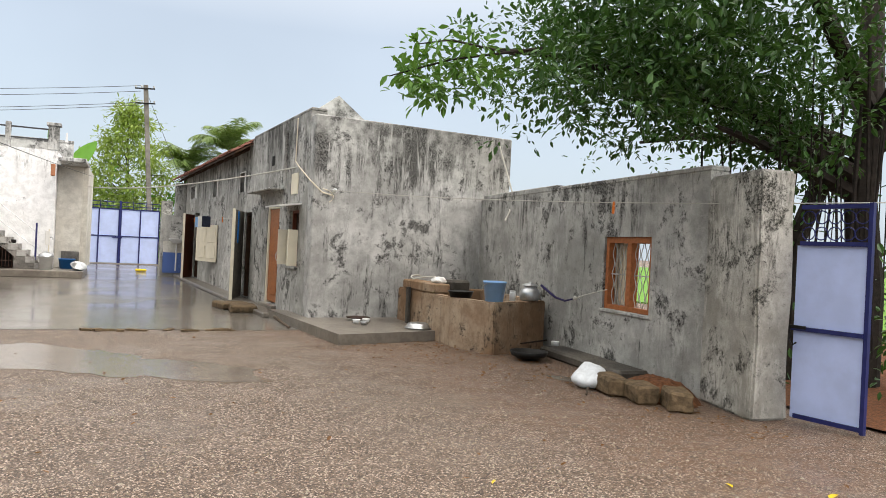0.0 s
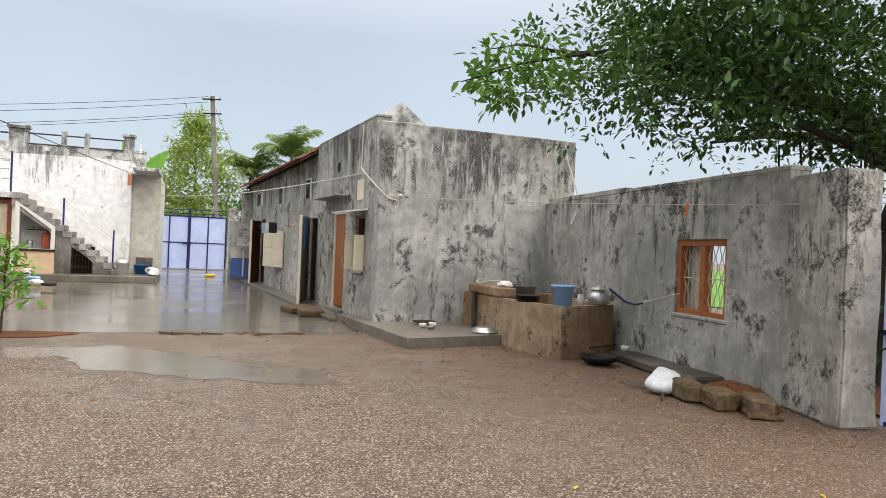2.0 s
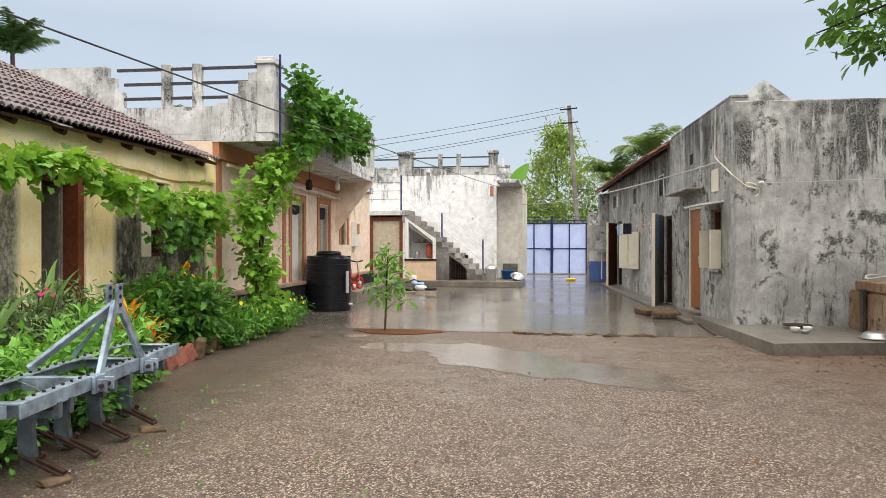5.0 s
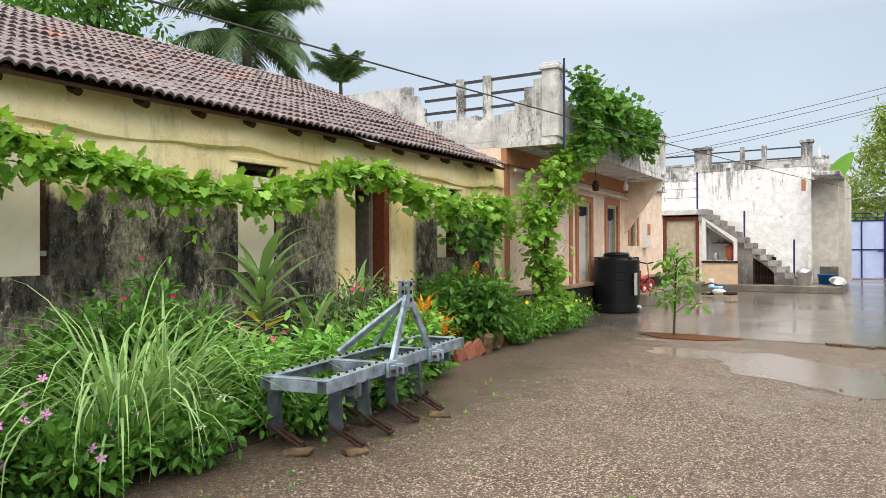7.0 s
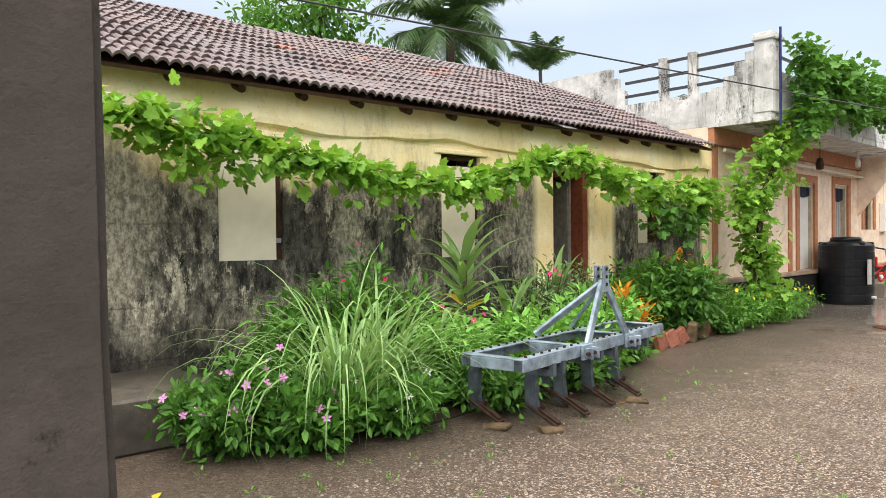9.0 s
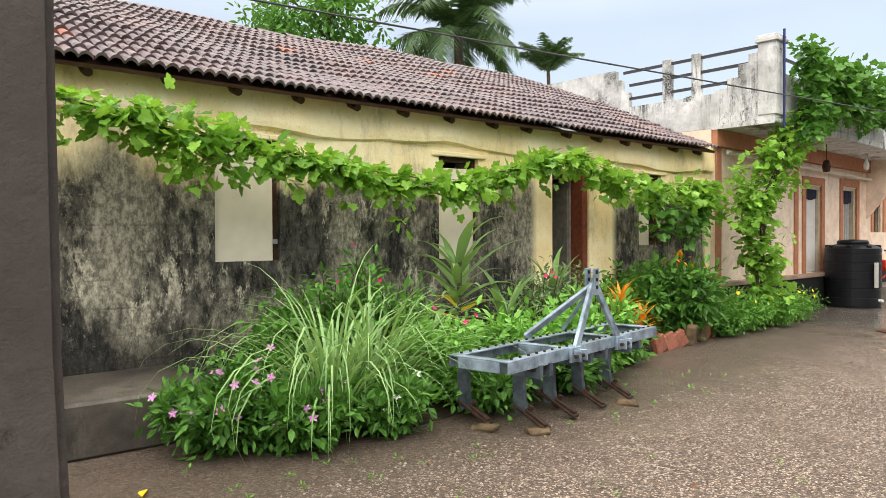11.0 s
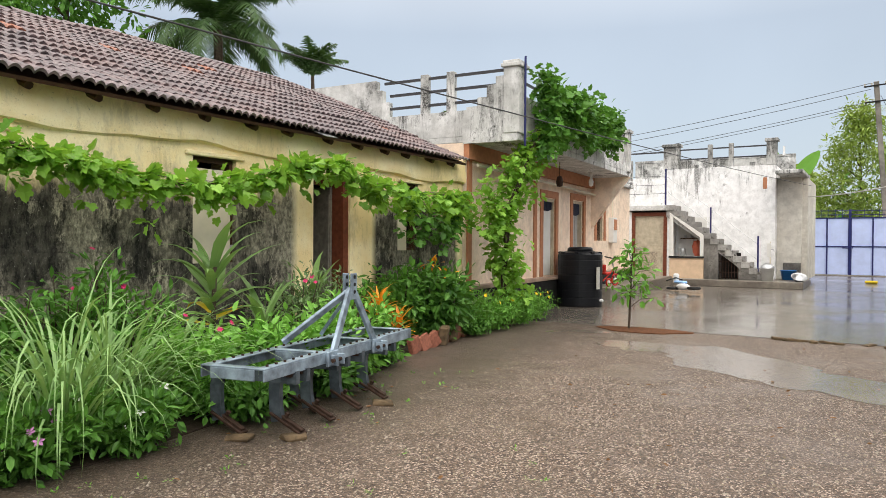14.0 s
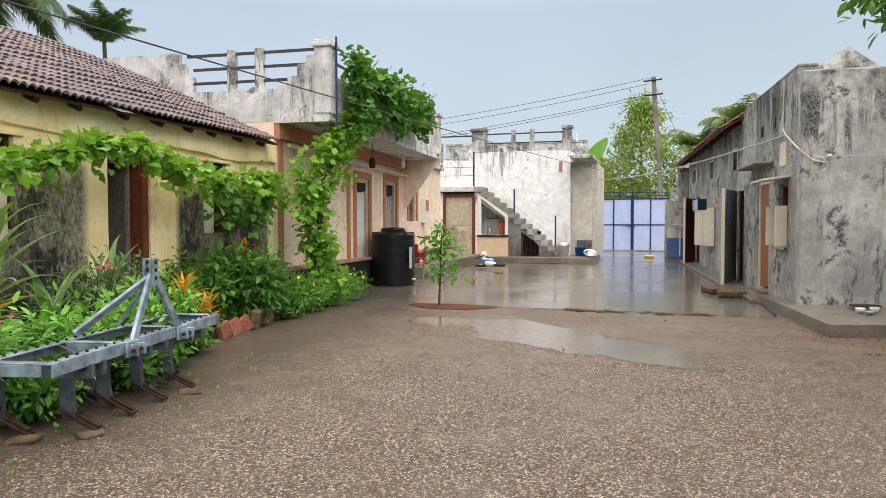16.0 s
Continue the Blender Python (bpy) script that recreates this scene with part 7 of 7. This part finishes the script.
# ---- big tree by the side gate ----
tree = thing("fig_tree", "big dark fig tree with hanging aerial roots over the wall", "tree")
T0 = Vector((8.6, 5.9, 0))
part("trunk", tube(bmesh.new(), [T0, T0 + Vector((0.05, 0, 1.2)), T0 + Vector((-0.05, 0.05, 2.4)), T0 + Vector((0.0, 0.0, 3.6)), T0 + Vector((0.2, 0.2, 5.4))], 0.24, 12, 0.12), M_BARKDARK, tree)
part("trunk_stem", tube(bmesh.new(), [T0 + Vector((0.7, -0.9, 0)), T0 + Vector((0.6, -0.7, 1.6)), T0 + Vector((0.3, -0.3, 2.9))], 0.15, 10, 0.12), M_BARKDARK, tree)
part("trunk_stem", tube(bmesh.new(), [T0 + Vector((-0.7, 0.5, 0)), T0 + Vector((-0.65, 0.45, 1.8)), T0 + Vector((-0.3, 0.2, 3.0))], 0.12, 8, 0.12), M_BARKDARK, tree)
BOUGHS = [((-0.2, 0, 2.6), (-1.6, 0.5, 3.3), (-3.0, 0.6, 3.6), (-4.1, 0.5, 3.5)), ((0, 0, 2.9), (-1.2, 1.8, 3.9), (-2.4, 3.0, 4.4), (-3.6, 3.6, 4.5)),
         ((0, 0, 3.2), (-0.6, -1.2, 4.2), (-1.8, -2.0, 4.9), (-3.2, -2.2, 5.2)), ((0, 0, 3.4), (-1.5, -0.3, 4.6), (-3.0, -0.5, 5.4), (-4.6, -0.4, 5.6)),
         ((0, 0, 3.3), (1.0, 1.2, 4.4), (2.2, 2.0, 5.0), (3.2, 2.6, 5.2)), ((0.1, 0, 3.0), (0.8, -1.6, 4.0), (1.2, -2.8, 4.6), (1.6, -3.6, 4.8)),
         ((-0.1, 0.1, 2.4), (-1.0, 0.2, 2.7), (-1.9, 0.0, 2.85), (-2.7, -0.2, 2.9)), ((0.0, 0.1, 2.7), (-0.2, 1.4, 3.2), (-0.4, 2.6, 3.4), (-0.6, 3.6, 3.4))]
rnd = random.Random(91)
cents = []
for b, L in enumerate(BOUGHS):
    P = [T0 + Vector(q) for q in L]
    part("limb", tube(bmesh.new(), P, 0.12, 7, 0.025), M_BARKDARK, tree)
    for i in range(250 if b in (0, 1, 3, 6) else 90):
        f = rnd.uniform(0.25, 3.0)
        k = min(2, int(f))
        p = P[k].lerp(P[k + 1], f - k)
        s = 0.32 + 0.10 * f
        q = p + Vector((rnd.gauss(0, s), rnd.gauss(0, s), rnd.gauss(0.15, s * 0.85)))
        cents.append(tuple(q))
for i in range(330):
    q = (rnd.uniform(4.5, 11.5), rnd.uniform(2.6, 9.4), rnd.uniform(2.95, 6.2))
    e = ((q[0] - 8.2) / 3.9) ** 2 + ((q[1] - 5.9) / 3.6) ** 2 + ((q[2] - 4.7) / 1.9) ** 2
    if e < 1.0:
        cents.append(q)
for i in range(800):
    q = (rnd.gauss(5.6, 1.0), rnd.gauss(6.2, 0.8), rnd.gauss(3.9, 0.65))
    if q[2] > 2.85:
        cents.append(q)
cents = [c for c in cents if c[0] < 7.4 or rnd.random() < 0.22]
cents = [c for c in cents if not (c[0] < 7.0 and c[2] < 2.75) and not (c[0] < 4.3 and c[2] > 3.55) and not c[0] < 2.9]
v, f = clusters(cents, 15, 0.14, 0.105, "oval", 92, droop=0.2)
crown = mesh_from("crown", v, f, M_LEAFDARK, tree)
tips = []
for i in range(75):
    f = rnd.random()
    tips.append((3.5 - 0.9 * f + rnd.gauss(0, 0.18), 6.3 - 0.3 * f + rnd.gauss(0, 0.22), 3.34 - 0.25 * f + rnd.gauss(0, 0.14)))
for i in range(16):
    tips.append((2.55 + rnd.gauss(0, 0.12), 5.95 + rnd.gauss(0, 0.15), 2.97 + rnd.gauss(0, 0.07)))
v, f = clusters(tips, 6, 0.07, 0.115, "oval", 93, droop=0.3)
mesh_from("tip_foliage", v, f, M_LEAFTIP, tree)["kind"] = "stuff"
part("twig", tube(bmesh.new(), [(4.1, 6.35, 3.6), (3.0, 6.2, 3.28), (2.3, 5.95, 2.97)], 0.018, 6, 0.006), M_BARKDARK, tree)
part("twig", tube(bmesh.new(), [(3.8, 6.4, 3.5), (2.9, 6.0, 3.4), (2.5, 5.8, 3.25)], 0.014, 6, 0.005), M_BARKDARK, tree)
for i in range(46):
    x, y = rnd.uniform(6.6, 9.6), rnd.uniform(3.6, 7.0)
    z = rnd.uniform(2.8, 3.8)
    low = rnd.choice((0.0, 0.6, 1.2, 1.6))
    part("aerial_root", tube(bmesh.new(), [(x, y, z), (x + rnd.gauss(0, 0.05), y + rnd.gauss(0, 0.05), (z + low) / 2), (x + rnd.gauss(0, 0.06), y, low)], rnd.uniform(0.006, 0.018), 5), M_BARKDARK, tree)
rnd = random.Random(5)
cents = [(rnd.uniform(7.2, 13), rnd.uniform(1.5, 8.5), abs(rnd.gauss(0.6, 0.6))) for _ in range(420)]
v, f = clusters(cents, 9, 0.16, 0.13, "oval", 95)
v[:, 2] = np.maximum(v[:, 2], 0.02)
tagged(mesh_from("undergrowth", v, f, M_LEAFDARK), "dark undergrowth behind the gateway", "undergrowth", kind="stuff")

# ---- trees beyond ----
def crown_tree(name, label, x, y, h, r, seed, mat, clumps, per, size, kind="oval", trunk_r=0.15, low=0.35, mat_bark=None):
    """A tapered trunk, limbs, and leaf clumps of uneven outline."""
    rnd = random.Random(seed)
    t = thing(name, label, "tree", pose(x, y, 0))
    part("trunk", tube(bmesh.new(), [(0, 0, 0), (0.1, 0, h * 0.4), (-0.05, 0.1, h * 0.75), (0, 0, h * 0.97)], trunk_r, 8, trunk_r * 0.2), mat_bark or M_BARK, t)
    cents = []
    for i in range(clumps):
        z = h * rnd.uniform(low, 1.0)
        f = (z / h - low) / (1 - low)
        rad = r * (0.35 + 1.1 * math.sin(math.pi * min(1, 0.18 + 0.82 * f)) * 0.75) * rnd.uniform(0.3, 1.0) * (1.0 - 0.35 * f)
        a = rnd.uniform(0, 6.28)
        tip = Vector((rad * math.cos(a), rad * math.sin(a), z))
        if i % 6 == 0:
            part("limb", tube(bmesh.new(), [(0, 0, max(0.3, z - 0.35 * rad - 0.5)), tip * 0.6 + Vector((0, 0, z * 0.38)), tip], trunk_r * 0.3, 5, 0.01), mat_bark or M_BARK, t)
        for k in range(5):
            cents.append(tuple(tip + Vector((rnd.gauss(0, 1), rnd.gauss(0, 1), rnd.gauss(0, 0.7))) * r * 0.13))
    v, f = clusters(cents, per, r * 0.09, size, kind, seed)
    mesh_from("crown", v, f, mat, t)
    return t


crown_tree("tree", "tall yellow-green feathery tree behind the far gate", 0.1, 47.0, 9.0, 2.6, 7, M_FARTREE, 190, 10, 0.30, "narrow", 0.12, 0.15)
crown_tree("tree", "bushy green tree behind the far gate", -3.4, 50.0, 6.0, 2.6, 8, M_FARTREE, 110, 10, 0.32, "oval", 0.14, 0.1)
crown_tree("tree", "bushy green tree behind the grey house", 4.6, 49.0, 5.6, 2.4, 9, M_LEAF, 110, 10, 0.30, "oval", 0.14, 0.1)
crown_tree("tree", "dark leafy tree behind the tiled roof", -16.6, 10.6, 9.3, 2.5, 13, M_LEAF, 130, 9, 0.24, "oval", 0.16, 0.35)
crown_tree("tree", "dark leafy tree behind the tiled roof", -20.5, 11.0, 8.6, 2.6, 14, M_LEAF, 90, 9, 0.26, "oval", 0.16, 0.35)
hedge = []
rnd = random.Random(61)
for i in range(700):
    x = rnd.uniform(-14, 16)
    hedge.append((x, 45 + rnd.uniform(0, 4), abs(rnd.gauss(0, 1.7)) + 0.2))
v, f = clusters(hedge, 9, 0.5, 0.34, "oval", 62)
v[:, 2] = np.maximum(v[:, 2], 0.02)
tagged(mesh_from("far_thicket", v, f, M_LEAF), "green thicket beyond the far gate", "thicket", kind="stuff")


def palm(name, label, x, y, h, fronds, length, seed, mat, trunk_r=0.13, droop=1.0, leaflets=26, lw=0.55, up=0.9):
    """A palm: ringed trunk and arching fronds with paired leaflets."""
    rnd = random.Random(seed)
    t = thing(name, label, "palm", pose(x, y, 0))
    part("trunk", tube(bmesh.new(), [(0, 0, 0), (0.1, 0.05, h * 0.4), (0.05, 0, h * 0.8), (0, 0, h)], trunk_r, 9, trunk_r * 0.7), M_BARK, t)
    for i in range(fronds):
        a = 6.283 * i / fronds + rnd.uniform(-0.25, 0.25)
        h0 = Vector((math.cos(a), math.sin(a), 0))
        tilt = rnd.uniform(0.15, 1.2) * up
        p, spine = Vector((0, 0, h)), []
        ln = length * rnd.uniform(0.8, 1.1)
        for s in range(13):
            spine.append(p.copy())
            ang = tilt + droop * (s / 12) ** 1.6 * 1.5
            p = p + (h0 * math.sin(ang) + Vector((0, 0, math.cos(ang)))) * ln / 12
        fr = part("frond", tube(bmesh.new(), spine, 0.025, 5, 0.006), mat, t)
        vs, fs = [], []
        sd = Vector((-h0.y, h0.x, 0))
        for s in range(leaflets):
            f = 0.12 + 0.88 * s / leaflets
            k = min(11, int(f * 12))
            q = spine[k].lerp(spine[k + 1], f * 12 - k)
            d = (spine[k + 1] - spine[k]).normalized()
            ll = lw * (math.sin(math.pi * (0.12 + 0.8 * f))) * rnd.uniform(0.85, 1.1)
            for sg in (-1, 1):
                tipp = q + sd * sg * ll * 0.75 + d * ll * 0.55 - Vector((0, 0, ll * rnd.uniform(0.25, 0.7)))
                mid = q.lerp(tipp, 0.45) + Vector((0, 0, 0.06 * ll))
                w = d * 0.015 * max(1.0, length / 1.8)
                n0 = len(vs)
                vs += [q - w, q + w, mid + w, mid - w, tipp]
                fs += [(n0, n0 + 1, n0 + 2, n0 + 3), (n0 + 3, n0 + 2, n0 + 4)]
        mesh_from("frond_blade", vs, fs, mat, fr)
    return t


palm("coconut_palm", "coconut palm with drooping fronds behind the roof", -14.4, 13.6, 7.1, 32, 2.8, 1, M_PALMDARK, 0.17, 1.2, 54, 0.75, 1.35)
palm("areca_palm", "slender areca palm with a short upright tuft", -12.6, 15.4, 6.0, 22, 1.2, 2, M_PALMDARK, 0.07, 0.75, 44, 0.40, 0.62)
palm("coconut_palm", "coconut palm low behind the terrace", -15.2, 17.6, 5.0, 13, 1.7, 3, M_PALMDARK, 0.13, 1.0, 40, 0.5)
palm("coconut_palm", "small palm between the terrace rails", -11.2, 19.6, 4.5, 12, 1.5, 6, M_PALMDARK, 0.12, 1.0, 36, 0.45)
palm("coconut_palm", "coconut palm beyond the grey house", 3.6, 49.0, 5.7, 20, 3.0, 4, M_FARPALM, 0.18, 1.15, 54, 1.0)
palm("coconut_palm", "coconut palm beyond the grey house", 6.0, 47.0, 7.0, 20, 2.9, 5, M_FARPALM, 0.18, 1.15, 54, 1.0)


def banana_leaf(owner, base, tip, width, seed):
    a, b = Vector(base), Vector(tip)
    vs, fs = [], []
    d = b - a
    sd = d.cross(Vector((0.3, 1, 0))).normalized()
    for i in range(9):
        f = i / 8
        w = width * math.sin(math.pi * min(1, 0.08 + 0.9 * f)) ** 0.7
        c = a + d * f + Vector((0, 0, 0.12 * math.sin(math.pi * f)))
        vs += [c - sd * w + Vector((0, -0.12 * w, -0.2 * w)), c, c + sd * w + Vector((0, -0.12 * w, -0.2 * w))]
    for i in range(8):
        k = 3 * i
        fs += [(k, k + 1, k + 4, k + 3), (k + 1, k + 2, k + 5, k + 4)]
    mesh_from("leaf", vs, fs, M_LIME, owner)


ban = thing("banana_plant", "banana plant with broad leaves behind the porch", "banana plant", pose(-2.35, 33.5, 0))
part("stem", tube(bmesh.new(), [(0, 0, 0), (0, 0, 3.5)], 0.14, 8, 0.09), M_LIME, ban)
banana_leaf(ban, (0.2, 0, 3.8), (1.25, -0.2, 5.25), 0.33, 1)
banana_leaf(ban, (0, 0, 3.5), (-0.55, 0.1, 5.6), 0.22, 2)
banana_leaf(ban, (0, 0, 3.5), (0.3, 0.9, 4.7), 0.3, 3)

# ---- pole and lines ----
pole = thing("power_pole", "tall cement power pole with crossarm behind the gate", "power pole", pose(1.5, 42.0, 0))
part("shaft", boxes((-0.12, -0.10, 0, 0.12, 0.10, 9.6), bevel=0.02), M_POLE, pole)
for z in (9.35, 8.55):
    arm = part("crossarm", boxes((-0.55, -0.16, z, 0.45, -0.13, z + 0.07)), M_IRONDARK, pole)
    for x in (-0.5, -0.2, 0.4):
        part("insulator", lathe([(0.02, 0), (0.05, 0.03), (0.03, 0.07), (0.05, 0.1), (0.0, 0.14)], 8, m=pose(x, -0.145, z + 0.07)), M_IRONPALE, arm)
part("stay", tube(bmesh.new(), [(0.15, 0, 8.9), (3.2, 0.5, 0.2)], 0.012, 5), M_CABLE, pole)
pole.rotation_euler.y = radians(-4.0)
for z, dz in ((9.5, 0.0), (9.2, -0.25), (8.6, -0.5), (8.45, -0.6)):
    wire("power_line", (0.6, 41.9, z), (-26.0, 39.0, z - 3.3 + dz * 0.2), 0.5, 0.014, M_CABLE, "thin power line running off the pole", "wire", "power lines")
wire("overhead_cable", (-3.35, -1.0, 2.77), (-0.92, 27.0, 3.35), 0.10, 0.007, M_CABLE, "black service cable across the yard", "wire")
wire("clothes_line", (3.15, 12.9, 2.46), (6.6, 3.2, 2.06), 0.12, 0.006, M_ROPE, "pale rope clothes line across the yard", "clothes line")
wire("clothes_line", (3.14, 13.05, 2.86), (-1.0, 26.4, 2.95), 0.18, 0.014, M_ROPE, "pale plastic pipe line across the yard", "clothes line")
wire("clothes_line", (2.55, 17.2, 1.95), (1.75, 36.5, 2.55), 0.15, 0.008, M_ROPE, "pale rope clothes line along the grey house", "clothes line")


def clip(x, y, z, rz=0):
    c = thing("clothes_peg", "orange plastic clothes peg on the line", "clothes peg", pose(x, y, z, 0, 6, rz), "clothes pegs")
    part("jaw", boxes((-0.012, -0.012, -0.09, -0.003, 0.012, 0.05), bevel=0.002), M_ORANGE, c)
    part("jaw", boxes((0.003, -0.012, -0.09, 0.012, 0.012, 0.05), bevel=0.002), M_ORANGE, c)
    part("spring", tube(bmesh.new(), [(0, -0.016, 0), (0, 0.016, 0)], 0.006, 6), M_STEELPLAIN, c)


clip(5.36, 6.68, 2.055, 20)
for y in (19.0, 22.0, 24.5, 27.5, 30.0):
    f = (y - 17.2) / 19.3
    clip(2.55 - 0.8 * f, y, 1.95 + 0.6 * f - 0.6 * f * (1 - f), 30 * y)
laundry = thing("blue_cloth", "bright blue cloth hanging on the door leaf", "cloth", RB @ pose(-0.30, 4.75, 1.78))
part("cloth", boxes((-0.05, -0.1, -0.42, 0.03, 0.06, 0.32), bevel=0.02), M_BLUEDEEP, laundry)
lr = thing("red_cloth", "orange-red cloth hanging on the overhead cable", "cloth", pose(-1.51, 20.2, 2.95))
part("cloth", boxes((-0.05, -0.02, -0.14, 0.05, 0.02, 0.16), bevel=0.015), M_PINKTRIM, lr)
for k, (y, mat, lab) in enumerate(((9.9, M_BLUEPLASTIC, "light blue cloth hanging by the window"), (9.4, M_WHITEPAINT, "white cloth hanging by the window"), (8.7, M_DARKCLOTH, "dark cloth hanging by the window"))):
    c = thing("hung_cloth", lab, "cloth", RB @ pose(-0.35, y, 2.05), "hung cloths")
    part("cloth", boxes((-0.13, -0.02, -0.30, 0.1, 0.02, 0.0), bevel=0.01), mat, c)

# ---- toys on the concrete ----
bike = thing("toy_motorbike", "white and blue toy motorbike lying on its side", "toy", pose(-3.75, 21.2, 0.018, 0, 0, -35))
for x in (-0.42, 0.42):
    wh = part("wheel", tube(bmesh.new(), [(x + 0.15 * math.cos(a), 0.15 * math.sin(a), 0.07 + (0.05 if x > 0 else 0.0)) for a in [k * math.pi / 10 for k in range(21)]], 0.04, 6, cap=False), M_BLACKBASE, bike)
    part("hub", lathe([(0, -0.03), (0.06, -0.02), (0.06, 0.02), (0, 0.03)], 10, m=pose(x, 0, 0.08)), M_STEELPLAIN, wh)
bm = bmesh.new()
bmesh.ops.create_icosphere(bm, subdivisions=2, radius=0.2)
for v in bm.verts:
    v.co = Vector((v.co.x * 1.3, v.co.y * 0.55, v.co.z * 0.5 + 0.14))
part("body", bm, M_WHITEPLASTIC, bike, smooth=True)
part("seat", boxes((-0.35, -0.05, 0.22, 0.05, 0.13, 0.30), bevel=0.03), M_BLUEPLASTIC, bike)
part("screen", boxes((-0.42, -0.02, 0.2, -0.3, 0.14, 0.5), bevel=0.03), M_WHITEPLASTIC, bike)
part("handlebar", tube(bmesh.new(), [(-0.35, -0.3, 0.3), (-0.3, 0.0, 0.38), (-0.35, 0.3, 0.3)], 0.02, 6), M_BLACKBASE, bike)
tri = thing("tricycle", "small red child's tricycle on the veranda step", "tricycle", TER @ pose(0.5, 7.1, 0.30, 0, 0, 70))
for x, y, r in ((0.32, 0, 0.14), (-0.2, 0.17, 0.09), (-0.2, -0.17, 0.09)):
    wh = part("wheel", tube(bmesh.new(), [(x + r * math.cos(a), y, r + 0.02 + r * math.sin(a)) for a in [k * math.pi / 9 for k in range(19)]], 0.022, 6, cap=False), M_REDTOY, tri)
    part("hub", lathe([(0, -0.03), (0.05, -0.02), (0.05, 0.02), (0, 0.03)], 10, m=pose(x, y, r + 0.02, 90, 0, 0)), M_WHITEPLASTIC, wh)
part("frame", tube(bmesh.new(), [(0.32, 0, 0.2), (0.22, 0, 0.42), (0.0, 0, 0.26), (-0.2, 0, 0.14)], 0.02, 6), M_REDTOY, tri)
part("stem", tube(bmesh.new(), [(0.30, 0, 0.2), (0.18, 0, 0.72)], 0.018, 6), M_STEELPLAIN, tri)
part("handlebar", tube(bmesh.new(), [(0.14, -0.2, 0.74), (0.2, 0, 0.7), (0.14, 0.2, 0.74)], 0.018, 6), M_BLACKBASE, tri)
part("seat", boxes((-0.2, -0.1, 0.30, 0.02, 0.1, 0.36), (-0.22, -0.09, 0.36, -0.18, 0.09, 0.55), bevel=0.02), M_REDTOY, tri)
yb = thing("yellow_tub", "small yellow plastic tub lying by the gate", "tub", pose(0.8, 29.6, 0.018))
part("body", boxes((-0.2, -0.09, 0, 0.2, 0.09, 0.10), bevel=0.03), M_FLOWERYEL, yb)
